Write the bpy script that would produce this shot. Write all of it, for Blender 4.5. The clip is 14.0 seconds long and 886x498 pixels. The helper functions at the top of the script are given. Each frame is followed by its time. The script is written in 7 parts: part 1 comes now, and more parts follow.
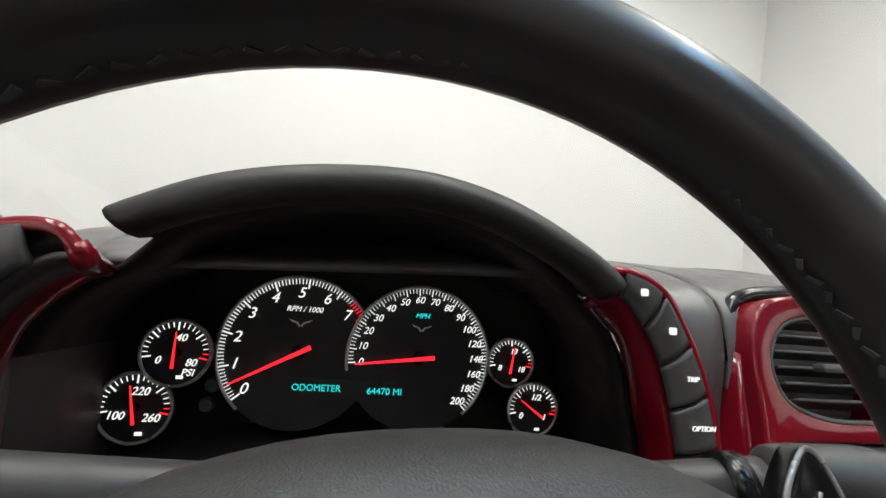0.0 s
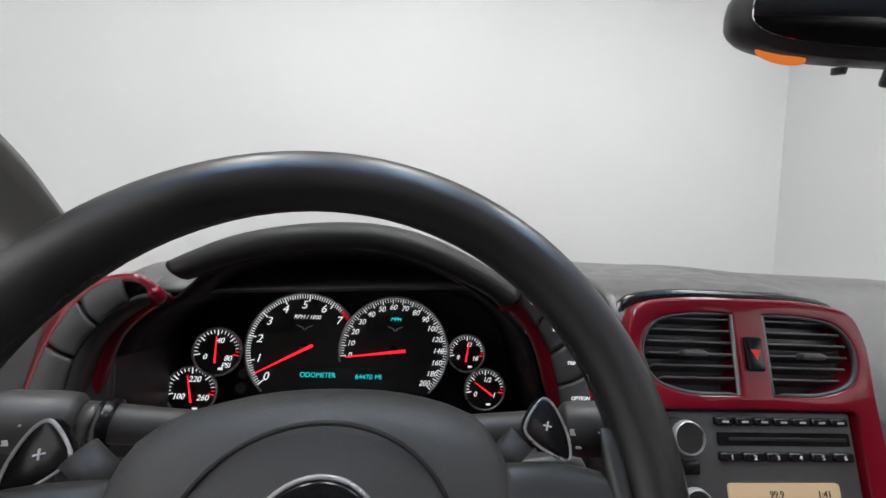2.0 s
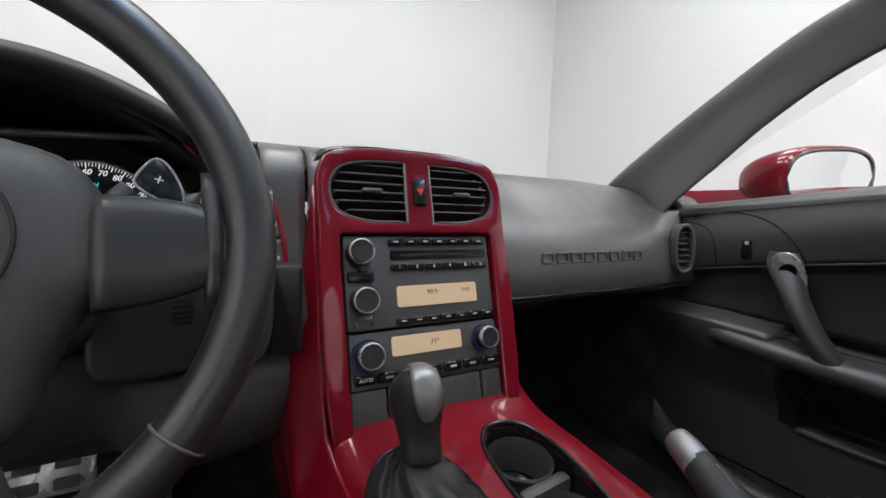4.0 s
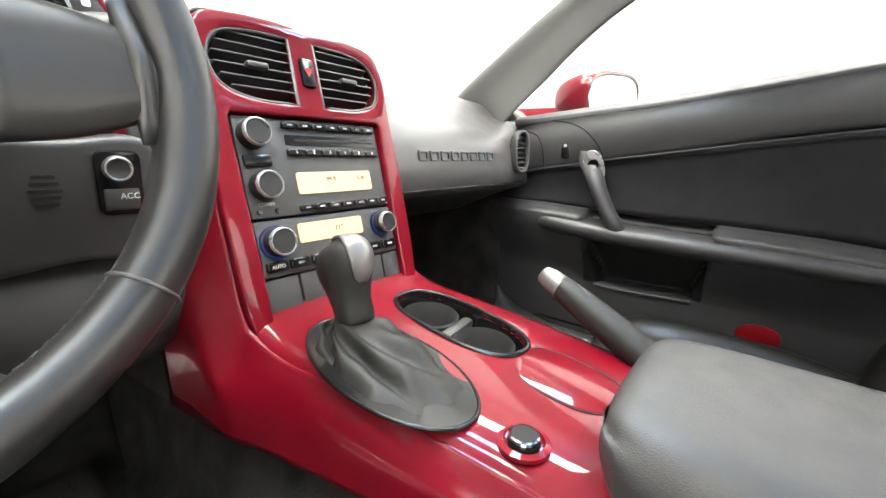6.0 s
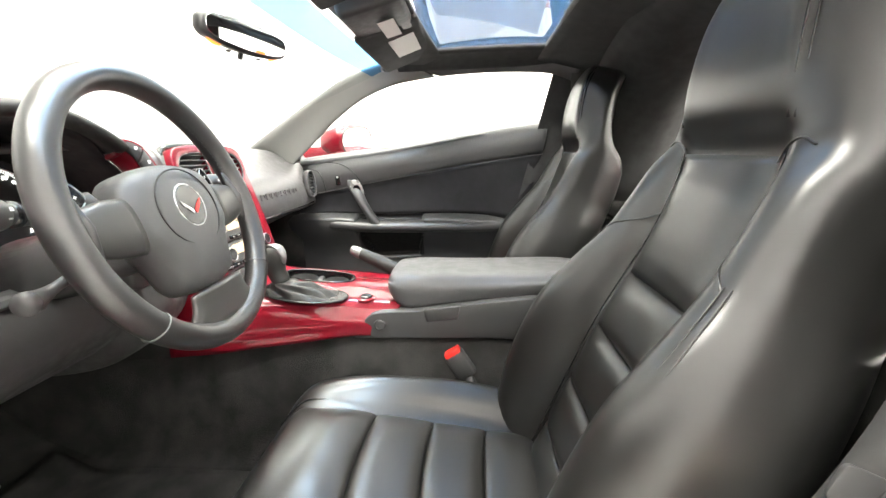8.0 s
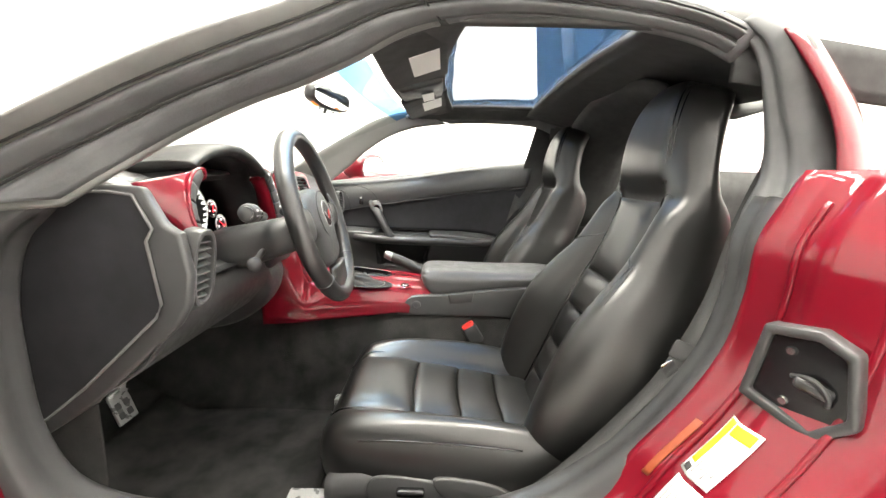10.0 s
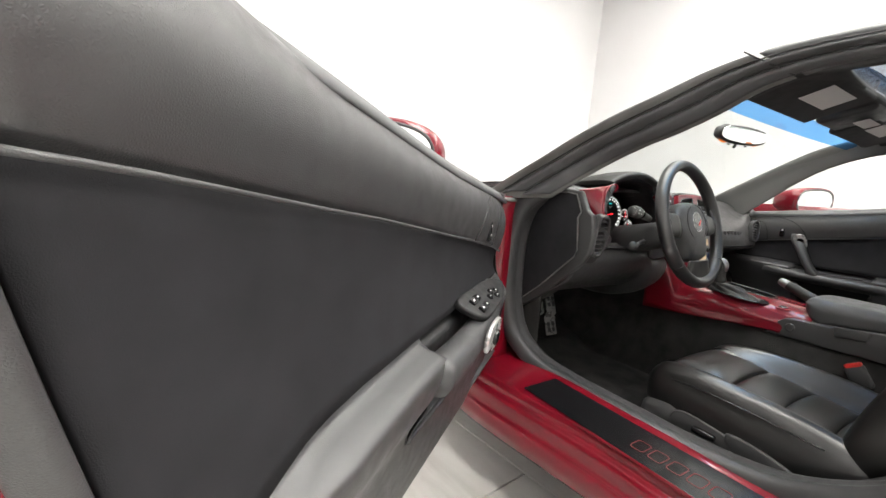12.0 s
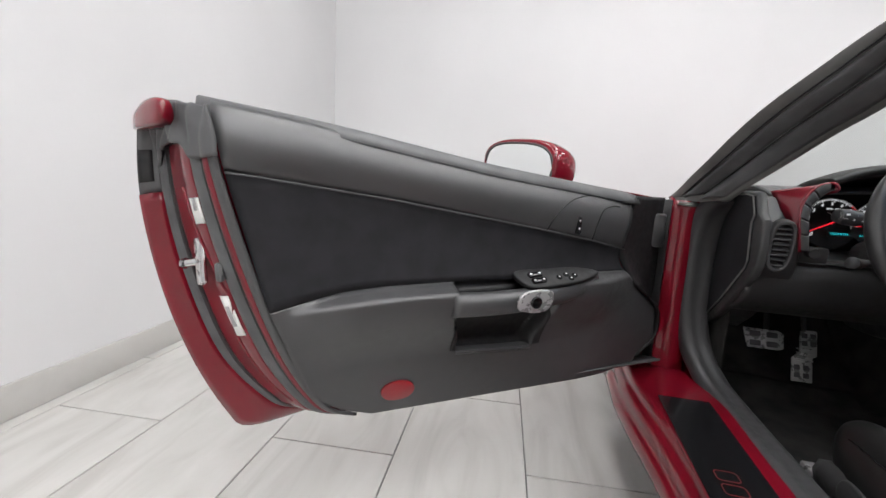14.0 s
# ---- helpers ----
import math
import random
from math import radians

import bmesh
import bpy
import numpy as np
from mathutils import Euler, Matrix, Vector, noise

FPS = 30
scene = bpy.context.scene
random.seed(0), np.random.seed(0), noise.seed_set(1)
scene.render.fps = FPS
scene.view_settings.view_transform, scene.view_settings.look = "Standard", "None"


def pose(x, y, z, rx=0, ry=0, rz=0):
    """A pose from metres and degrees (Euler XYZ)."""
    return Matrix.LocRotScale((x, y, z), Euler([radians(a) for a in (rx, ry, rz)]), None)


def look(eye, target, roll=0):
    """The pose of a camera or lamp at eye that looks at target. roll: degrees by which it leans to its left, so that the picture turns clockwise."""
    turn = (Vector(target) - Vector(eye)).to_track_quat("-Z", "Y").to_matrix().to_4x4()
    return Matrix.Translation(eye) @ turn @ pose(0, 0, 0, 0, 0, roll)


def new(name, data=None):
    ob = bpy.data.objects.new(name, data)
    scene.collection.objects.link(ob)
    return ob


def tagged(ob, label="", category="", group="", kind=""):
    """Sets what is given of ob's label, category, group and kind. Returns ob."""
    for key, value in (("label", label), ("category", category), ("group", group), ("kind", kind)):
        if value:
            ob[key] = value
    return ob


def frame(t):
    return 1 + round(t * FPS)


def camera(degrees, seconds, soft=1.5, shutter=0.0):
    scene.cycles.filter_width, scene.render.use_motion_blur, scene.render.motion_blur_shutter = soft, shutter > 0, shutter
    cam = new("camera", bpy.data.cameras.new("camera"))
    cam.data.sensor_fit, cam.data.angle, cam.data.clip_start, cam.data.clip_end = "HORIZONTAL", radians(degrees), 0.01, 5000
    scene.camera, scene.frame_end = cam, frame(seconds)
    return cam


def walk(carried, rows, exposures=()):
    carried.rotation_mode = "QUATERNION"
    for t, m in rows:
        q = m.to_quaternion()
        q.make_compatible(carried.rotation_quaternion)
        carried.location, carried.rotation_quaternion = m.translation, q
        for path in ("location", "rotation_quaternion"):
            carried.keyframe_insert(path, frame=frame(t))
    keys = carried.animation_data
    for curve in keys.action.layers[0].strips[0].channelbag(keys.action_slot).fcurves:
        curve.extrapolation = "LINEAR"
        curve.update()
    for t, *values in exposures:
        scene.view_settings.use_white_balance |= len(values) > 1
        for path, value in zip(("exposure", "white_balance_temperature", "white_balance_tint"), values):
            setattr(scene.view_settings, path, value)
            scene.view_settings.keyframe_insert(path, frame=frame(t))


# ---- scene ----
cam = camera(94.8, 14.0)
PATH = [
    (0, (-0.386, 0.144, 0.853), (-0.059, 2.117, 0.84), 5.6),
    (0.5, (-0.363, 0.1, 0.879), (-0.221, 2.094, 0.821), 4.7),
    (1, (-0.357, 0.07, 0.889), (-0.258, 2.066, 0.815), 3.9),
    (1.5, (-0.348, 0.049, 0.892), (-0.248, 2.045, 0.813), 3.4),
    (2, (-0.331, 0.032, 0.889), (-0.157, 2.023, 0.823), 3.1),
    (2.5, (-0.289, 0.01, 0.865), (0.054, 1.98, 0.812), 2.8),
    (3, (-0.216, -0.035, 0.815), (0.34, 1.886, 0.767), 2.3),
    (3.5, (-0.208, -0.053, 0.796), (0.543, 1.798, 0.693), 2.1),
    (4, (-0.216, -0.068, 0.777), (0.729, 1.684, 0.585), 1.9),
    (6.5, (-0.349, -0.044, 0.715), (1.299, 0.976, 0.222), 1.2),
    (7, (-0.419, -0.072, 0.716), (1.349, 0.742, 0.258), 0.2),
    (7.5, (-0.573, -0.169, 0.734), (1.328, 0.287, 0.314), -0.0),
    (8, (-0.863, -0.168, 0.818), (1.076, -0.027, 0.349), -1.8),
    (10.5, (-1.244, -0.039, 0.846), (0.726, -0.038, 0.5), 1.7),
    (11, (-1.304, -0.06, 0.832), (0.664, 0.161, 0.553), 2.6),
    (11.5, (-1.423, -0.142, 0.822), (0.339, 0.771, 0.577), 3.6),
    (12, (-1.571, -0.396, 0.795), (-0.508, 1.273, 0.506), 4.5),
    (12.5, (-1.465, -0.64, 0.787), (-1.147, 1.303, 0.434), 4.9),
    (13, (-1.301, -0.753, 0.798), (-1.431, 1.215, 0.464), 4.2),
    (13.5, (-1.187, -0.775, 0.796), (-1.55, 1.167, 0.481), 3.5),
    (14, (-1.122, -0.764, 0.794), (-1.628, 1.146, 0.489), 3.1),
]
walk(cam, [(t, look(eye, target, roll)) for t, eye, target, roll in PATH],
     ((0, 0.62, 6900, 6), (0.6, 0.55, 6700, 8), (1.5, 0.32, 6500, 10), (4.2, 0.45, 6500, 11), (6.3, 2.4, 7000, 6), (8.0, 2.68, 7100, 6), (10.6, 2.15, 7300, 6), (11.4, 1.6, 7200, 6), (12.0, 1.02, 6900, 8), (12.6, 0.64, 6500, 11), (13.2, 0.32, 6400, 10), (14, 0.22, 6500, 10)))

# ---- mesh tools ----
from collections import namedtuple


def cr(pts, n, closed=False):
    """A smooth curve through the points, n samples."""
    p = np.array(pts, float)
    if closed:
        p = np.vstack([p[-1], p, p[0], p[1]])
        segs = len(p) - 3
    else:
        p = np.vstack([2 * p[0] - p[1], p, 2 * p[-1] - p[-2]])
        segs = len(p) - 3
    d = np.sqrt(np.linalg.norm(np.diff(p, axis=0), axis=1)) + 1e-6
    k = np.concatenate([[0], np.cumsum(d)])
    t = np.linspace(k[1], k[1 + segs], n, endpoint=not closed)
    out = np.zeros((n, p.shape[1]))
    for i, v in enumerate(t):
        s = min(max(int(np.searchsorted(k, v, side="right")) - 1, 1), segs)
        t0, t1, t2, t3 = k[s - 1:s + 3]
        p0, p1, p2, p3 = p[s - 1:s + 3]
        a1 = (t1 - v) / (t1 - t0) * p0 + (v - t0) / (t1 - t0) * p1
        a2 = (t2 - v) / (t2 - t1) * p1 + (v - t1) / (t2 - t1) * p2
        a3 = (t3 - v) / (t3 - t2) * p2 + (v - t2) / (t3 - t2) * p3
        b1 = (t2 - v) / (t2 - t0) * a1 + (v - t0) / (t2 - t0) * a2
        b2 = (t3 - v) / (t3 - t1) * a2 + (v - t1) / (t3 - t1) * a3
        out[i] = (t2 - v) / (t2 - t1) * b1 + (v - t1) / (t2 - t1) * b2
    return out


def ev(table, v):
    """Linear look-up in pairs."""
    a = np.array(table, float)
    return float(np.interp(v, a[:, 0], a[:, 1]))


def sm(a, b, v):
    t = min(max((v - a) / (b - a), 0.0), 1.0)
    return t * t * (3 - 2 * t)


def mesh_of(name, verts, faces, smooth=True):
    me = bpy.data.meshes.new(name)
    me.from_pydata([tuple(map(float, v)) for v in verts], [], faces)
    bm = bmesh.new()
    bm.from_mesh(me)
    bmesh.ops.remove_doubles(bm, verts=bm.verts, dist=1e-6)
    bmesh.ops.recalc_face_normals(bm, faces=bm.faces)
    for f in bm.faces:
        f.smooth = smooth
    bm.to_mesh(me)
    bm.free()
    return me


def grid_faces(nu, nv, cu=False, cv=False, base=0):
    return [(base + i * nv + j, base + ((i + 1) % nu) * nv + j, base + ((i + 1) % nu) * nv + (j + 1) % nv, base + i * nv + (j + 1) % nv)
            for i in range(nu if cu else nu - 1) for j in range(nv if cv else nv - 1)]


def sheet(name, f, nu, nv, thick=0.0):
    """A surface from f(u, v) in the unit square; thick: metres behind it."""
    g = np.array([[f(i / (nu - 1), j / (nv - 1)) for j in range(nv)] for i in range(nu)], float)
    return solid_grid(name, g, thick)


def solid_grid(name, g, thick=0.0):
    nu, nv = g.shape[:2]
    v = g.reshape(-1, 3)
    faces = grid_faces(nu, nv)
    if thick:
        du, dv = np.gradient(g, axis=0), np.gradient(g, axis=1)
        n = np.cross(du, dv)
        n /= np.linalg.norm(n, axis=2, keepdims=True) + 1e-9
        back = (g - n * thick).reshape(-1, 3)
        m = len(v)
        faces += [tuple(reversed([i + m for i in f])) for f in grid_faces(nu, nv)]
        ring = [i * nv for i in range(nu)] + [(nu - 1) * nv + j for j in range(1, nv)] + [i * nv + nv - 1 for i in range(nu - 2, -1, -1)] + list(range(nv - 2, 0, -1))
        faces += [(a, b, b + m, a + m) for a, b in zip(ring, ring[1:] + ring[:1])]
        v = np.vstack([v, back])
    return mesh_of(name, v, faces)


def loft(name, rings, nu=0, nv=0, cap=True):
    """A closed body through rings of equal counts; nu, nv: smooth samples along and round."""
    r = [np.array(q, float) for q in rings]
    if nv:
        r = [cr(q, nv, True) for q in r]
    g = np.array(r)
    if nu:
        g = np.stack([cr(g[:, j], nu) for j in range(g.shape[1])], 1)
    a, b = g.shape[:2]
    faces = grid_faces(a, b, False, True)
    v = g.reshape(-1, 3)
    if cap:
        v = np.vstack([v, g[0].mean(0), g[-1].mean(0)])
        faces += [(j, (j + 1) % b, a * b) for j in range(b)]
        faces += [((a - 1) * b + (j + 1) % b, (a - 1) * b + j, a * b + 1) for j in range(b)]
    return mesh_of(name, v, faces)


def tube(name, path, r, n=10, closed=False, flat=1.0, up=(0, 0, 1), samples=0):
    """A round rod along a path; flat: its height over its width; r may vary along it."""
    p = cr(path, samples, closed) if samples else np.array(path, float)
    m = len(p)
    rr = np.interp(np.linspace(0, 1, m), np.linspace(0, 1, len(r)), r) if isinstance(r, (list, tuple)) else np.full(m, r)
    tan = np.roll(p, -1, 0) - np.roll(p, 1, 0) if closed else np.gradient(p, axis=0)
    tan /= np.linalg.norm(tan, axis=1, keepdims=True) + 1e-9
    side = np.cross(tan, np.array(up, float))
    side /= np.linalg.norm(side, axis=1, keepdims=True) + 1e-9
    top = np.cross(side, tan)
    a = np.arange(n) * 2 * np.pi / n
    g = p[:, None] + rr[:, None, None] * (np.cos(a)[None, :, None] * side[:, None] + flat * np.sin(a)[None, :, None] * top[:, None])
    faces = grid_faces(m, n, closed, True)
    v = g.reshape(-1, 3)
    if not closed:
        v = np.vstack([v, p[0], p[-1]])
        faces += [(j, (j + 1) % n, m * n) for j in range(n)] + [((m - 1) * n + (j + 1) % n, (m - 1) * n + j, m * n + 1) for j in range(n)]
    return mesh_of(name, v, faces)


def frame_of(origin, xdir, ydir):
    """A matrix with local x along xdir and local y near ydir."""
    x = Vector(xdir).normalized()
    z = x.cross(Vector(ydir)).normalized()
    y = z.cross(x)
    m = Matrix((x, y, z)).transposed().to_4x4()
    m.translation = origin
    return m


def bevelled(bm, width, segs=2, angle=0.5):
    edges = [e for e in bm.edges if len(e.link_faces) == 2 and e.calc_face_angle(0) > angle]
    if width and edges:
        bmesh.ops.bevel(bm, geom=edges, offset=width, segments=segs, profile=0.5, affect="EDGES", clamp_overlap=True)


def finish(bm, name, m=None, smooth=True):
    if m is not None:
        bm.transform(m)
    bmesh.ops.recalc_face_normals(bm, faces=bm.faces)
    me = bpy.data.meshes.new(name)
    for f in bm.faces:
        f.smooth = smooth
    bm.to_mesh(me)
    bm.free()
    if smooth:
        me.set_sharp_from_angle(angle=0.7)
    return me


def box(name, size, m=None, bevel=0.0, segs=2):
    bm = bmesh.new()
    bmesh.ops.create_cube(bm, size=1.0)
    bmesh.ops.scale(bm, vec=size, verts=bm.verts)
    bevelled(bm, bevel, segs)
    return finish(bm, name, m)


def slab(name, outline, depth, m=None, bevel=0.0, segs=2, holes=()):
    """A plate with a 2D outline, from z = 0 up to depth; holes: outlines cut through it."""
    bm = bmesh.new()
    rings = []
    for line in (outline, *holes):
        vs = [bm.verts.new((float(x), float(y), 0)) for x, y in line]
        rings.append([bm.edges.new((a, b)) for a, b in zip(vs, vs[1:] + vs[:1])])
    if holes:
        bmesh.ops.triangle_fill(bm, edges=[e for r in rings for e in r], use_beauty=True)
    else:
        bm.faces.new([e.verts[0] for e in rings[0]])
    bmesh.ops.recalc_face_normals(bm, faces=bm.faces)
    geo = bmesh.ops.extrude_face_region(bm, geom=bm.faces[:])
    bmesh.ops.translate(bm, vec=(0, 0, depth), verts=[g for g in geo["geom"] if isinstance(g, bmesh.types.BMVert)])
    bmesh.ops.recalc_face_normals(bm, faces=bm.faces)
    bevelled(bm, bevel, segs, 0.9)
    return finish(bm, name, m)


def rrect(w, h, r, n=5, cx=0.0, cy=0.0):
    out = []
    for sx, sy, a0 in ((1, 1, 0), (-1, 1, 90), (-1, -1, 180), (1, -1, 270)):
        for i in range(n + 1):
            a = radians(a0 + 90 * i / n)
            out.append((cx + sx * (w / 2 - r) + r * math.cos(a), cy + sy * (h / 2 - r) + r * math.sin(a)))
    return out


def oval(w, h, n=32, cx=0.0, cy=0.0, p=2.0):
    out = []
    for i in range(n):
        a = 2 * math.pi * i / n
        c, s = math.cos(a), math.sin(a)
        out.append((cx + w / 2 * math.copysign(abs(c) ** (2 / p), c), cy + h / 2 * math.copysign(abs(s) ** (2 / p), s)))
    return out


def lathe(name, prof, n=32, m=None):
    """A body of revolution about local z from (radius, z) pairs."""
    a = np.arange(n) * 2 * np.pi / n
    v = np.array([[(r * math.cos(t), r * math.sin(t), z) for t in a] for r, z in prof]).reshape(-1, 3)
    me = mesh_of(name, v, grid_faces(len(prof), n, False, True))
    if m is not None:
        me.transform(m)
    me.set_sharp_from_angle(angle=0.6)
    return me


def text_mesh(name, words, size, m, shear=0.0, depth=0.0004, width=1.0):
    cu = bpy.data.curves.new(name, "FONT")
    cu.body, cu.size, cu.align_x, cu.align_y, cu.shear, cu.extrude = words, size, "CENTER", "CENTER", shear, depth
    ob = bpy.data.objects.new(name, cu)
    me = bpy.data.meshes.new_from_object(ob)
    bpy.data.objects.remove(ob)
    bpy.data.curves.remove(cu)
    me.name = name
    me.transform(m @ Matrix.Diagonal((width, 1, 1, 1)))
    return me


def joined(name, meshes):
    bm = bmesh.new()
    for me in meshes:
        bm.from_mesh(me)
        bpy.data.meshes.remove(me)
    out = bpy.data.meshes.new(name)
    bm.to_mesh(out)
    bm.free()
    return out


def thing(name, place, label, category, group="", kind=""):
    ob = new(name)
    ob.location = place
    ob.empty_display_size = 0.05
    return tagged(ob, label, category, group, kind)


def whole(name, me, mat, label, category, group="", kind=""):
    me.materials.append(mat)
    ob = new(name, me)
    return tagged(ob, label, category, group, kind)


def origin_of(ob):
    m = Matrix.Translation(ob.location)
    while ob.parent:
        ob = ob.parent
        m = Matrix.Translation(ob.location) @ m
    return m


def part(name, me, mat, parent, label=""):
    """Links a mesh in world places as a part of a thing."""
    if mat is not None:
        me.materials.clear()
        me.materials.append(mat)
    me.transform(origin_of(parent).inverted())
    ob = new(name, me)
    ob.parent = parent
    return tagged(ob, label)


def seam(path, parent, mat, r=0.0012, name="seam", samples=40, closed=False):
    return part(name, tube(name, path, r, 6, closed, samples=samples), mat, parent)

# ---- world and light ----
world = bpy.data.worlds.new("world")
scene.world = world
world.use_nodes = True
world.node_tree.nodes["Background"].inputs[0].default_value = (0.9, 0.95, 1.0, 1)
world.node_tree.nodes["Background"].inputs[1].default_value = 0.25

# ---- materials ----
Nodes = namedtuple("Nodes", "mat tree bsdf")


def base(name, color, rough=0.5, metal=0.0, coat=0.0, spec=0.5):
    mat = bpy.data.materials.new(name)
    mat.use_nodes = True
    t = mat.node_tree
    b = t.nodes["Principled BSDF"]
    b.inputs["Base Color"].default_value = (*color, 1)
    b.inputs["Roughness"].default_value = rough
    b.inputs["Metallic"].default_value = metal
    b.inputs["Coat Weight"].default_value = coat
    b.inputs["Coat Roughness"].default_value = 0.04
    b.inputs["Specular IOR Level"].default_value = spec
    return Nodes(mat, t, b)


def node(t, kind, **vals):
    n = t.nodes.new(kind)
    for k, v in vals.items():
        n.inputs[k.replace("_", " ")].default_value = v
    return n


def coords(t):
    return t.nodes.new("ShaderNodeTexCoord").outputs["Object"]


def vary(n, scale, dark, light, at="Base Color", detail=6.0, lo=0.35, hi=0.65):
    """Noise between two values or colours on one input."""
    t = n.tree
    no = node(t, "ShaderNodeTexNoise", Scale=scale, Detail=detail)
    t.links.new(coords(t), no.inputs["Vector"])
    ramp = t.nodes.new("ShaderNodeValToRGB")
    ramp.color_ramp.elements[0].position, ramp.color_ramp.elements[1].position = lo, hi
    a, b = (dark, light) if isinstance(dark, tuple) else ((dark,) * 3, (light,) * 3)
    ramp.color_ramp.elements[0].color, ramp.color_ramp.elements[1].color = (*a, 1), (*b, 1)
    t.links.new(no.outputs["Fac"], ramp.inputs["Fac"])
    t.links.new(ramp.outputs["Color"], n.bsdf.inputs[at])
    return n


def bump(n, scale, strength, dist=0.001, kind="noise", also=None):
    t = n.tree
    if kind == "noise":
        tex = node(t, "ShaderNodeTexNoise", Scale=scale, Detail=4.0)
        out = tex.outputs["Fac"]
    else:
        tex = node(t, "ShaderNodeTexVoronoi", Scale=scale)
        if kind == "cells":
            tex.feature = "DISTANCE_TO_EDGE"
        out = tex.outputs["Distance"]
    t.links.new(coords(t), tex.inputs["Vector"])
    b = node(t, "ShaderNodeBump", Strength=strength, Distance=dist)
    t.links.new(out, b.inputs["Height"])
    if also:
        tex2 = node(t, "ShaderNodeTexNoise", Scale=also[0], Detail=3.0)
        t.links.new(coords(t), tex2.inputs["Vector"])
        b2 = node(t, "ShaderNodeBump", Strength=also[1], Distance=also[2])
        t.links.new(tex2.outputs["Fac"], b2.inputs["Height"])
        t.links.new(b.outputs["Normal"], b2.inputs["Normal"])
        b = b2
    t.links.new(b.outputs["Normal"], n.bsdf.inputs["Normal"])
    return n


def glow(name, color, strength, dim=0.02):
    n = base(name, tuple(c * dim for c in color), 0.5)
    n.bsdf.inputs["Emission Color"].default_value = (*color, 1)
    n.bsdf.inputs["Emission Strength"].default_value = strength
    return n.mat


def glass(name, tint, gloss=1.0):
    mat = bpy.data.materials.new(name)
    mat.use_nodes = True
    t = mat.node_tree
    t.nodes.remove(t.nodes["Principled BSDF"])
    tr = t.nodes.new("ShaderNodeBsdfTransparent")
    tr.inputs[0].default_value = (*tint, 1)
    gl = t.nodes.new("ShaderNodeBsdfGlossy")
    gl.inputs["Roughness"].default_value = 0.02
    gl.inputs[0].default_value = (gloss, gloss, gloss, 1)
    lw = node(t, "ShaderNodeLayerWeight", Blend=0.5)
    pw = t.nodes.new("ShaderNodeMath")
    pw.operation = "POWER"
    pw.inputs[1].default_value = 4.0
    t.links.new(lw.outputs["Facing"], pw.inputs[0])
    fr = t.nodes.new("ShaderNodeMath")
    fr.operation = "MULTIPLY_ADD"
    fr.inputs[1].default_value, fr.inputs[2].default_value = 0.8, 0.035
    t.links.new(pw.outputs[0], fr.inputs[0])
    mx = t.nodes.new("ShaderNodeMixShader")
    t.links.new(fr.outputs[0], mx.inputs[0])
    t.links.new(tr.outputs[0], mx.inputs[1])
    t.links.new(gl.outputs[0], mx.inputs[2])
    t.links.new(mx.outputs[0], t.nodes["Material Output"].inputs[0])
    return mat


def flakes(n):
    """Fine metallic grain in paint."""
    t = n.tree
    no = node(t, "ShaderNodeTexNoise", Scale=900.0, Detail=2.0)
    t.links.new(coords(t), no.inputs["Vector"])
    b = node(t, "ShaderNodeBump", Strength=0.05, Distance=0.0005)
    t.links.new(no.outputs["Fac"], b.inputs["Height"])
    t.links.new(b.outputs["Normal"], n.bsdf.inputs["Normal"])
    return n


RED = flakes(vary(base("red_paint", (0.148, 0.002, 0.010), 0.42, 0.0, 0.9, spec=0.1), 6.0, (0.136, 0.0015, 0.009), (0.160, 0.0025, 0.011))).mat
VINYL = bump(vary(base("dash_vinyl", (0.046, 0.046, 0.048), 0.4, spec=0.75), 40.0, 0.36, 0.48, "Roughness"), 720.0, 0.4, 0.0006, "cells", (30.0, 0.04, 0.004)).mat
DASH_VINYL = bump(vary(base("pad_vinyl", (0.058, 0.056, 0.058), 0.38, spec=0.95), 40.0, 0.34, 0.44, "Roughness"), 720.0, 0.3, 0.0006, "cells", (30.0, 0.04, 0.004)).mat
HUB_VINYL = bump(vary(base("hub_vinyl", (0.042, 0.043, 0.044), 0.5, spec=0.6), 40.0, 0.42, 0.52, "Roughness"), 850.0, 0.4, 0.0006, "cells").mat
GREY_VINYL = bump(vary(base("grey_vinyl", (0.12, 0.121, 0.115), 0.42, spec=0.7), 40.0, 0.36, 0.46, "Roughness"), 700.0, 0.3, 0.0006, "cells").mat
LEATHER = bump(vary(base("black_leather", (0.009, 0.009, 0.0088), 0.32, spec=0.74), 9.0, 0.30, 0.35, "Roughness"), 620.0, 0.08, 0.0004, "cells", (14.0, 0.05, 0.006)).mat
RIM_LEATHER = bump(vary(base("worn_leather", (0.014, 0.014, 0.0145), 0.37, spec=0.9), 30.0, 0.33, 0.43, "Roughness"), 900.0, 0.06, 0.0004, "cells", (40.0, 0.03, 0.003)).mat
SOFT_LEATHER = bump(vary(base("soft_leather", (0.016, 0.016, 0.0155), 0.5, spec=0.4), 30.0, 0.45, 0.6, "Roughness"), 700.0, 0.25, 0.0005, "cells", (60.0, 0.15, 0.003)).mat
SUEDE = bump(vary(base("dark_cloth", (0.015, 0.015, 0.017), 0.75, spec=0.28), 20.0, (0.012, 0.012, 0.014), (0.018, 0.018, 0.021)), 1500.0, 0.4, 0.0005).mat
CARPET = bump(vary(base("carpet", (0.03, 0.03, 0.029), 0.95, spec=0.1), 14.0, (0.019, 0.019, 0.0187), (0.044, 0.043, 0.042)), 1200.0, 0.9, 0.003, "noise", (260.0, 0.5, 0.004)).mat
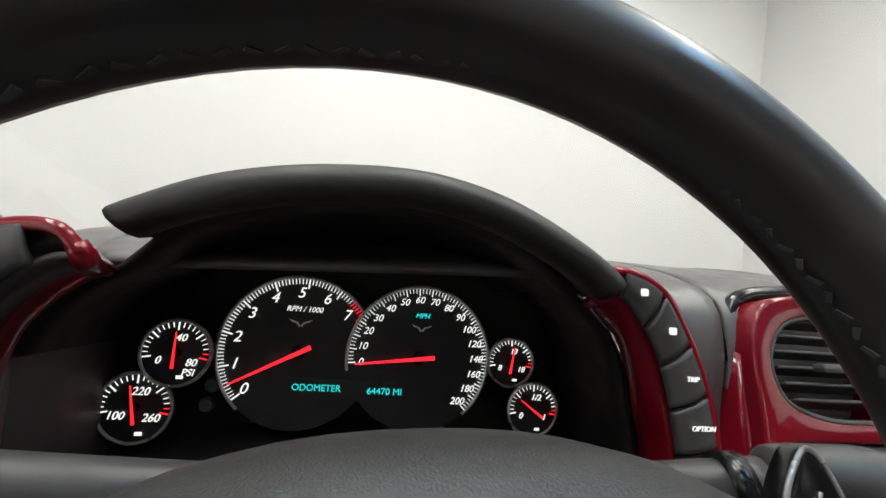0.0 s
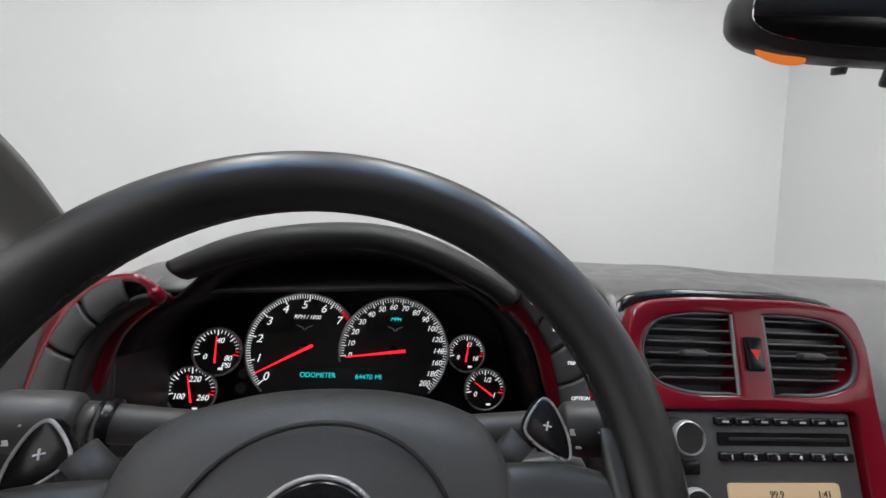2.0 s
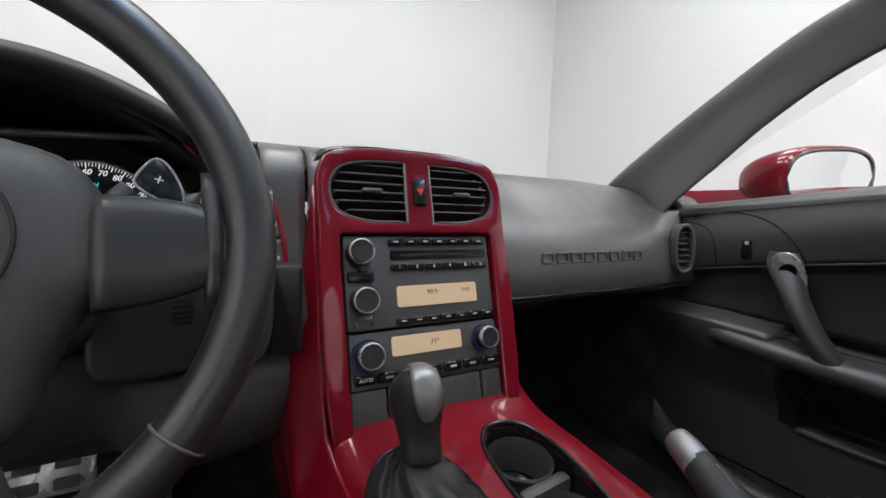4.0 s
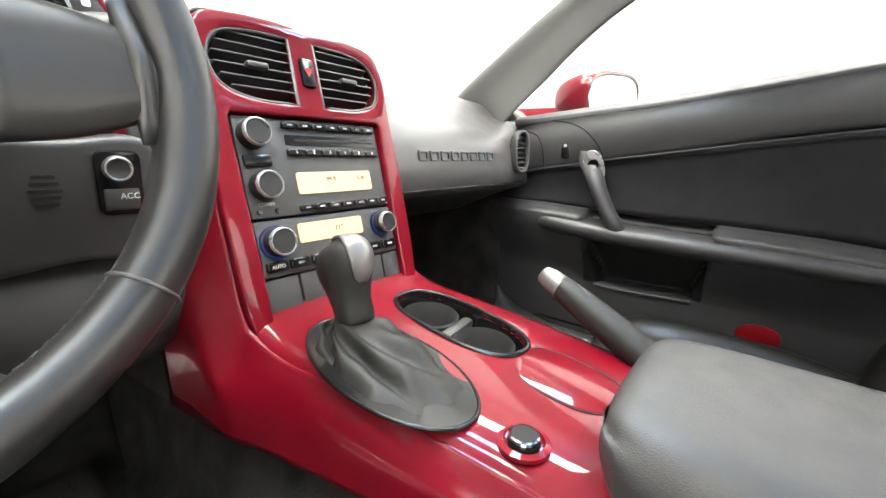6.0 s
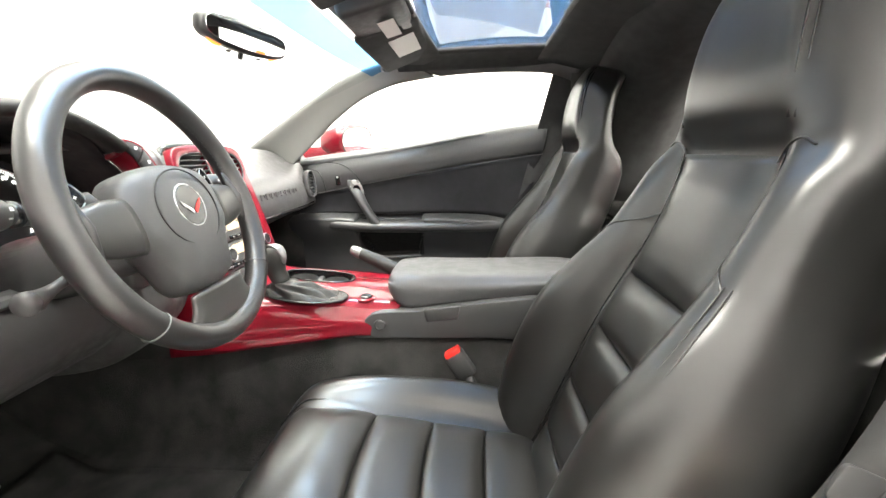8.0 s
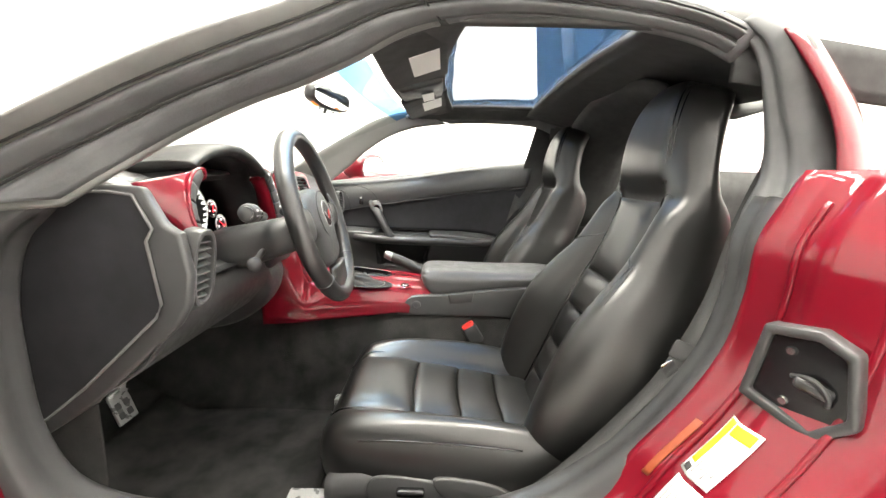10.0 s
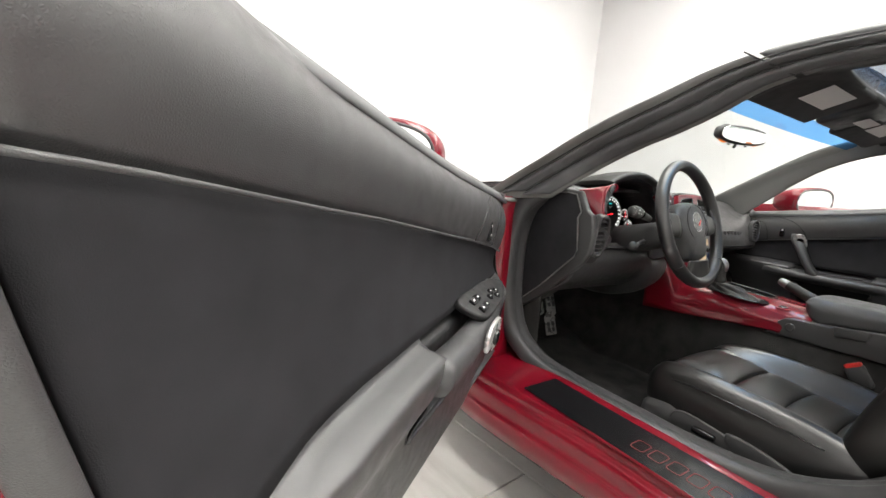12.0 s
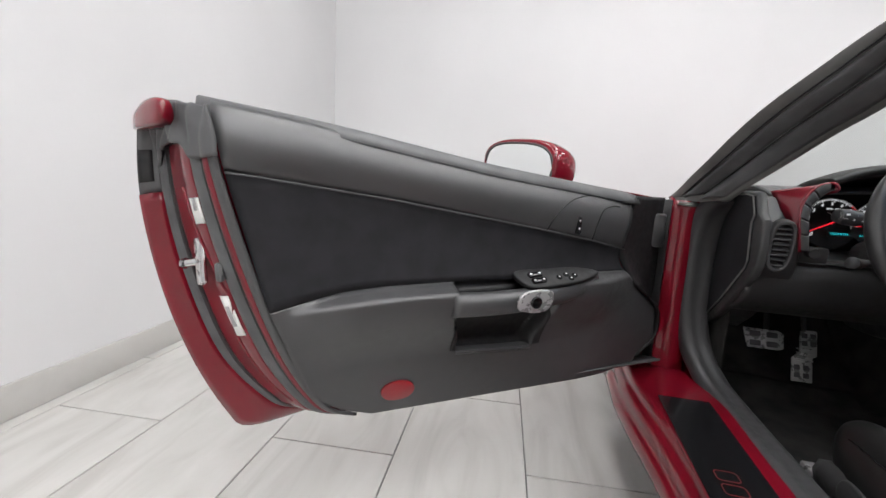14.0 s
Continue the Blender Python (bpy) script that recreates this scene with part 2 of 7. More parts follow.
BLACK = bump(vary(base("black_plastic", (0.04, 0.04, 0.041), 0.42), 60.0, 0.36, 0.5, "Roughness"), 1200.0, 0.12, 0.0004).mat
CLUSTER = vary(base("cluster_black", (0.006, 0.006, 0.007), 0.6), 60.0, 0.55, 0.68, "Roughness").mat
PANEL = bump(vary(base("panel_plastic", (0.045, 0.045, 0.046), 0.42), 80.0, 0.4, 0.52, "Roughness"), 1500.0, 0.1, 0.0003).mat
GLOSS = vary(base("gloss_black", (0.008, 0.008, 0.009), 0.18), 30.0, 0.14, 0.24, "Roughness").mat
RUBBER = bump(vary(base("weather_rubber", (0.06, 0.061, 0.063), 0.52), 18.0, (0.066, 0.067, 0.069), (0.095, 0.097, 0.10)), 300.0, 0.12, 0.001).mat
GREY_TRIM = bump(vary(base("grey_trim", (0.13, 0.13, 0.127), 0.55), 20.0, (0.115, 0.115, 0.112), (0.145, 0.145, 0.141)), 900.0, 0.15, 0.0005).mat
SATIN = bump(vary(base("satin_spoke", (0.042, 0.042, 0.041), 0.32, 0.25), 30.0, 0.28, 0.38, "Roughness"), 900.0, 0.05, 0.0003).mat
SILVER = vary(base("silver", (0.45, 0.45, 0.45), 0.34, 0.55), 60.0, 0.22, 0.4, "Roughness").mat
CHROME = vary(base("chrome", (0.6, 0.6, 0.6), 0.14, 1.0), 30.0, 0.08, 0.18, "Roughness").mat
MIRROR = base("mirror_glass", (0.85, 0.87, 0.87), 0.02, 1.0).mat
HEADLINER = bump(vary(base("headliner", (0.04, 0.04, 0.04), 0.8, spec=0.3), 30.0, (0.034, 0.034, 0.034), (0.046, 0.046, 0.046)), 900.0, 0.3, 0.0008).mat
BUCKLE_RED = base("buckle_red", (0.6, 0.02, 0.015), 0.4).mat
MARK_RED = base("mark_red", (0.16, 0.012, 0.012), 0.4).mat
REFLECTOR = bump(base("red_reflector", (0.24, 0.006, 0.012), 0.3, 0.0, 0.6), 500.0, 0.5, 0.0006, "cells").mat
WEBBING = bump(base("belt_webbing", (0.03, 0.03, 0.03), 0.7), 1500.0, 0.5, 0.0006).mat
INK = base("white_print", (0.7, 0.7, 0.7), 0.5).mat
PAPER = base("label_paper", (0.75, 0.75, 0.73), 0.5).mat
YELLOW = base("label_yellow", (0.85, 0.6, 0.02), 0.5).mat
PRINT = base("grey_print", (0.35, 0.35, 0.35), 0.6).mat
INK_BLACK = base("label_ink", (0.04, 0.04, 0.04), 0.6).mat
AMBER = base("faded_orange", (0.26, 0.055, 0.02), 0.4).mat
PEWTER = vary(base("brushed_pewter", (0.25, 0.25, 0.25), 0.38, 0.7), 80.0, 0.3, 0.44, "Roughness").mat
LIT = glow("lit_white", (0.85, 0.88, 0.9), 0.75)
NEEDLE = glow("needle_red", (1.0, 0.02, 0.04), 0.9)
TEAL = glow("teal_display", (0.02, 0.75, 0.78), 0.75)
DISPLAY = glow("amber_display", (0.9, 0.66, 0.42), 0.3, 0.2)
ORANGE = glow("orange_display", (1.0, 0.3, 0.05), 0.3)
MAP_LAMP = glow("map_lamp_lens", (1.0, 0.26, 0.05), 0.5)
BLUE_RING = glow("blue_ring", (0.02, 0.08, 0.5), 0.04)
LAMP = glow("led_panel", (1.0, 0.995, 1.0), 12.0)
WINDSHIELD = glass("windshield_glass", (0.9, 0.94, 0.925), 0.6)
SIDE_GLASS = glass("side_glass", (0.93, 0.95, 0.94), 0.8)
ROOF_GLASS = glass("blue_roof_glass", (0.16, 0.24, 0.34), 1.0)
SUN_BAND = glass("blue_sun_band", (0.16, 0.46, 0.88), 0.5)
WALL = bump(vary(base("wall_paint", (0.64, 0.64, 0.64), 0.5), 1.2, (0.615, 0.615, 0.62), (0.65, 0.65, 0.655)), 180.0, 0.05, 0.001, "noise", (3.0, 0.03, 0.01)).mat
CEILING = bump(vary(base("ceiling_paint", (0.64, 0.64, 0.64), 0.8), 1.0, (0.61, 0.61, 0.61), (0.66, 0.66, 0.66)), 120.0, 0.05, 0.001).mat
GROUT = vary(base("grout", (0.2, 0.2, 0.19), 0.9), 30.0, (0.16, 0.16, 0.15), (0.24, 0.24, 0.23)).mat


def tile_material():
    n = base("stone_tile", (0.55, 0.54, 0.51), 0.35)
    t = n.tree
    info = t.nodes.new("ShaderNodeObjectInfo")
    add = t.nodes.new("ShaderNodeVectorMath")
    add.operation = "MULTIPLY_ADD"
    comb = t.nodes.new("ShaderNodeCombineXYZ")
    for k in range(3):
        t.links.new(info.outputs["Random"], comb.inputs[k])
    add.inputs[1].default_value = (1, 1, 1)
    scale = t.nodes.new("ShaderNodeVectorMath")
    scale.operation = "SCALE"
    scale.inputs["Scale"].default_value = 40.0
    t.links.new(comb.outputs[0], scale.inputs[0])
    t.links.new(coords(t), add.inputs[0])
    t.links.new(scale.outputs[0], add.inputs[2])
    stretch = t.nodes.new("ShaderNodeMapping")
    stretch.inputs["Scale"].default_value = (5.0, 1.1, 1.0)
    stretch.inputs["Rotation"].default_value = (0, 0, 0.25)
    t.links.new(add.outputs[0], stretch.inputs[0])
    cloud = node(t, "ShaderNodeTexNoise", Scale=1.6, Detail=9.0, Distortion=1.4)
    t.links.new(stretch.outputs[0], cloud.inputs["Vector"])
    ramp = t.nodes.new("ShaderNodeValToRGB")
    e = ramp.color_ramp.elements
    e[0].position, e[0].color = 0.3, (0.41, 0.40, 0.38, 1)
    e[1].position, e[1].color = 0.72, (0.53, 0.52, 0.50, 1)
    mid = e.new(0.5)
    mid.color = (0.485, 0.477, 0.456, 1)
    t.links.new(cloud.outputs["Fac"], ramp.inputs[0])
    t.links.new(ramp.outputs[0], n.bsdf.inputs["Base Color"])
    fine = node(t, "ShaderNodeTexNoise", Scale=60.0, Detail=4.0)
    t.links.new(add.outputs[0], fine.inputs["Vector"])
    b = node(t, "ShaderNodeBump", Strength=0.08, Distance=0.002)
    t.links.new(fine.outputs["Fac"], b.inputs["Height"])
    t.links.new(b.outputs[0], n.bsdf.inputs["Normal"])
    return n.mat


TILE = tile_material()

# ---- the room: walls, floor, ceiling, lamps ----
ROOM = pose(0, 0, 0, 0, 0, 6.8)
U0, U1, V0, V1, HIGH = -2.69, 3.055, -4.3, 2.82, 3.5


def room_box(name, u0, u1, v0, v1, z0, z1, mat, label, category, bevel=0.0, kind="structure"):
    me = box(name, (u1 - u0, v1 - v0, z1 - z0), ROOM @ pose((u0 + u1) / 2, (v0 + v1) / 2, (z0 + z1) / 2), bevel)
    return whole(name, me, mat, label, category, kind=kind)


room_box("wall_front", U0 - 0.15, U1 + 0.15, V1, V1 + 0.15, 0, HIGH, WALL, "smooth white painted wall with a soft sheen", "wall")
room_box("wall_left", U0 - 0.15, U0, V0, V1, 0, HIGH, WALL, "smooth white painted side wall", "wall")
room_box("wall_right", U1, U1 + 0.15, V0, V1, 0, HIGH, WALL, "smooth white painted side wall", "wall")
room_box("wall_back", U0 - 0.15, U1 + 0.15, V0 - 0.15, V0, 0, HIGH, WALL, "smooth white painted back wall", "wall")
room_box("ceiling", U0 - 0.15, U1 + 0.15, V0 - 0.15, V1 + 0.15, HIGH, HIGH + 0.1, CEILING, "pale grey painted ceiling", "ceiling")
room_box("ceiling_beam", U0, U1, -1.95, -1.8, HIGH - 0.16, HIGH, CEILING, "white boxed beam under the ceiling", "beam")
floor = room_box("floor", U0 - 0.15, U1 + 0.15, V0 - 0.15, V1 + 0.15, -0.12, -0.006, GROUT, "floor of pale grey stone-look tiles in running bond", "floor")
room_box("baseboard_left", U0, U0 + 0.014, V0, V1, 0, 0.115, TILE, "pale stone-look tile skirting", "baseboard", 0.003)
room_box("baseboard_front", U0 + 0.014, U1 - 0.014, V1 - 0.014, V1, 0, 0.115, TILE, "pale stone-look tile skirting", "baseboard", 0.003)
room_box("baseboard_right", U1 - 0.014, U1, V0, V1, 0, 0.115, TILE, "pale stone-look tile skirting", "baseboard", 0.003)

for u in (-1.35, 0.15, 1.95):
    for v in (-3.5, -2.2, -0.9, 0.75):
        lamp = thing("ceiling_light", ROOM @ Vector((u, v, HIGH)), "white rectangular led panel fixed to the ceiling, switched on", "ceiling light", "ceiling panels")
        m = ROOM @ pose(u, v, HIGH - 0.025)
        part("frame", slab("frame", rrect(0.66, 1.26, 0.01), 0.03, m @ pose(0, 0, -0.005), 0.003, 1, (rrect(0.6, 1.2, 0.006),)), CEILING, lamp)
        part("diffuser", box("diffuser", (0.6, 1.2, 0.012), m @ pose(0, 0, 0.006), 0.002), LAMP, lamp, "glowing white diffuser")

# ---- dashboard ----
dashboard = thing("dashboard", (0, 0.55, 0.6), "black grained vinyl dashboard with a rounded passenger face", "dashboard")


def dash_profile(x):
    """Height profile (y, z) of the dashboard's skin at a place across the car."""
    if x > 0.11:
        k = sm(0.11, 0.24, x)
        e = sm(0.45, 0.64, x)
        crest = 0.855 - 0.008 * k - 0.012 * e
        return [(1.0, 0.825), (0.82, crest - 0.004), (0.58 - 0.03 * e, crest), (0.50 - 0.03 * e, crest - 0.028 - 0.02 * k), (0.462, 0.80 - 0.028 * k + 0.02 * e),
                (0.430 + 0.015 * e, 0.765 - 0.010 * k + 0.015 * e), (0.409 + 0.02 * e, 0.732), (0.400 + 0.02 * e, 0.705), (0.394 + 0.02 * e, 0.675), (0.398 + 0.015 * e, 0.650), (0.408 + 0.015 * e, 0.639), (0.46, 0.628), (0.62, 0.56)]
    k = sm(-0.16, -0.66, x)
    return [(1.0, 0.825), (0.82, 0.85 - 0.012 * k), (0.58, 0.855 - 0.012 * k), (0.50, 0.852 - 0.014 * k), (0.44, 0.845 - 0.022 * k),
            (0.405, 0.832 - 0.02 * k), (0.392, 0.80), (0.39, 0.75), (0.385, 0.71), (0.372, 0.68), (0.365, 0.655), (0.42, 0.60), (0.62, 0.56)]


def dash_skin(name, x0, x1, nx, keep=44):
    xs = np.linspace(x0, x1, nx)
    g = np.array([[(x, y, z) for y, z in cr(dash_profile(x), 44)[:keep]] for x in xs])
    return solid_grid(name, g, -0.006)


part("dash_pad", dash_skin("dash_pad", -0.135, 0.635, 60), DASH_VINYL, dashboard, "soft black upper pad and glove box face")
part("driver_pad", dash_skin("driver_pad", -0.612, -0.572, 6), DASH_VINYL, dashboard)
part("driver_pad", dash_skin("driver_pad", -0.182, -0.139, 6), DASH_VINYL, dashboard)
part("driver_pad", dash_skin("driver_pad", -0.572, -0.182, 24, 20), DASH_VINYL, dashboard)


def dash_y(x, z):
    """How far forward the passenger face lies at a height."""
    c = cr(dash_profile(x), 200)
    c = c[c[:, 0] < 0.5]
    return float(c[np.argmin(abs(c[:, 1] - z)), 0])



# seam between pad and glove box, and the lower shadow gap
seam([(x, dash_profile(x)[9][0] - 0.002, dash_profile(x)[9][1] + 0.001) for x in np.linspace(0.13, 0.60, 14)], dashboard, GLOSS, 0.0022, "trim_line")


def face_frame(x, y, z, lean=0.0, turn=0.0):
    """A frame on a face that looks back at the seats: local x across, y up, z out; lean: degrees by which its top goes forward."""
    return pose(x, y, z, 90 - lean, 0, turn)


# raised bar shapes in place of the maker's name on the passenger face
for i in range(8):
    x = 0.219 + i * 0.0298
    m = face_frame(x, dash_y(x, 0.708), 0.708, 8, 2)
    part("raised_mark", slab("raised_mark", rrect(0.0245, 0.018, 0.004), 0.0036, m @ pose(0, 0, -0.0004), 0.0007, 1, (rrect(0.017, 0.0105, 0.002),)), DASH_VINYL, dashboard)

# passenger end vent
VENT_R = face_frame(0.553, dash_y(0.553, 0.718) - 0.010, 0.718, 4, -20)
ventR = part("side_vent", slab("side_vent", oval(0.042, 0.094, 36, p=2.6), 0.02, VENT_R, 0.003, 2, (oval(0.03, 0.08, 36, p=2.6),)), VINYL, dashboard)
for k in range(7):
    part("vent_slat", box("vent_slat", (0.029, 0.003, 0.016), VENT_R @ pose(0, -0.033 + k * 0.011, 0.006, 25), 0.0008, 1), BLACK, ventR)
part("vent_well", slab("vent_well", oval(0.034, 0.084, 28, p=2.6), 0.004, VENT_R @ pose(0, 0, -0.006)), CLUSTER, ventR)

# driver end cap, end panel and end vent
END = [(0.395, 0.823), (0.352, 0.82), (0.326, 0.770), (0.306, 0.758), (0.296, 0.70), (0.303, 0.655), (0.32, 0.625), (0.40, 0.55), (0.46, 0.497), (0.53, 0.45), (0.70, 0.45), (0.72, 0.50), (0.70, 0.74), (0.60, 0.80), (0.50, 0.824)]
PANEL_END = [(0.392, 0.814), (0.36, 0.81), (0.338, 0.765), (0.348, 0.748), (0.336, 0.66), (0.345, 0.64), (0.46, 0.53), (0.525, 0.478), (0.69, 0.478), (0.69, 0.72), (0.60, 0.785), (0.5, 0.812)]


def side_slab(name, outline, x, depth, mat, parent, bevel, label=""):
    """A plate in a plane across x, outline in (y, z), thickness towards +x."""
    m = Matrix(((0, 0, 1, x), (1, 0, 0, 0), (0, 1, 0, 0), (0, 0, 0, 1)))
    return part(name, slab(name, [tuple(p) for p in outline], depth, m, bevel, 3), mat, parent, label)


end_cap = side_slab("end_cap", END, -0.668, 0.02, BLACK, dashboard, 0.006)
side_slab("end_body", [(y + 0.03, z - 0.01) for y, z in END], -0.65, 0.075, BLACK, dashboard, 0.006)
side_slab("end_panel", PANEL_END, -0.6725, 0.012, SUEDE, dashboard, 0.003, "matt black cover panel at the dashboard's end")
part("panel_edge", tube("panel_edge", [(-0.673, y, z) for y, z in PANEL_END], 0.0022, 6, True), GREY_TRIM, dashboard)
VENT_L = face_frame(-0.626, 0.312, 0.703, -8, -6)
vent = part("side_vent", slab("side_vent", oval(0.05, 0.118, 36, p=2.8), 0.03, VENT_L @ pose(0, 0, -0.014), 0.004, 2, (oval(0.034, 0.1, 36, p=2.8),)), BLACK, dashboard)
for k in range(8):
    part("vent_slat", box("vent_slat", (0.033, 0.0035, 0.016), VENT_L @ pose(0, -0.042 + k * 0.012, 0.004, 25), 0.0008, 1), PANEL, vent)
part("vent_well", slab("vent_well", oval(0.036, 0.104, 28, p=2.8), 0.004, VENT_L @ pose(0, 0, -0.012)), CLUSTER, vent)

# lower dashboard: knee panel, switch panel and column opening
LOW = [(0.385, 0.668), (0.362, 0.652), (0.352, 0.62), (0.372, 0.575), (0.43, 0.53), (0.52, 0.505), (0.62, 0.50)]
part("knee_panel", solid_grid("knee_panel", np.array([[(x, y + 0.03 * sm(-0.25, -0.12, x), z - 0.036 * sm(-0.31, -0.28, x)) for y, z in cr(LOW, 24)] for x in np.linspace(-0.66, -0.118, 36)]), 0.006), BLACK, dashboard)
part("switch_panel", box("switch_panel", (0.12, 0.066, 0.02), face_frame(-0.565, 0.366, 0.668, -6, 0), 0.008), BLACK, dashboard)
part("lamp_knob", lathe("lamp_knob", [(0, 0.022), (0.011, 0.022), (0.012, 0.016), (0.012, 0)], 20, face_frame(-0.545, 0.356, 0.69, -6)), PANEL, dashboard)
for dx, w in ((-0.012, 0.006), (0.0, 0.01), (0.013, 0.006)):
    part("symbol", slab("symbol", rrect(w, 0.005, 0.0015, 2), 0.0006, face_frame(-0.59 + dx, 0.3558, 0.678, -6)), LIT, dashboard)
part("button_panel", slab("button_panel", [tuple(p) for p in cr([(-0.075, -0.042), (-0.072, 0.02), (-0.05, 0.043), (0.0, 0.046), (0.052, 0.046), (0.05, -0.04), (0.0, -0.042)], 44, True)], 0.03, face_frame(-0.236, 0.366, 0.673, -4, 0), 0.006, 3), BLACK, dashboard, "grey-black panel beside the steering column")
part("grain_strip", slab("grain_strip", rrect(0.03, 0.09, 0.005), 0.03, face_frame(-0.163, 0.374, 0.676, -4, 0), 0.005, 2), LEATHER, dashboard)
for k in range(5):
    part("grille_slot", slab("grille_slot", rrect(0.018 - 0.0028 * abs(k - 2), 0.0026, 0.0012, 3), 0.0012, face_frame(-0.248, 0.3355, 0.6735 + 0.0047 * k, -4)), CLUSTER, dashboard)
key = face_frame(-0.2065, 0.3365, 0.687, -4)
starter = part("ignition_panel", slab("ignition_panel", rrect(0.028, 0.048, 0.006), 0.006, key @ pose(0, 0, -0.001), 0.0015), GLOSS, dashboard)
part("start_button", lathe("start_button", [(0, 0.002), (0.0055, 0.0025), (0.0085, 0.0035), (0.0095, 0.002), (0.0095, 0)], 28, key @ pose(-0.001, 0.011, 0.005)), PANEL, starter)
part("button_ring", tube("button_ring", [tuple(key @ Vector((-0.001 + 0.008 * math.cos(a), 0.011 + 0.008 * math.sin(a), 0.0086))) for a in np.linspace(0, 2 * math.pi, 28, endpoint=False)], 0.0008, 6, True), SILVER, starter)
part("acc_button", box("acc_button", (0.022, 0.016, 0.003), key @ pose(0, -0.012, 0.005), 0.002), PANEL, starter)
part("lettering", text_mesh("lettering", "ACC", 0.006, key @ pose(0.0045, -0.0095, 0.0067)), INK, starter)

# ---- instrument cluster ----
cluster = thing("instrument_cluster", (-0.37, 0.52, 0.66), "round white-on-black gauges lit behind a deep black hood", "gauge cluster")
CX = -0.372
ARCH = [(-0.552, 0.80), (-0.519, 0.838), (-0.489, 0.854), (-0.454, 0.866), (-0.410, 0.874), (-0.361, 0.876), (-0.322, 0.869), (-0.286, 0.855), (-0.250, 0.836), (-0.215, 0.80)]
RED_L = [(-0.533, 0.402, 0.821), (-0.547, 0.402, 0.814), (-0.572, 0.402, 0.788), (-0.582, 0.402, 0.758), (-0.59, 0.402, 0.722), (-0.594, 0.402, 0.69), (-0.594, 0.40, 0.655)]
RED_R = [(-0.237, 0.408, 0.823), (-0.215, 0.408, 0.801), (-0.203, 0.408, 0.776), (-0.196, 0.408, 0.75), (-0.189, 0.408, 0.727), (-0.184, 0.406, 0.69), (-0.182, 0.404, 0.655)]
rim3 = cr(RED_L[::-1] + [(x, 0.385, z) for x, z in ARCH[1:-1]][1:-1] + RED_R, 70)


def rim_y(z):
    return ev([(0.65, 0.318), (0.75, 0.345), (0.83, 0.372), (0.89, 0.372)], z)


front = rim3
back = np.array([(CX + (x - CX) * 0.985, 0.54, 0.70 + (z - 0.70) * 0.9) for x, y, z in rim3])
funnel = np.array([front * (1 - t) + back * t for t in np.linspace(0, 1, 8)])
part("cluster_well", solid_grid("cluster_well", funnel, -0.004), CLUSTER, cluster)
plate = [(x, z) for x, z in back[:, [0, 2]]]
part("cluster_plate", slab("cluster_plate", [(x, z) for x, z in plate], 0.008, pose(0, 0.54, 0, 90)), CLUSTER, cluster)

# padded hood over the gauges
arch = np.array([p for p in cr(ARCH, 80) if -0.513 < p[0] < -0.243])
rings = []
for x, z in arch:
    nx, nz = (x - CX) * 1.0, (z - 0.70)
    ln = math.hypot(nx, nz)
    nx, nz = nx / ln, nz / ln
    y0 = rim_y(z)
    edge = 0.92 + 0.08 * sm(0, 0.05, min(x - arch[0][0], arch[-1][0] - x))
    sec = [(-0.002, 0.03), (-0.003, 0.004), (0.003, -0.004), (0.011, -0.006), (0.017, -0.001), (0.0195, 0.01), (0.019, 0.06), (0.006, 0.14), (-0.018, 0.2), (-0.034, 0.2), (-0.014, 0.1)]
    rings.append([(x + nx * a * edge, y0 + b, z + nz * a * edge) for a, b in sec])
part("hood", loft("hood", rings, 0, 30), SOFT_LEATHER, cluster, "padded black grained hood")

DIAL_LEAN = 6.0


def dial(cx, cz, r, y=0.516, a0=-130.0, a1=130.0, ring=True, cut=None):
    """A gauge face: plate and its bright rim; angles from straight up, clockwise."""
    m = face_frame(cx, y, cz, DIAL_LEAN)
    g = part("gauge", lathe("gauge", [(0, 0.001), (r, 0.001), (r, -0.004), (0, -0.004)], 48, m), CLUSTER, cluster, "round black gauge face")
    pts = [m @ Vector((r * math.sin(radians(a)), r * math.cos(radians(a)), 0.002)) for a in np.linspace(a0, a1, 60)]
    part("gauge_ring", tube("gauge_ring", [tuple(p) for p in pts], 0.0013, 8), SILVER, g, "thin silver ring")
    return g, m


def ticks(g, m, r, n, a0, a1, major, mat=None, long=0.008, short=0.0045, w=0.0007, red_from=None):
    plain, hot = [], []
    for i in range(n + 1):
        a = radians(a0 + (a1 - a0) * i / n)
        ln = long if i % major == 0 else short
        tick = box("tick", (w if i % major else w * 1.7, ln, 0.0006), m @ Matrix.Rotation(-a, 4, "Z") @ pose(0, r - ln / 2, 0.0022))
        (hot if red_from is not None and i >= red_from else plain).append(tick)
    part("tick_scale", joined("tick_scale", plain), LIT, g)
    if hot:
        part("red_scale", joined("red_scale", hot), NEEDLE, g)


def numbers(g, m, words, r, a0, a1, size, shear=0.25):
    for i, w in enumerate(words):
        a = radians(a0 + (a1 - a0) * i / (len(words) - 1))
        part("numeral", text_mesh("numeral", w, size, m @ pose(r * math.sin(a), r * math.cos(a), 0.0022), shear), LIT, g)


def needle(g, m, a, r, tail, w):
    t = slab("needle", [(-w, -tail), (w, -tail), (w * 0.35, r), (-w * 0.35, r)], 0.0012, m @ Matrix.Rotation(-radians(a), 4, "Z") @ pose(0, 0, 0.005), 0.0003, 1)
    part("needle", t, NEEDLE, g, "glowing red needle")
    part("needle_hub", lathe("needle_hub", [(0, 0.0045), (w * 2.6, 0.004), (w * 3, 0.001)], 20, m), GLOSS, g)


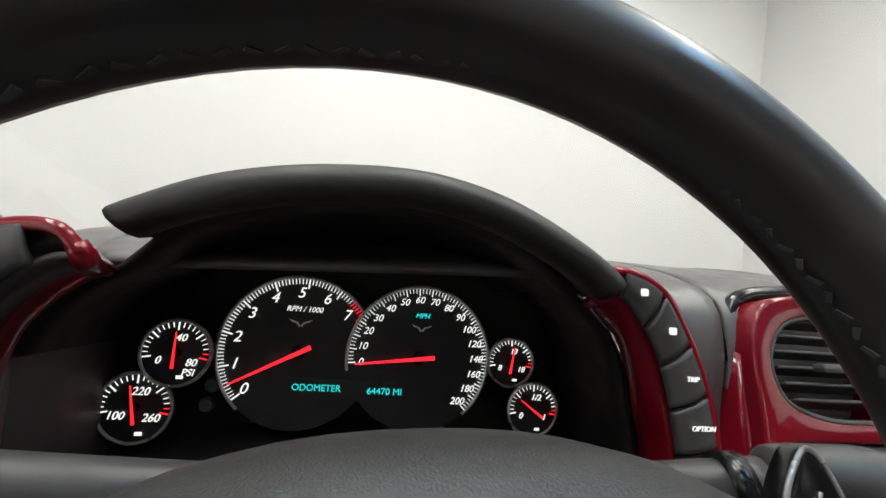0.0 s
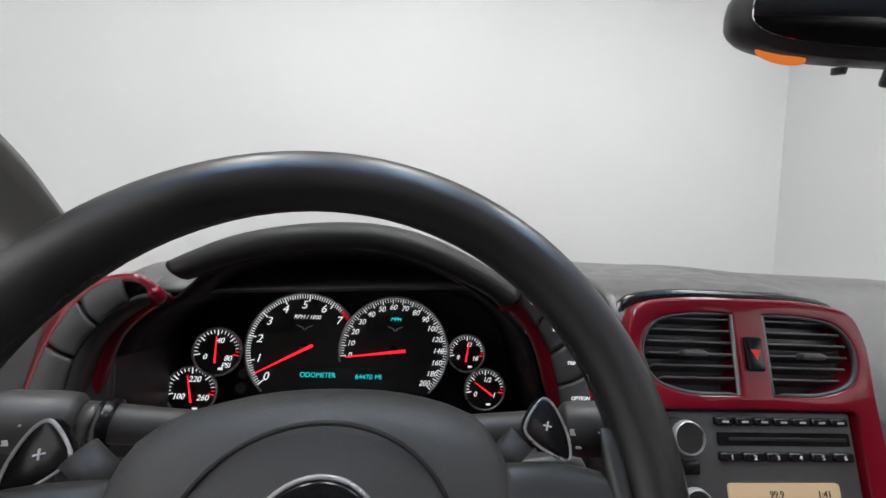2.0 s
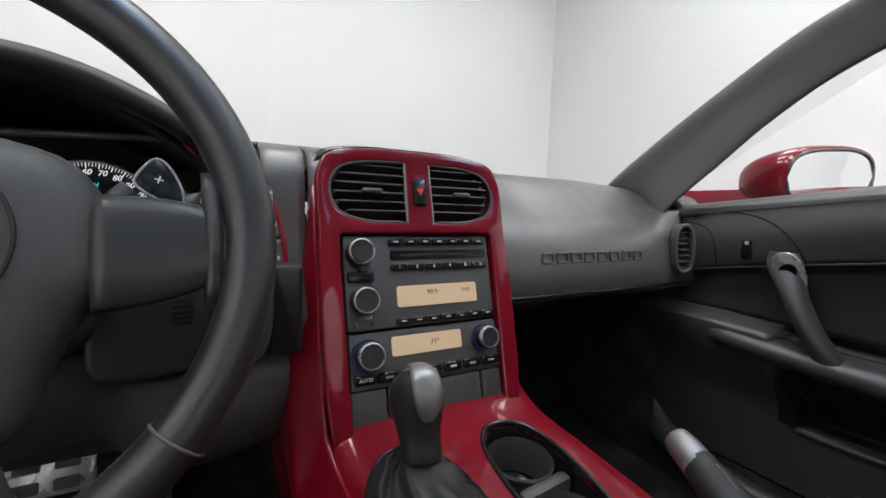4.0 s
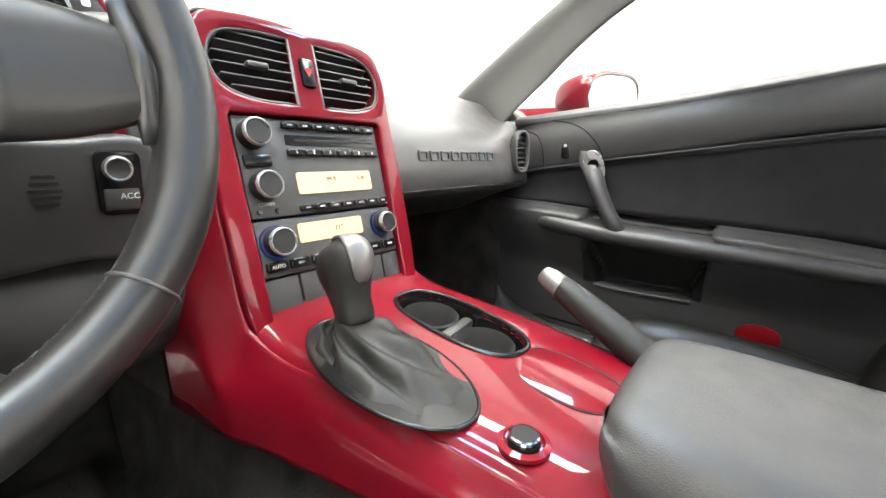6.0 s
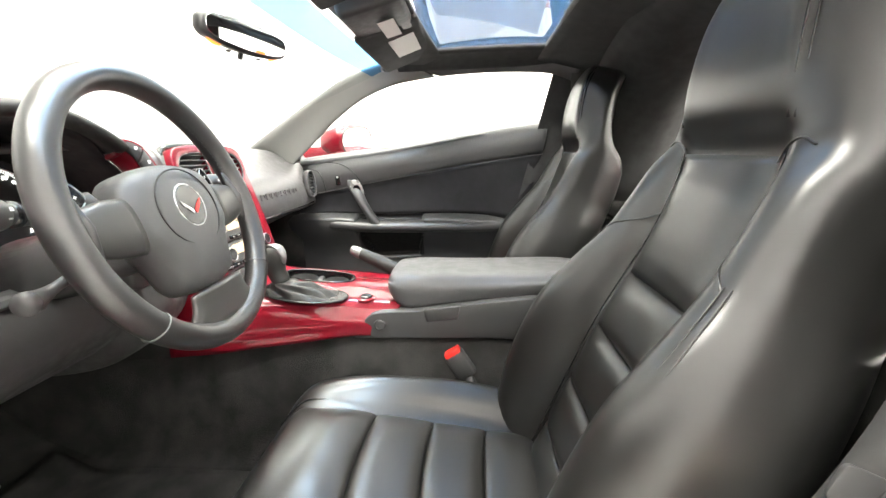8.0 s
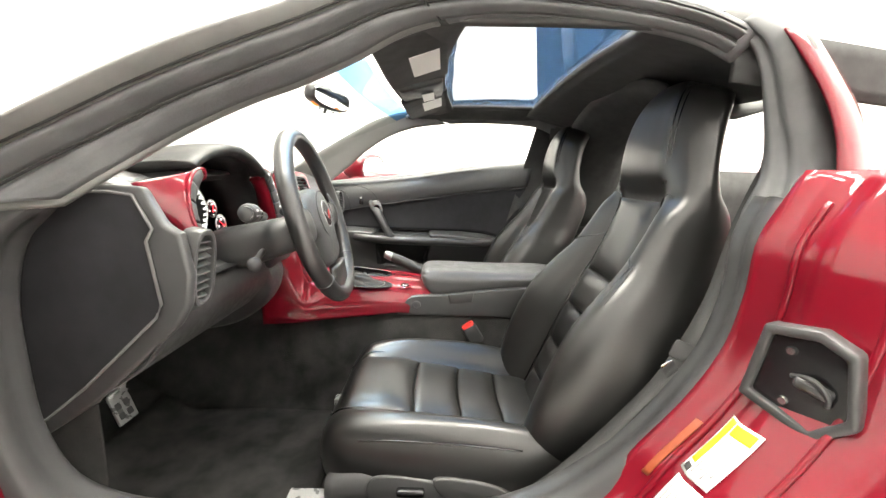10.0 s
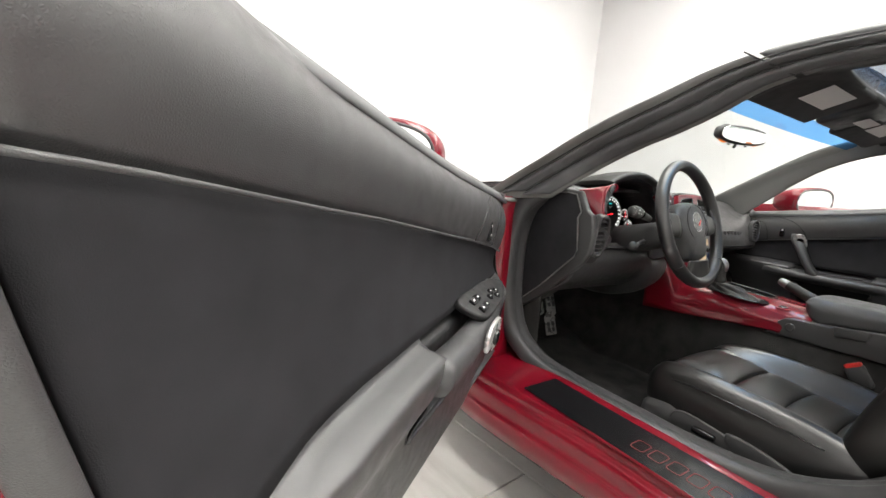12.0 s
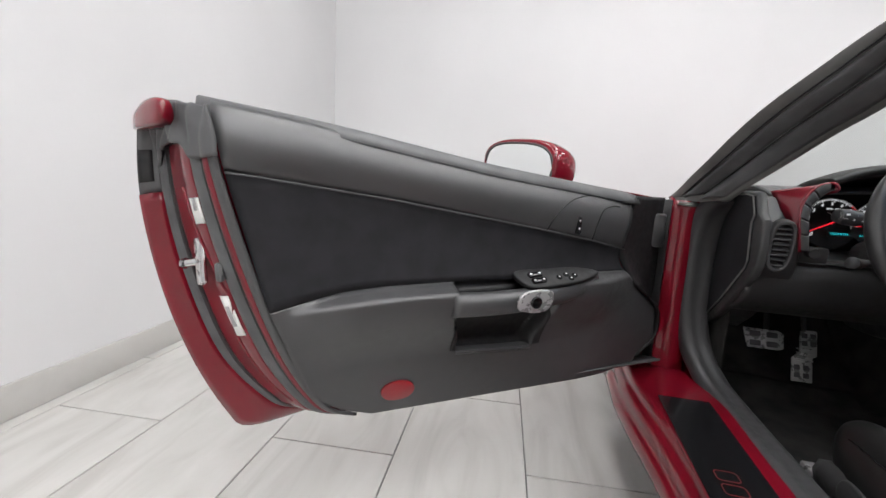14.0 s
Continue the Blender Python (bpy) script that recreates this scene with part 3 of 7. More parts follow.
def emblem_wings(g, m, size, mat):
    for s in (-1, 1):
        part("wing_mark", slab("wing_mark", [(0, -size * 0.25), (s * size * 0.25, size * 0.05), (s * size, size * 0.28), (s * size * 0.75, size * 0.05), (s * size * 0.35, -size * 0.08), (s * size * 0.12, -size * 0.4)], 0.0005, m), mat, g)


tach, tm = dial(-0.441, 0.753, 0.063, 0.497, -138, 60)
ticks(tach, tm, 0.0615, 70, -130, 57, 10, red_from=65)
numbers(tach, tm, ["0", "1", "2", "3", "4", "5", "6", "7"], 0.0495, -128, 48, 0.0125)
part("lettering", text_mesh("lettering", "RPM / 1000", 0.0062, tm @ pose(0.002, 0.036, 0.0022), 0.25), LIT, tach)
emblem_wings(tach, tm @ pose(0, 0.025, 0.0022), 0.0095, INK)
needle(tach, tm, -118, 0.057, 0.012, 0.0019)
spd, sm2 = dial(-0.340, 0.755, 0.061, 0.492, -102, 138)
ticks(spd, sm2, 0.0595, 80, -96, 134, 4, long=0.006, short=0.004, w=0.0005)
numbers(spd, sm2, ["0", "10", "20", "30", "40", "50", "60", "70", "80", "90", "100", "120", "140", "160", "180", "200"], 0.0495, -96, 134, 0.0082)
part("lettering", text_mesh("lettering", "MPH", 0.006, sm2 @ pose(0, 0.036, 0.0022), 0.25), TEAL, spd)
emblem_wings(spd, sm2 @ pose(0, 0.026, 0.0022), 0.009, INK)
needle(spd, sm2, -97, 0.054, 0.013, 0.0019)
SMALL = [(-0.528, 0.752, 0.025, 0.484, ["0", "40", "80"], 0, "PSI"), (-0.553, 0.709, 0.0262, 0.484, ["100", "220", "260"], -11, ""), (-0.257, 0.755, 0.021, 0.494, ["8", "13", "18"], 8, ""), (-0.235, 0.716, 0.023, 0.487, ["0", "1/2", "1"], -55, "")]
for x, z, r, y, words, ang, unit in SMALL:
    g, m = dial(x, z, r, y, -180, 180)
    ticks(g, m, r * 0.93, 20, -100, 100, 5, long=r * 0.24, short=r * 0.15, w=0.0006, red_from=19)
    for w, px, py in zip(words, (-0.48, 0.1, 0.46), (-0.24, 0.46, -0.28)):
        part("numeral", text_mesh("numeral", w, r * 0.32, m @ pose(px * r, py * r, 0.0022), 0.25), LIT, g)
    if unit:
        part("lettering", text_mesh("lettering", unit, r * 0.3, m @ pose(0.4 * r, -0.58 * r, 0.0022), 0.25), LIT, g)
    part("symbol", box("symbol", (r * 0.2, r * 0.1, 0.0005), m @ pose(0.2 * r, -0.72 * r, 0.0022), 0.0001, 1), LIT, g)
    needle(g, m, ang, r * 0.66, r * 0.45, 0.0012)
scr = part("odometer_display", slab("odometer_display", rrect(0.105, 0.0165, 0.002), 0.002, face_frame(-0.395, 0.4895, 0.7265, DIAL_LEAN)), CLUSTER, cluster, "dark display with teal characters")
part("lettering", text_mesh("lettering", "ODOMETER", 0.0074, face_frame(-0.4225, 0.4868, 0.7275, DIAL_LEAN), 0.0, 0.0002, 0.98), TEAL, scr)
part("lettering", text_mesh("lettering", "64470 MI", 0.0074, face_frame(-0.367, 0.4868, 0.7265, DIAL_LEAN), 0.0, 0.0002, 1.05), TEAL, scr)
for x in (-0.507, -0.504):
    part("reset_button", lathe("reset_button", [(0, 0.004), (0.005, 0.004), (0.0062, 0)], 16, face_frame(x, 0.496, 0.724 if x > -0.506 else 0.708, 4)), PANEL, cluster)
part("lower_shelf", solid_grid("lower_shelf", np.array([[(CX + (x - CX) * (1 - 0.07 * t), 0.352 + 0.188 * t, 0.664 + 0.02 * math.sin(math.pi * (x + 0.594) / 0.412) * t) for t in (0, 0.25, 0.5, 0.75, 1)] for x in np.linspace(-0.585, -0.30, 20)]), 0.004), CLUSTER, cluster)

# ---- red bezels with the switch columns ----


RIM_L = [(-0.516, 0.353, 0.834), (-0.524, 0.350, 0.8445), (-0.549, 0.350, 0.842), (-0.568, 0.348, 0.824), (-0.580, 0.344, 0.80), (-0.586, 0.338, 0.775), (-0.587, 0.331, 0.75), (-0.585, 0.326, 0.722), (-0.582, 0.321, 0.69)]
KEY_L = [(-0.517, 0.354, 0.833), (-0.525, 0.352, 0.834), (-0.538, 0.350, 0.827), (-0.552, 0.348, 0.812), (-0.564, 0.346, 0.796), (-0.5695, 0.341, 0.772), (-0.57, 0.335, 0.748), (-0.568, 0.330, 0.72), (-0.566, 0.325, 0.69)]
WALL_L = [(-0.521, 0.365, 0.829), (-0.527, 0.372, 0.828), (-0.543, 0.374, 0.818), (-0.556, 0.374, 0.806), (-0.567, 0.374, 0.79), (-0.577, 0.374, 0.763), (-0.582, 0.374, 0.735), (-0.585, 0.374, 0.71), (-0.586, 0.374, 0.68)]
RIM_R = [(-0.245, 0.381, 0.832), (-0.238, 0.380, 0.847), (-0.226, 0.377, 0.847), (-0.207, 0.375, 0.838), (-0.19, 0.373, 0.814), (-0.178, 0.371, 0.79), (-0.17, 0.369, 0.767), (-0.165, 0.366, 0.742), (-0.162, 0.363, 0.70)]
KEY_R = [(-0.243, 0.383, 0.831), (-0.236, 0.381, 0.838), (-0.226, 0.379, 0.832), (-0.214, 0.377, 0.815), (-0.204, 0.376, 0.798), (-0.197, 0.374, 0.778), (-0.192, 0.372, 0.757), (-0.188, 0.370, 0.735), (-0.185, 0.366, 0.70)]


def bezel(side, label, rim_c, key_c, wall_c, deep):
    bz = thing("switch_bezel", (CX + side * 0.2, 0.36, 0.67), label, "dashboard trim", "bezels beside the gauges")
    n = 60
    r, k, d = cr(rim_c, n), cr(key_c, n), cr(deep, n)
    wl = cr(wall_c, n) if wall_c else k
    part("outer_rim", tube("outer_rim", r + np.array([0, -0.0015, 0]), 0.0034, 10), RED, bz)
    rows = [wl * (1 - t) + d * t + np.array([-side * 0.005 * math.sin(math.pi * t), -0.004 * math.sin(math.pi * t), 0]) for t in np.linspace(0, 1, 8)]
    part("inner_rim", solid_grid("inner_rim", np.array(rows), 0.003), RED, bz, "glossy red inner slope")
    part("rim_tip", tube("rim_tip", [tuple(p) for p in (r[2], (r[0] + k[0]) / 2, wl[0], d[0])], [0.0046, 0.006, 0.006, 0.004], 10, samples=12), RED, bz)
    if wall_c:
        part("key_wall", solid_grid("key_wall", np.array([k * (1 - t) + wl * t for t in (0, 0.5, 1)]), 0.003), BLACK, bz)
    part("key_backing", solid_grid("key_backing", np.array([r + [0, 0.006, 0], k + [0, 0.006, 0]]), 0.004), CLUSTER, bz)
    m = 5
    for i in range(m):
        a, b = 9 + int(i * 10), 9 + int((i + 1) * 10)
        g = np.stack([r[a:b] * (1 - t) + k[a:b] * t + np.array([0, 0.001 - 0.003 * math.sin(math.pi * t), 0]) for t in np.linspace(0.06, 1.0, 7)], 1)
        part("key", solid_grid("key", g, 0.005 * side), PANEL, bz, "black push key")
        part("key_gap", tube("key_gap", [tuple(r[b] * 0.94 + k[b] * 0.06 + [0, -0.0018, 0]), tuple((r[b] + k[b]) / 2 + [0, -0.0026, 0]), tuple(k[b] + [0, -0.0002, 0])], 0.0008, 6, samples=6), CLUSTER, bz)
    return bz, (r + k) / 2, r


bzL, cL, oL = bezel(-1, "glossy dark red bezel with a column of blank black keys", RIM_L, KEY_L, WALL_L, RED_L)
bzR, cR, oR = bezel(1, "glossy dark red bezel with a column of labelled black keys", RIM_R, KEY_R, None, RED_R)
for words, k in (("TRIP", 33), ("OPTION", 43), ("RESET", 53)):
    p = cR[k]
    part("lettering", text_mesh("lettering", words, 0.0043, face_frame(p[0] + 0.001, p[1] - 0.0095, p[2], 8), 0.2), LIT, bzR)
for k in (13, 23):
    p = cR[k]
    part("symbol", slab("symbol", rrect(0.005, 0.0045, 0.001, 2), 0.0006, face_frame(p[0], p[1] - 0.0088, p[2], 8)), LIT, bzR)
# side cheek of the bezel towards the door
far, low = np.array((-0.624, 0.397, 0.823)), oL[52]
rows = []
for i in range(14, 53):
    q = far + (low - far) * ((i - 14) / 38) ** 0.8
    rows.append([oL[i] * (1 - t) + q * t + np.array([-0.004 * math.sin(math.pi * t), 0, 0]) for t in np.linspace(0, 1, 8)])
part("side_cheek", solid_grid("side_cheek", np.array(rows), 0.003), RED, bzL, "glossy red side cheek of the bezel")

# ---- centre stack ----
stack = thing("center_stack", (0, 0.36, 0.53), "dark red painted centre stack holding vents, radio and climate panel", "center stack")
SM = pose(-0.0115, 0.3445, 0.6408, 75.0, 0, 0)


def on_stack(x, up, out=0.0):
    """A frame on the stack's face: across, up the face from the gap between radio and climate panel, proud of it."""
    return SM @ pose(x, up, out)


SHAPE = [(-0.088, -0.125), (-0.114, -0.108), (-0.119, -0.05), (-0.12, 0.05), (-0.118, 0.12), (-0.118, 0.172), (-0.107, 0.198), (-0.07, 0.207), (0, 0.209), (0.07, 0.207), (0.107, 0.198), (0.118, 0.172), (0.118, 0.12), (0.12, 0.05), (0.119, -0.05), (0.114, -0.108), (0.088, -0.125)]
radio_hole = [(-0.094, -0.1), (-0.097, 0.105), (-0.093, 0.109), (0.093, 0.109), (0.097, 0.105), (0.094, -0.1), (0.088, -0.105), (-0.088, -0.105)]


def vent_outline(s):
    pts = [(0.016, 0.193), (0.06, 0.192), (0.092, 0.184), (0.105, 0.162), (0.098, 0.136), (0.07, 0.124), (0.016, 0.122)]
    c = cr([(s * x, y) for x, y in pts], 24)
    return [tuple(p) for p in c]


outer = [tuple(p) for p in cr(SHAPE[1:-1], 60)]
part("bezel", slab("bezel", outer, 0.03, on_stack(0, 0, -0.02), 0.006, 3, (radio_hole, vent_outline(1), vent_outline(-1))), RED, stack, "glossy dark red frame")
lip = [(x * 1.02, y + 0.004) for x, y in outer if y > 0.15]
part("lip", tube("lip", [tuple(on_stack(x, y, -0.012) @ Vector((0, 0, 0))) for x, y in lip], 0.006, 8), GLOSS, stack)
part("backing", slab("backing", [(x * 0.95, y * 0.96) for x, y in outer], 0.02, on_stack(0, 0, -0.045)), CLUSTER, stack)
for s in (1, -1):
    v = part("center_vent", tube("center_vent", [tuple(on_stack(x, y, 0.0075) @ Vector((0, 0, 0))) for x, y in vent_outline(s)], 0.0022, 8, True), BLACK, stack, "black louvred air vent")
    for k in range(6):
        up = 0.1325 + k * 0.0105
        x0, x1 = 0.017, 0.099 - 0.002 * (k - 2.5) ** 2
        part("vent_slat", box("vent_slat", (x1 - x0, 0.0024, 0.022), on_stack(s * (x0 + x1) / 2, up, -0.003) @ pose(0, 0, 0, -18), 0.0008, 1), BLACK, v)
    part("vent_tab", box("vent_tab", (0.024, 0.0065, 0.01), on_stack(s * 0.058, 0.157, 0.01), 0.003), PANEL, v)
hz = part("hazard_switch", slab("hazard_switch", rrect(0.0165, 0.031, 0.003), 0.006, on_stack(0, 0.158, 0.008), 0.0015), GLOSS, stack, "black hazard switch with a red triangle")
part("triangle_mark", slab("triangle_mark", [(-0.005, 0.004), (0.005, 0.004), (0, -0.005)], 0.0005, on_stack(0, 0.158, 0.0141)), BUCKLE_RED, hz)

radio = thing("radio", on_stack(0, 0.05).translation, "black car radio with two chrome-ringed knobs and a lit amber display", "car radio")
part("faceplate", slab("faceplate", rrect(0.186, 0.103, 0.003), 0.012, on_stack(0, 0.0555, -0.008), 0.002), PANEL, radio)


def knob(parent, x, up, r=0.0145, blue=False):
    m = on_stack(x, up, 0.004)
    k = part("knob", lathe("knob", [(0.0001, 0.0165), (r * 0.5, 0.0168), (r * 0.78, 0.017), (r * 0.84, 0.0155), (r * 0.96, 0.0125), (r, 0.011), (r, 0)], 36, m), CLUSTER, parent, "round black knob")
    part("knob_ring", lathe("knob_ring", [(r * 0.83, 0.0155), (r * 0.87, 0.0178), (r * 0.93, 0.0172), (r * 0.975, 0.0135), (r * 0.94, 0.0115)], 36, m), SILVER, k, "chrome ring")
    if blue:
        part("knob_skirt", lathe("knob_skirt", [(r * 0.95, 0.003), (r * 1.18, 0.0025), (r * 1.2, 0)], 36, m), BLUE_RING, k, "blue lit ring")


knob(radio, -0.0765, 0.088)
knob(radio, -0.0745, 0.036)
part("seek_rocker", box("seek_rocker", (0.03, 0.0125, 0.006), on_stack(-0.0755, 0.062, 0.006), 0.003), GLOSS, radio)
part("cd_slot", box("cd_slot", (0.115, 0.0035, 0.003), on_stack(0.028, 0.0845, 0.004), 0.001, 1), CLUSTER, radio)
part("cd_lip", slab("cd_lip", rrect(0.128, 0.011, 0.002), 0.001, on_stack(0.024, 0.0845, 0.0038)), GLOSS, radio)
for row, n, x0, w, h in ((0.0995, 7, -0.043, 0.0185, 0.007), (0.0705, 6, -0.042, 0.0215, 0.0075), (0.0105, 7, -0.04, 0.0185, 0.0075)):
    for k in range(n):
        x = x0 + (k + 0.5) * w
        b = part("push_key", box("push_key", (w - 0.0022, h, 0.006), on_stack(x, row, 0.006), 0.0012, 1), GLOSS, radio)
        if row == 0.0705:
            part("lettering", text_mesh("lettering", str(k + 1), 0.0052, on_stack(x, row, 0.0094)), INK, b)
        else:
            part("symbol", slab("symbol", rrect(0.006, 0.0017, 0.0004, 2), 0.0004, on_stack(x, row, 0.0091)), PRINT, b)
disp = part("radio_display", slab("radio_display", rrect(0.104, 0.0235, 0.003), 0.002, on_stack(0.0165, 0.0375, 0.0042)), DISPLAY, radio, "lit amber display")
for words, x, y in (("99.9", 0.008, 0.003), ("1:41", 0.053, 0.003)):
    part("lettering", text_mesh("lettering", words, 0.0078, on_stack(x, 0.0375 + y, 0.0064)), INK_BLACK, disp)
for k in (-0.084, -0.065):
    part("small_key", box("small_key", (0.0045, 0.0045, 0.003), on_stack(k, 0.0105, 0.005), 0.0008, 1), INK_BLACK, radio)
part("lettering", text_mesh("lettering", "CD/MP3", 0.005, on_stack(-0.0745, 0.0178, 0.0044)), INK, radio)

climate = thing("climate_panel", on_stack(0, -0.04).translation, "black climate control panel with two ringed knobs and amber display", "climate control")
part("faceplate", slab("faceplate", rrect(0.186, 0.058, 0.003), 0.012, on_stack(0, -0.0275, -0.008), 0.002), PANEL, climate)
knob(climate, -0.073, -0.0215, 0.0148, True)
knob(climate, 0.0725, -0.0185, 0.0135, True)
disp = part("climate_display", slab("climate_display", rrect(0.087, 0.021, 0.003), 0.002, on_stack(-0.0025, -0.016, 0.0042)), DISPLAY, climate, "lit amber display")
part("lettering", text_mesh("lettering", "71°", 0.0085, on_stack(0.006, -0.016, 0.0064)), INK_BLACK, disp)
for k in range(7):
    x = -0.078 + k * 0.026
    b = part("push_key", box("push_key", (0.0225, 0.0105, 0.006), on_stack(x, -0.046, 0.006), 0.0015, 1), GLOSS, climate)
    if k == 0:
        part("lettering", text_mesh("lettering", "AUTO", 0.0052, on_stack(x, -0.046, 0.0094)), INK, b)
    else:
        part("symbol", slab("symbol", rrect(0.008, 0.0024, 0.001, 2), 0.0004, on_stack(x, -0.046, 0.0091)), PRINT, b)
for x0, x1 in ((-0.093, -0.055), (-0.053, 0.064), (0.066, 0.093)):
    part("ashtray_door", slab("ashtray_door", rrect(x1 - x0, 0.043, 0.002), 0.012, on_stack((x0 + x1) / 2, -0.0795, -0.009), 0.0015), PANEL, climate)
# left and right return of the stack into the dashboard
for s in (-1, 1):
    side = [[on_stack(s * 0.118, up, 0.0) @ Vector((0, 0, -0.02)), on_stack(s * 0.12, up, 0.0) @ Vector((0, 0, -0.06)), on_stack(s * 0.12, up, 0) @ Vector((0, 0, -0.13))] for up in np.linspace(-0.125, 0.19, 12)]
    part("cheek", solid_grid("cheek", np.array([[tuple(p) for p in r] for r in side]), 0.004 * s), RED, stack)

# ---- steering wheel ----
WHEEL = frame_of((-0.367, 0.2055, 0.7544), (0.9965, 0.083, 0), (0, 0.283, 0.959))   # local x right, y up the rim, z towards the driver
wheel = thing("steering_wheel", WHEEL.translation, "black leather steering wheel with satin spokes and a plain hub pad", "steering wheel")
HUB = WHEEL @ pose(0.004, 0.012, -0.012)
R_RIM, R_TUBE = 0.1668, 0.0152


def w_pt(x, y, z=0.0):
    return tuple(WHEEL @ Vector((x, y, z)))


rings = []
N = 96
for i in range(N):
    a = 2 * math.pi * i / N
    c, s = math.cos(a), math.sin(a)
    ring = []
    for j in range(18):
        b = 2 * math.pi * j / 18
        fat = 1 + 0.10 * max(0, -math.cos(b)) * (0.6 + 0.4 * math.cos(2 * a + 0.6) ** 2)
        r = R_RIM + R_TUBE * 0.98 * fat * math.cos(b)
        ring.append(w_pt(r * c, r * s, R_TUBE * 1.12 * math.sin(b)))
    rings.append(ring)
part("rim", mesh_of("rim", np.array(rings).reshape(-1, 3), grid_faces(N, 18, True, True)), RIM_LEATHER, wheel, "worn black leather rim")
# stitching along the inner side of the rim
st = []
for i in range(150):
    a = 2 * math.pi * i / 150
    r = R_RIM - R_TUBE * 1.02
    st.append(box("stitch", (0.0012, 0.004, 0.0016), WHEEL @ Matrix.Rotation(a, 4, "Z") @ pose(r, 0, 0.0005, 30 if i % 2 else -30, 0, 0)))
part("stitching", joined("stitching", st), RUBBER, wheel)
for a in (222, 318):
    pts = [w_pt((R_RIM + R_TUBE * 1.05 * math.cos(b)) * math.cos(radians(a)), (R_RIM + R_TUBE * 1.05 * math.cos(b)) * math.sin(radians(a)), R_TUBE * 1.16 * math.sin(b)) for b in np.linspace(0, 2 * math.pi, 20, endpoint=False)]
    part("rim_seam", tube("rim_seam", pts, 0.0011, 6, True), RUBBER, wheel)



def h_pt(x, y, z=0.0):
    return tuple(HUB @ Vector((x, y, z)))


HALF = [(0.0, 0.049), (0.045, 0.045), (0.077, 0.033), (0.09, 0.010), (0.093, -0.018), (0.092, -0.034), (0.078, -0.052), (0.064, -0.08), (0.054, -0.108), (0.025, -0.117)]
PAD = HALF + [(0.0, -0.119)] + [(-x, y) for x, y in reversed(HALF[1:])]
pad_rings = []
for k, (sc, z) in enumerate([(0.9, -0.03), (0.99, -0.02), (1.0, -0.004), (0.985, 0.008), (0.93, 0.016), (0.8, 0.0215), (0.55, 0.0255), (0.25, 0.027), (0.02, 0.0275)]):
    pad_rings.append([h_pt(x * sc, -0.02 + (y + 0.02) * sc, z) for x, y in PAD])
part("hub_pad", loft("hub_pad", pad_rings, 0, 56), HUB_VINYL, wheel, "soft black airbag cover")
part("cover_line", tube("cover_line", [h_pt(0.058 * math.cos(a), -0.012 + 0.050 * math.sin(a), 0.0250) for a in np.linspace(0, 2 * math.pi, 60, endpoint=False)], 0.0011, 6, True), CLUSTER, wheel)
em = part("emblem", lathe("emblem", [(0, 0.0035), (0.0255, 0.0035), (0.0275, 0.0015), (0.0285, 0)], 40, HUB @ pose(0, -0.01, 0.0245) @ Matrix.Scale(1.0, 4)), GLOSS, wheel, "round black badge with plain red and silver shapes")
part("badge_ring", tube("badge_ring", [h_pt(0.0276 * math.cos(a), -0.01 + 0.0276 * math.sin(a), 0.0268) for a in np.linspace(0, 2 * math.pi, 40, endpoint=False)], 0.0011, 6, True), SILVER, em)
for s, mat in ((-1, SILVER), (1, BUCKLE_RED)):
    part("badge_flag", slab("badge_flag", [(s * 0.002, -0.008), (s * 0.009, -0.001), (s * 0.024, 0.009), (s * 0.02, 0.0), (s * 0.012, -0.006), (s * 0.004, -0.013)], 0.0012, HUB @ pose(0, -0.011, 0.0283) @ Matrix.Scale(0.86, 4), 0.0003, 1), mat, em)
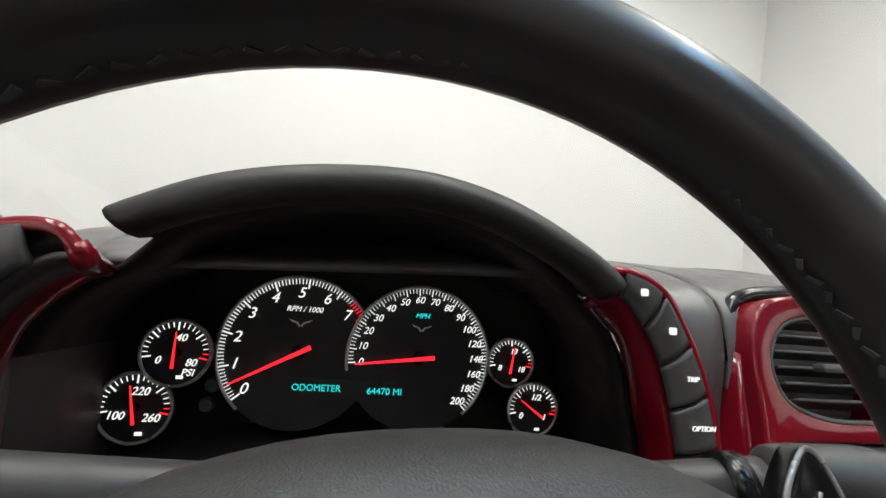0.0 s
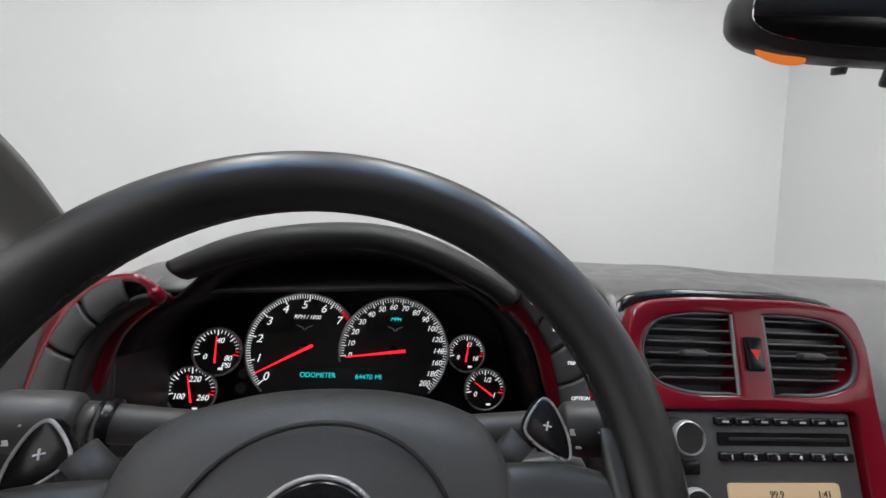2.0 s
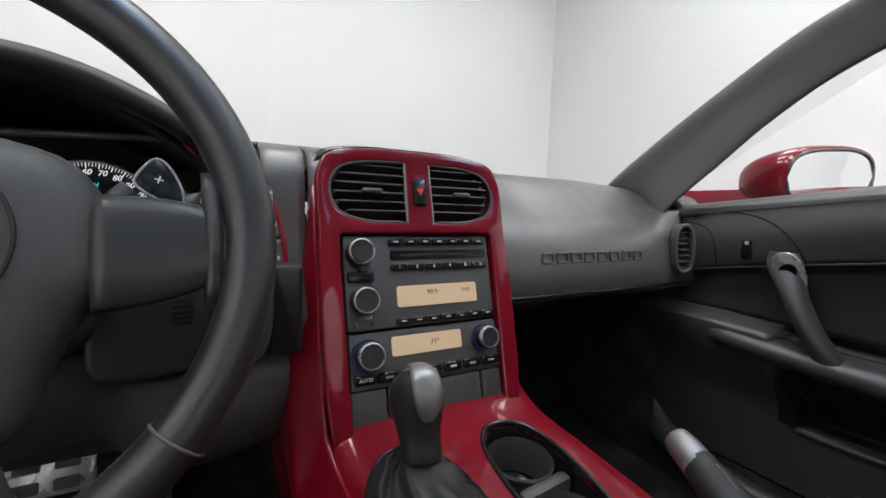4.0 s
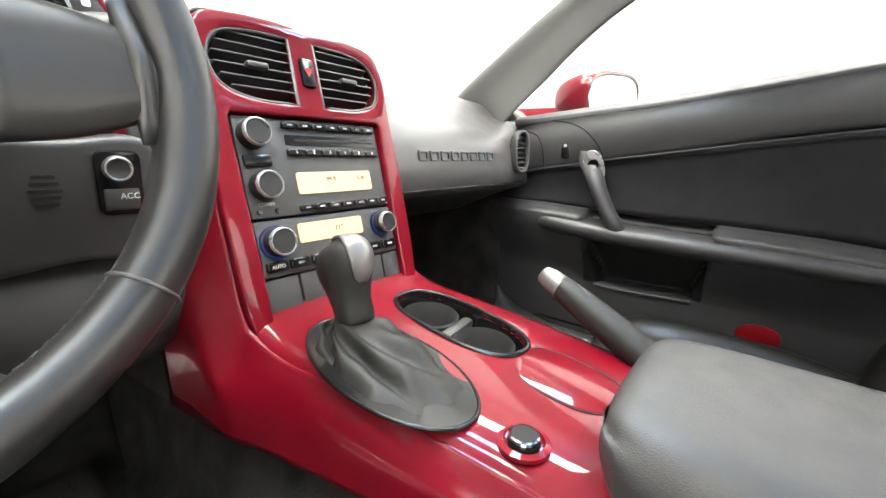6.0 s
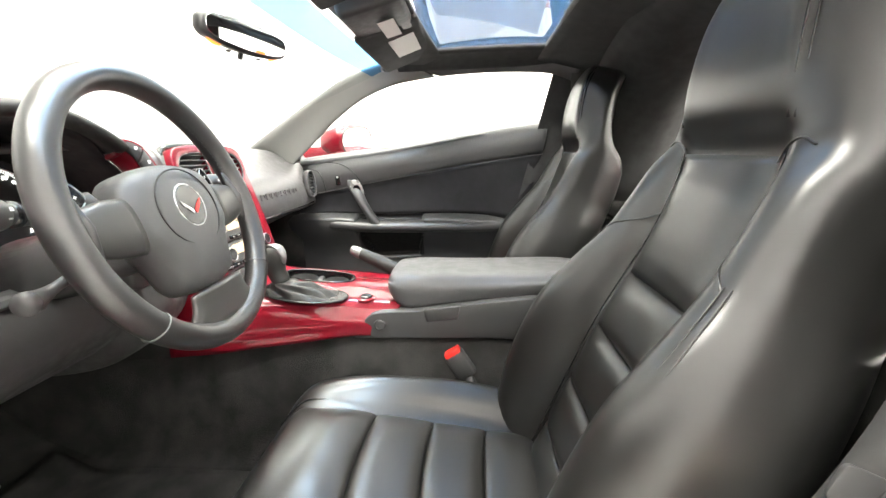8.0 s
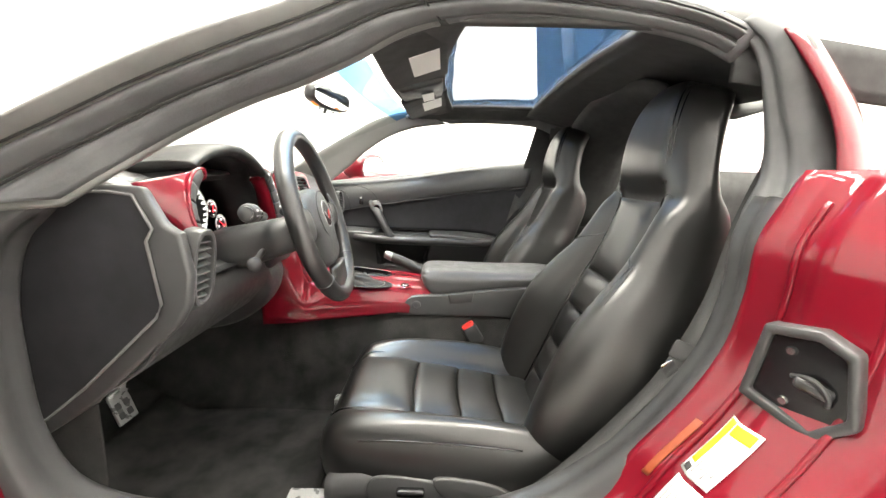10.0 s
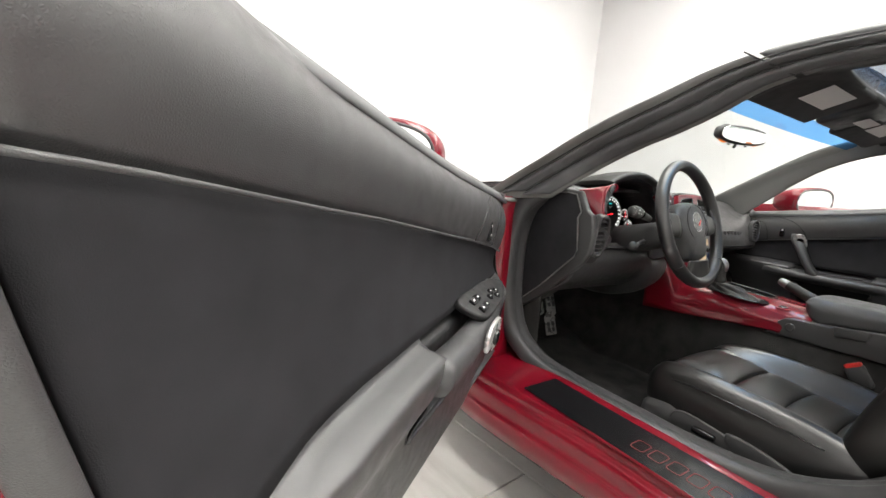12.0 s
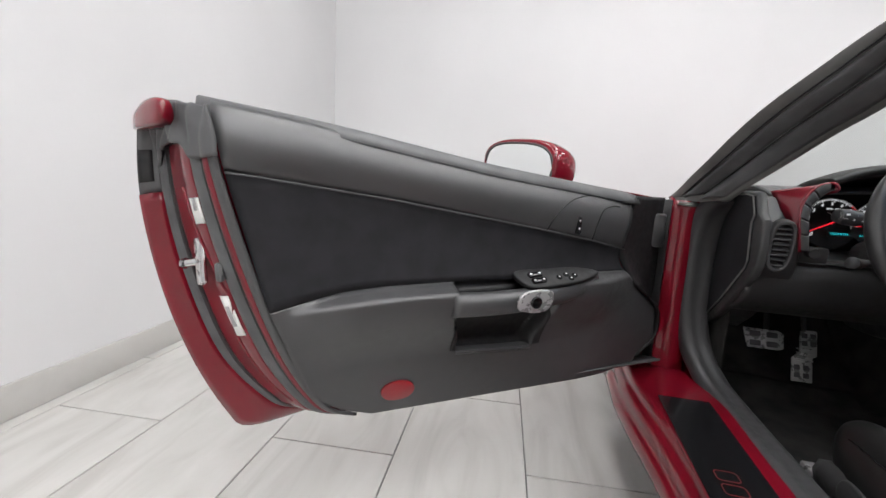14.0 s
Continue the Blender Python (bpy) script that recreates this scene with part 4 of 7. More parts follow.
for s in (-1, 1):
    rings = []
    for t in np.linspace(0, 1, 9):
        x = 0.004 * (1 - t) + s * (0.084 + 0.074 * t)
        h = 0.033 - 0.014 * t + 0.004 * math.sin(math.pi * t)
        yc, zc, dz = -0.006 + 0.003 * t, -0.006 + 0.004 * t, 0.012 - 0.003 * t
        rings.append([w_pt(x, yc + h * math.copysign(abs(math.cos(b)) ** 0.7, math.cos(b)), zc + dz * math.sin(b)) for b in np.linspace(0, 2 * math.pi, 24, endpoint=False)])
    part("side_spoke", loft("side_spoke", rings), SATIN, wheel, "satin dark metal-look spoke")
    # rim swelling where the spoke joins
    swell = [[w_pt(s * (0.146 + 0.006 * math.cos(b)), yy, 0.0125 * (1 - 0.9 * abs(yy) / 0.042) * math.sin(b)) for b in np.linspace(0, 2 * math.pi, 14, endpoint=False)] for yy in np.linspace(-0.04, 0.042, 9)]
    part("spoke_root", loft("spoke_root", swell), RIM_LEATHER, wheel)
    # shift paddle behind the spoke
    m = WHEEL @ pose(s * 0.118, 0.041 if s > 0 else 0.035, -0.024, 0, 0, s * -12) @ Matrix.Diagonal((0.58, 0.58, 0.8, 1))
    fin = [tuple(p) for p in cr([(-s * x, y) for x, y in ((0.013, 0.016), (0.006, 0.024), (-0.003, 0.021), (-0.02, 0.0), (-0.027, -0.018), (-0.026, -0.024), (-0.016, -0.024), (0.012, -0.014), (0.02, -0.006))], 44, True)]
    pd = part("shift_paddle", slab("shift_paddle", fin, 0.01, m, 0.002, 2), GLOSS, wheel, "black shift paddle with a plus mark")
    part("paddle_edge", tube("paddle_edge", [tuple(m @ Vector((x, y, 0.0095))) for x, y in fin], 0.0009, 6, True), SILVER, pd)
    part("lettering", text_mesh("lettering", "+", 0.017, m @ pose(0, 0, 0.0105), 0.1), INK, pd)
    part("paddle_arm", tube("paddle_arm", [w_pt(s * 0.09, 0.02, -0.022), w_pt(s * 0.105, 0.035, -0.02)], 0.008, 10), BLACK, wheel)
rings = []
for t in np.linspace(0, 1, 10):
    y, w = -0.104 - 0.048 * t, 0.058 + 0.008 * t + 0.028 * t ** 3
    rings.append([w_pt(w * math.copysign(abs(math.cos(b)) ** 0.6, math.cos(b)), y + 0.006 * math.cos(b) ** 2 * t, 0.004 - 0.008 * t + 0.0105 * math.sin(b)) for b in np.linspace(0, 2 * math.pi, 28, endpoint=False)])
part("lower_spoke", loft("lower_spoke", rings), SATIN, wheel, "satin lower spoke")

# ---- column and stalks ----
column = thing("steering_column", (-0.37, 0.33, 0.70), "grey-black plastic steering column shroud", "steering column")
AX = Vector((0, 0.963, -0.27))
rings = []
for t, w, h in ((0.03, 0.045, 0.03), (0.036, 0.06, 0.036), (0.08, 0.062, 0.04), (0.14, 0.064, 0.044), (0.21, 0.075, 0.05)):
    c = Vector(WHEEL.translation) + AX * t + Vector((0, 0, -0.022))
    rings.append([(c.x + w * math.copysign(abs(math.cos(b)) ** 0.7, math.cos(b)), c.y, c.z + h * math.copysign(abs(math.sin(b)) ** 0.7, math.sin(b))) for b in np.linspace(0, 2 * math.pi, 28, endpoint=False)])
part("shroud", loft("shroud", rings), BLACK, column)
part("tilt_lever", tube("tilt_lever", [(-0.43, 0.30, 0.69), (-0.49, 0.29, 0.678), (-0.505, 0.282, 0.68)], [0.006, 0.006, 0.012, 0.013], 12, samples=14), PANEL, column)


def stalk(s, label):
    ob = thing("column_stalk", (-0.37 + s * 0.06, 0.285, 0.765), label, "control stalk", "stalks on the column")
    path = [(-0.37 + s * 0.05, 0.30, 0.757), (-0.37 + s * 0.10, 0.287, 0.765), (-0.37 + s * 0.14, 0.277, 0.772), (-0.37 + s * 0.186, 0.266, 0.777)]
    part("lever", tube("lever", path[:3], [0.009, 0.0105, 0.0115], 16, samples=16), BLACK, ob)
    part("grip", tube("grip", [path[2], (-0.37 + s * 0.145, 0.2758, 0.7725), path[3]], [0.0115, 0.0155, 0.0165, 0.0165, 0.0165, 0.014], 20, samples=20), BLACK, ob, "ribbed black end grip")
    part("collar", tube("collar", [(-0.37 + s * 0.125, 0.2807, 0.7695), (-0.37 + s * 0.133, 0.2787, 0.771)], 0.0135, 20), GLOSS, ob)
    n = Vector((0, -0.93, 0.36))
    for k in range(2, 5):
        p = Vector((-0.37 + s * (0.112 + 0.0155 * k), 0.284 - 0.0037 * k, 0.7675 + 0.0018 * k)) + n * (0.0121 if k < 2 else 0.0168)
        part("symbol", slab("symbol", rrect(0.0065, 0.0012 if k % 2 else 0.0035, 0.0005, 2), 0.0004, frame_of(p, (1, 0, 0), (0, 0.36, 0.93))), INK, ob)
    low = Vector((0, -0.99, -0.14))
    for k in range(2, 5):
        p = Vector((-0.37 + s * (0.116 + 0.0155 * k), 0.284 - 0.0039 * k, 0.7675 + 0.0018 * k)) + low * 0.0168
        part("symbol", slab("symbol", rrect(0.005 if k % 2 else 0.0075, 0.0032 if k % 2 else 0.0014, 0.0005, 2), 0.0004, frame_of(p, (1, 0, 0), (0, -0.14, 0.99))), INK, ob)
    part("end_button", lathe("end_button", [(0, 0.004), (0.008, 0.004), (0.011, 0)], 20, frame_of(path[3], (0, 0.95, -0.2), (0, 0.2, 0.95)) if s < 0 else frame_of(path[3], (0, -0.95, 0.2), (0, 0.2, 0.95))), SILVER, ob)
    return ob


stalk(-1, "black plastic lamp and indicator stalk with white symbols")
stalk(1, "black plastic wiper stalk with white symbols")

# ---- centre console ----
console = thing("center_console", (0, 0.12, 0.42), "dark red painted centre console between the seats", "center console")
CON = [(0.375, 0.60), (0.335, 0.562), (0.30, 0.546), (0.22, 0.538), (0.12, 0.530), (0.04, 0.522), (-0.02, 0.519)]
con_y = cr(CON, 120)


def console_ring(y, z):
    """Section of the console: left foot, shoulder, top, and the far side."""
    lx = -0.13 + 0.024 * sm(0.25, 0.0, y) - 0.010 * sm(0.18, 0.31, y)
    low = ev([(-0.03, 0.452), (0.065, 0.460), (0.2, 0.449), (0.36, 0.439)], y)
    return [(lx + 0.010, y, z - 0.0105), (lx + 0.018, y, z - 0.004), (lx + 0.03, y, z), (-0.03, y, z + 0.003), (0.04, y, z + 0.003),
            (0.105, y, z), (0.122, y, z - 0.008), (0.128, y, z - 0.03), (0.13, y, low + 0.03), (0.13, y, low)]


rows = []
for y, z in con_y:
    rows.append(cr(console_ring(y, z), 130))


def pierced(me, m, w, l, p=2.0):
    """Cuts an oval opening through a skin: faces whose middle lies inside it go."""
    inv = m.inverted()
    bm = bmesh.new()
    bm.from_mesh(me)
    gone = []
    for f in bm.faces:
        q = inv @ f.calc_center_median()
        if abs(q.x * 2 / w) ** p + abs(q.y * 2 / l) ** p < 1 and abs(q.z) < 0.02:
            gone.append(f)
    bmesh.ops.delete(bm, geom=gone, context="FACES")
    bm.to_mesh(me)
    bm.free()
    return me


CUP = pose(0.037, 0.192, 0.5365, 4.5, 0, -6)
part("console_skin", pierced(solid_grid("console_skin", np.array(rows), 0.004), CUP, 0.074, 0.166, 2.6), RED, console, "glossy dark red painted cover")
# side cheeks of the console, running forward under the dashboard
for s in (-1, 1):
    flank = []
    for y in np.linspace(-0.02, 0.58, 60):
        lx = 0.13 - (0.024 * sm(0.25, 0.0, y) - 0.010 * sm(0.18, 0.31, y)) * (s < 0)
        low = ev([(-0.03, 0.452), (0.065, 0.460), (0.2, 0.449), (0.36, 0.439), (0.6, 0.43)], y)
        zc = float(np.interp(-y, -con_y[:, 0], con_y[:, 1]))
        k = sm(0.25, 0.335, y)
        zs = max(min(0.6408 + (y - 0.3445) * 3.73, 0.80), zc)
        wide = lx + 0.022 * sm(0.28, 0.58, y)
        con = [(wide + 0.006, low), (wide + 0.005, low + (zc - low) * 0.45), (wide - 0.001, zc - 0.026), (lx - 0.011, zc - 0.009)]
        stk = [(wide + 0.006, low), (wide + 0.007, low + (zs - low) * 0.4), (wide * 0.4 + 0.122 * 0.6 + 0.003, zs - 0.3 * (zs - low)), (0.120, zs)]
        flank.append(cr([(s * (p[0] * (1 - k) + q[0] * k) - 0.0115 * k, y, p[1] * (1 - k) + q[1] * k) for p, q in zip(con, stk)], 18))
    part("console_cheek", solid_grid("console_cheek", np.array(flank[:45]), 0.004 * s), RED, console)
    part("tunnel_side", solid_grid("tunnel_side", np.array(flank[43:]) * np.array([0.985, 1, 1]), 0.004 * s), CARPET, console)

shifter = thing("gear_shifter", (-0.058, 0.19, 0.538), "automatic gear shifter with leather gaiter and silver-topped knob", "gear shifter")
BOOT = pose(-0.077, 0.185, 0.535, 5, 0, -5)
part("gaiter_ring", tube("gaiter_ring", [tuple(BOOT @ Vector((x, y, 0.002))) for x, y in oval(0.100, 0.192, 48)], 0.0018, 8, True), GLOSS, shifter, "thin black edge")
part("gaiter_plate", slab("gaiter_plate", oval(0.097, 0.188, 48), 0.003, BOOT), GLOSS, shifter)
rings = []
top = Vector((-0.067, 0.232, 0.562))
for t in np.linspace(0, 1, 18):
    ring = []
    for j in range(64):
        a = 2 * math.pi * j / 64
        fold = 1 + 0.11 * math.sin(6 * a + 4 * t) * math.sin(math.pi * min(1, t * 1.1)) + 0.05 * math.sin(11 * a - 6 * t) * (1 - t) - 0.05 * math.sin(math.pi * t)
        r0 = Vector((0.046 * math.cos(a), 0.083 * math.sin(a), 0))
        r1 = Vector((0.017 * math.cos(a), 0.020 * math.sin(a), 0))
        e = t ** 1.05
        p = (BOOT @ (r0 * fold)) * (1 - e) + (top + r1 * fold) * e
        p.z = 0.534 + 0.08 * (p.y - 0.185) * (1 - t) + 0.028 * (t ** 0.9) + 0.006 * math.sin(5 * a + 11 * t) * (1 - t) * t * 4
        ring.append(tuple(p))
    rings.append(ring)
part("gaiter", loft("gaiter", rings), SOFT_LEATHER, shifter, "creased black leather gaiter")
KN = frame_of((-0.067, 0.2325, 0.558), (1, 0, 0), (0, 0.93, -0.367)) @ Matrix.Scale(0.86, 4)   # local z up the lever
kr = []
for z, w, d, off in ((0, 0.017, 0.019, 0), (0.006, 0.0185, 0.021, 0), (0.022, 0.019, 0.022, 0), (0.04, 0.0215, 0.027, 0.002), (0.056, 0.0245, 0.033, 0.004), (0.07, 0.0245, 0.035, 0.006), (0.082, 0.021, 0.03, 0.008), (0.089, 0.013, 0.019, 0.009), (0.0915, 0.002, 0.003, 0.009)):
    kr.append([tuple(KN @ Vector((1.12 * w * math.cos(a), -off + d * math.sin(a), z))) for a in np.linspace(0, 2 * math.pi, 28, endpoint=False)])
part("knob", loft("knob", kr, 24), SOFT_LEATHER, shifter, "stitched black leather knob")
cap = []
for z, w, d in ((0.042, 0.006, -0.0285), (0.055, 0.0145, -0.037), (0.07, 0.0185, -0.0395), (0.083, 0.0165, -0.036), (0.0915, 0.0115, -0.025), (0.094, 0.006, -0.008), (0.093, 0.002, 0.004)):
    cap.append([tuple(KN @ Vector((0.82 * w * t, d + 0.006 * t * t * (1 if d < -0.02 else 0.2), z))) for t in np.linspace(-1, 1, 9)])
part("knob_cap", solid_grid("knob_cap", np.stack([cr(np.array(cap)[:, j], 22) for j in range(9)], 1), 0.003), PEWTER, shifter, "brushed silver inlay")

cup = thing("cup_holder", (0.058, 0.19, 0.53), "black double cup holder let into the console", "cup holder")
part("rim", tube("rim", [tuple(CUP @ Vector((x, y, 0.003))) for x, y in oval(0.078, 0.170, 56, p=2.6)], 0.0028, 10, True), GLOSS, cup)
wl = [[tuple(CUP @ Vector((x * k, y * k, z))) for x, y in oval(0.076, 0.168, 56, p=2.6)] for k, z in ((1.0, 0.003), (0.97, -0.008), (0.93, -0.03), (0.9, -0.05), (0.5, -0.052), (0.02, -0.052))]
part("well", mesh_of("well", np.array(wl).reshape(-1, 3), grid_faces(6, 56, False, True)), GLOSS, cup, "glossy black well")
for dy, r in ((0.040, 0.032), (-0.040, 0.031)):
    part("cup_ring", lathe("cup_ring", [(r, -0.012), (r * 1.05, -0.008), (r * 1.0, -0.006), (r * 0.95, -0.012), (r * 0.94, -0.045)], 32, CUP @ pose(0, dy, 0)), BLACK, cup)
part("divider", box("divider", (0.06, 0.014, 0.03), CUP @ pose(0.004, 0.002, -0.022, 0, 0, 12), 0.005), BLACK, cup)
lid = thing("ashtray_lid", (0.03, 0.07, 0.537), "oval red painted lid let into the console", "lid")
part("lid_plate", slab("lid_plate", oval(0.07, 0.10, 40, p=2.5), 0.004, pose(0.02, 0.062, 0.5245, 4.5, 0, -6), 0.0015), RED, lid)
part("lid_gap", tube("lid_gap", [tuple(pose(0.02, 0.062, 0.5275, 4.5, 0, -6) @ Vector((x, y, 0))) for x, y in oval(0.072, 0.102, 40, p=2.5)], 0.001, 6, True), CLUSTER, lid)
lt = thing("lighter_socket", (-0.066, 0.052, 0.53), "round black cigarette lighter knob in the console", "lighter")
part("collar", lathe("collar", [(0.0185, 0.0), (0.0185, 0.003), (0.0145, 0.0045), (0.0135, 0.003)], 32, pose(-0.074, 0.053, 0.5225)), RED, lt)
part("knob", lathe("knob", [(0, 0.009), (0.009, 0.009), (0.0105, 0.0075), (0.0115, 0.006), (0.0115, 0)], 32, pose(-0.074, 0.053, 0.5225)), GLOSS, lt)
part("chrome_ring", lathe("chrome_ring", [(0.0095, 0.0092), (0.0108, 0.0085), (0.0115, 0.007)], 32, pose(-0.074, 0.053, 0.5225)), CHROME, lt)

hb = thing("hand_brake", (0.105, 0.02, 0.52), "black leather hand brake lever with a silver tip", "hand brake")
part("lever", tube("lever", [(0.085, -0.03, 0.518), (0.105, 0.025, 0.535), (0.128, 0.085, 0.556), (0.14, 0.118, 0.567)], [0.012, 0.0165, 0.0175, 0.0165, 0.0145], 18, samples=24), SOFT_LEATHER, hb)
part("tip", tube("tip", [(0.138, 0.114, 0.5655), (0.145, 0.134, 0.5725), (0.1475, 0.142, 0.575)], [0.0145, 0.014, 0.0115], 18, samples=10), PEWTER, hb, "silver release button end")
seam([(0.092, -0.012, 0.537), (0.112, 0.04, 0.556), (0.134, 0.1, 0.578)], hb, RUBBER, 0.001)

arm = thing("armrest", (-0.01, -0.15, 0.47), "padded black leather armrest lid over a grey console box", "armrest")
rings = []
for y, zt, zb, w in ((0.008, 0.560, 0.550, 0.05), (0.004, 0.566, 0.542, 0.068), (-0.006, 0.571, 0.526, 0.080), (-0.032, 0.573, 0.507, 0.086), (-0.1, 0.572, 0.513, 0.088), (-0.2, 0.570, 0.525, 0.088), (-0.36, 0.570, 0.54, 0.088), (-0.40, 0.566, 0.548, 0.086)):
    mid = zb + 0.55 * (zt - zb)
    rings.append([(-0.004 + a * w + e, y, z) for a, e, z in ((-1, 0.002, zb), (-1, -0.004, mid - 0.01), (-1, -0.0035, mid + 0.006), (-0.97, 0, zt - 0.009), (-0.86, 0, zt - 0.001), (-0.45, 0, zt + 0.002), (0, 0, zt + 0.003), (0.45, 0, zt + 0.002), (0.86, 0, zt - 0.001), (0.97, 0, zt - 0.009), (1, 0.0035, mid), (1, -0.002, zb), (0, 0, zb - 0.002))])
part("lid", loft("lid", rings, 36, 56), VINYL, arm, "padded grained lid")
SIDE = [(0.072, 0.452), (0.06, 0.474), (0.048, 0.493), (0.034, 0.504), (0.015, 0.508), (-0.035, 0.510), (-0.06, 0.511), (-0.2, 0.529), (-0.40, 0.546), (-0.40, 0.44), (-0.2, 0.452)]
side_slab("box_side", [tuple(p) for p in SIDE], -0.1135, 0.204, BLACK, arm, 0.003, "grey plastic console box")
side_slab("latch", [(-0.07, 0.515), (-0.145, 0.523), (-0.138, 0.494), (-0.078, 0.488)], -0.1165, 0.012, BLACK, arm, 0.003, "grey lid latch")
kc = Matrix(((0, 0, -1, -0.113), (1, 0, 0, 0.018), (0, 1, 0, 0.482), (0, 0, 0, 1)))
lk = part("lock", lathe("lock", [(0, 0.003), (0.007, 0.003), (0.0085, 0.005), (0.0115, 0.004), (0.0125, 0.0)], 32, kc), BLACK, arm, "round key lock")
part("lock_core", lathe("lock_core", [(0, 0.0042), (0.007, 0.004), (0.0075, 0.003)], 24, kc), PANEL, lk)

# ---- carpet, tunnel and floor pan ----
tunnel = [[(-0.098, y, 0.46), (-0.114, y, 0.43), (-0.14, y, 0.36), (-0.15, y, 0.28), (-0.17, y, 0.215), (-0.2, y, 0.2)] for y in np.linspace(-0.54, 1.02, 30)]
whole("tunnel_carpet", solid_grid("tunnel_carpet", np.stack([cr(r, 20) for r in tunnel]), 0.005), CARPET, "charcoal carpet on the side of the centre tunnel", "carpet")
tunnel_r = [[(-x, y, z) for x, y, z in r] for r in tunnel]
whole("tunnel_carpet", solid_grid("tunnel_carpet", np.stack([cr(r, 20) for r in tunnel_r]), 0.005), CARPET, "charcoal carpet on the side of the centre tunnel", "carpet")
FL = [(-0.55, 0.205), (-0.2, 0.2), (0.3, 0.2), (0.62, 0.205), (0.78, 0.25), (0.95, 0.40), (1.0, 0.62), (1.0, 0.83)]


def foot_floor(x0, x1):
    c = cr(FL, 50)
    return solid_grid("floor_carpet", np.array([[(x, y, min(z, 0.74) + 0.02 * sm(0.52, 0.62, abs(x))) for y, z in c] for x in np.linspace(x0, x1, 22)]), 0.006)


whole("floor_carpet", foot_floor(-0.63, -0.15), CARPET, "charcoal carpet in the driver's footwell", "carpet")
whole("floor_carpet", foot_floor(0.15, 0.63), CARPET, "charcoal carpet in the passenger's footwell", "carpet")
for s in (-1, 1):
    whole("kick_panel", sheet("kick_panel", lambda u, v: (s * (0.632 + 0.02 * u), 0.48 + 0.54 * u, 0.2 + 0.62 * v), 8, 8, 0.006), CARPET, "carpeted kick panel at the side of the footwell", "kick panel")
whole("floor_mat", sheet("floor_mat", lambda u, v: (-0.575 + 0.37 * u, 0.19 + 0.50 * v, 0.2085 + 0.006 * math.sin(5 * u + 7 * v) * v + 0.04 * sm(0.8, 1.0, v)), 20, 24, 0.006), CARPET, "charcoal carpet floor mat in the driver's footwell", "floor mat")
whole("dead_pedal", box("dead_pedal", (0.11, 0.02, 0.2), pose(-0.575, 0.77, 0.30, -35, 0, 0), 0.008), CARPET, "carpeted foot rest beside the pedals", "foot rest")

ped = thing("brake_pedal", (-0.437, 0.72, 0.30), "ribbed silver brake pedal with rubber insets", "pedal", "pedals")
m = face_frame(-0.448, 0.698, 0.370, 20)
part("pad", slab("pad", [(-0.056, 0.032), (0.04, 0.03), (0.056, 0.022), (0.054, -0.024), (0.04, -0.03), (-0.045, -0.03)], 0.009, m, 0.003, 2), SILVER, ped)
for x in (-0.024, 0.022):
    for y in (0.0145, -0.0145):
        part("pad_inset", slab("pad_inset", rrect(0.03, 0.017, 0.003), 0.002, m @ pose(x, y, 0.008)), RUBBER, ped)
part("arm", tube("arm", [(-0.43, 0.716, 0.37), (-0.425, 0.76, 0.48), (-0.42, 0.80, 0.62)], 0.008, 10, samples=12), BLACK, ped)
ped = thing("accelerator_pedal", (-0.31, 0.74, 0.25), "silver accelerator pedal with a stepped outline", "pedal", "pedals")
m = face_frame(-0.324, 0.723, 0.325, 22, 0)
part("pad", slab("pad", [(-0.004, 0.078), (0.042, 0.082), (0.038, 0.0), (0.026, -0.005), (0.022, -0.082), (-0.034, -0.082), (-0.03, -0.01), (-0.008, 0.012)], 0.008, m, 0.003, 2), SILVER, ped)
for x, y in ((0.006, 0.062), (0.029, 0.062), (0.005, 0.038), (0.028, 0.038), (-0.018, -0.038), (0.006, -0.038), (-0.019, -0.062), (0.005, -0.062)):
    part("pad_inset", slab("pad_inset", rrect(0.0155, 0.0155, 0.003), 0.002, m @ pose(x, y, 0.007)), RUBBER, ped)
for k in range(4):
    part("pad_rib", box("pad_rib", (0.045, 0.004, 0.003), m @ pose(0.004, -0.016 + 0.012 * k, 0.009), 0.001, 1), SILVER, ped)
part("arm", tube("arm", [(-0.305, 0.74, 0.33), (-0.3, 0.80, 0.44), (-0.3, 0.84, 0.6)], 0.007, 10, samples=12), BLACK, ped)

# passenger sill inside the shut door
sr = cr([(0.625, 0.2), (0.628, 0.27), (0.645, 0.30), (0.70, 0.30), (0.86, 0.29), (0.9, 0.24)], 20)
whole("sill_passenger", solid_grid("sill_passenger", np.array([[(x, y, z) for x, z in sr] for y in np.linspace(-0.6, 1.0, 12)]), -0.004), CARPET, "carpeted inner sill beside the passenger's seat", "sill", kind="structure")

# ---- seats ----
BACK_A = Vector((0, -0.30, 0.954))   # up the backrest
BACK_N = Vector((0, 0.954, 0.30))    # out of its front


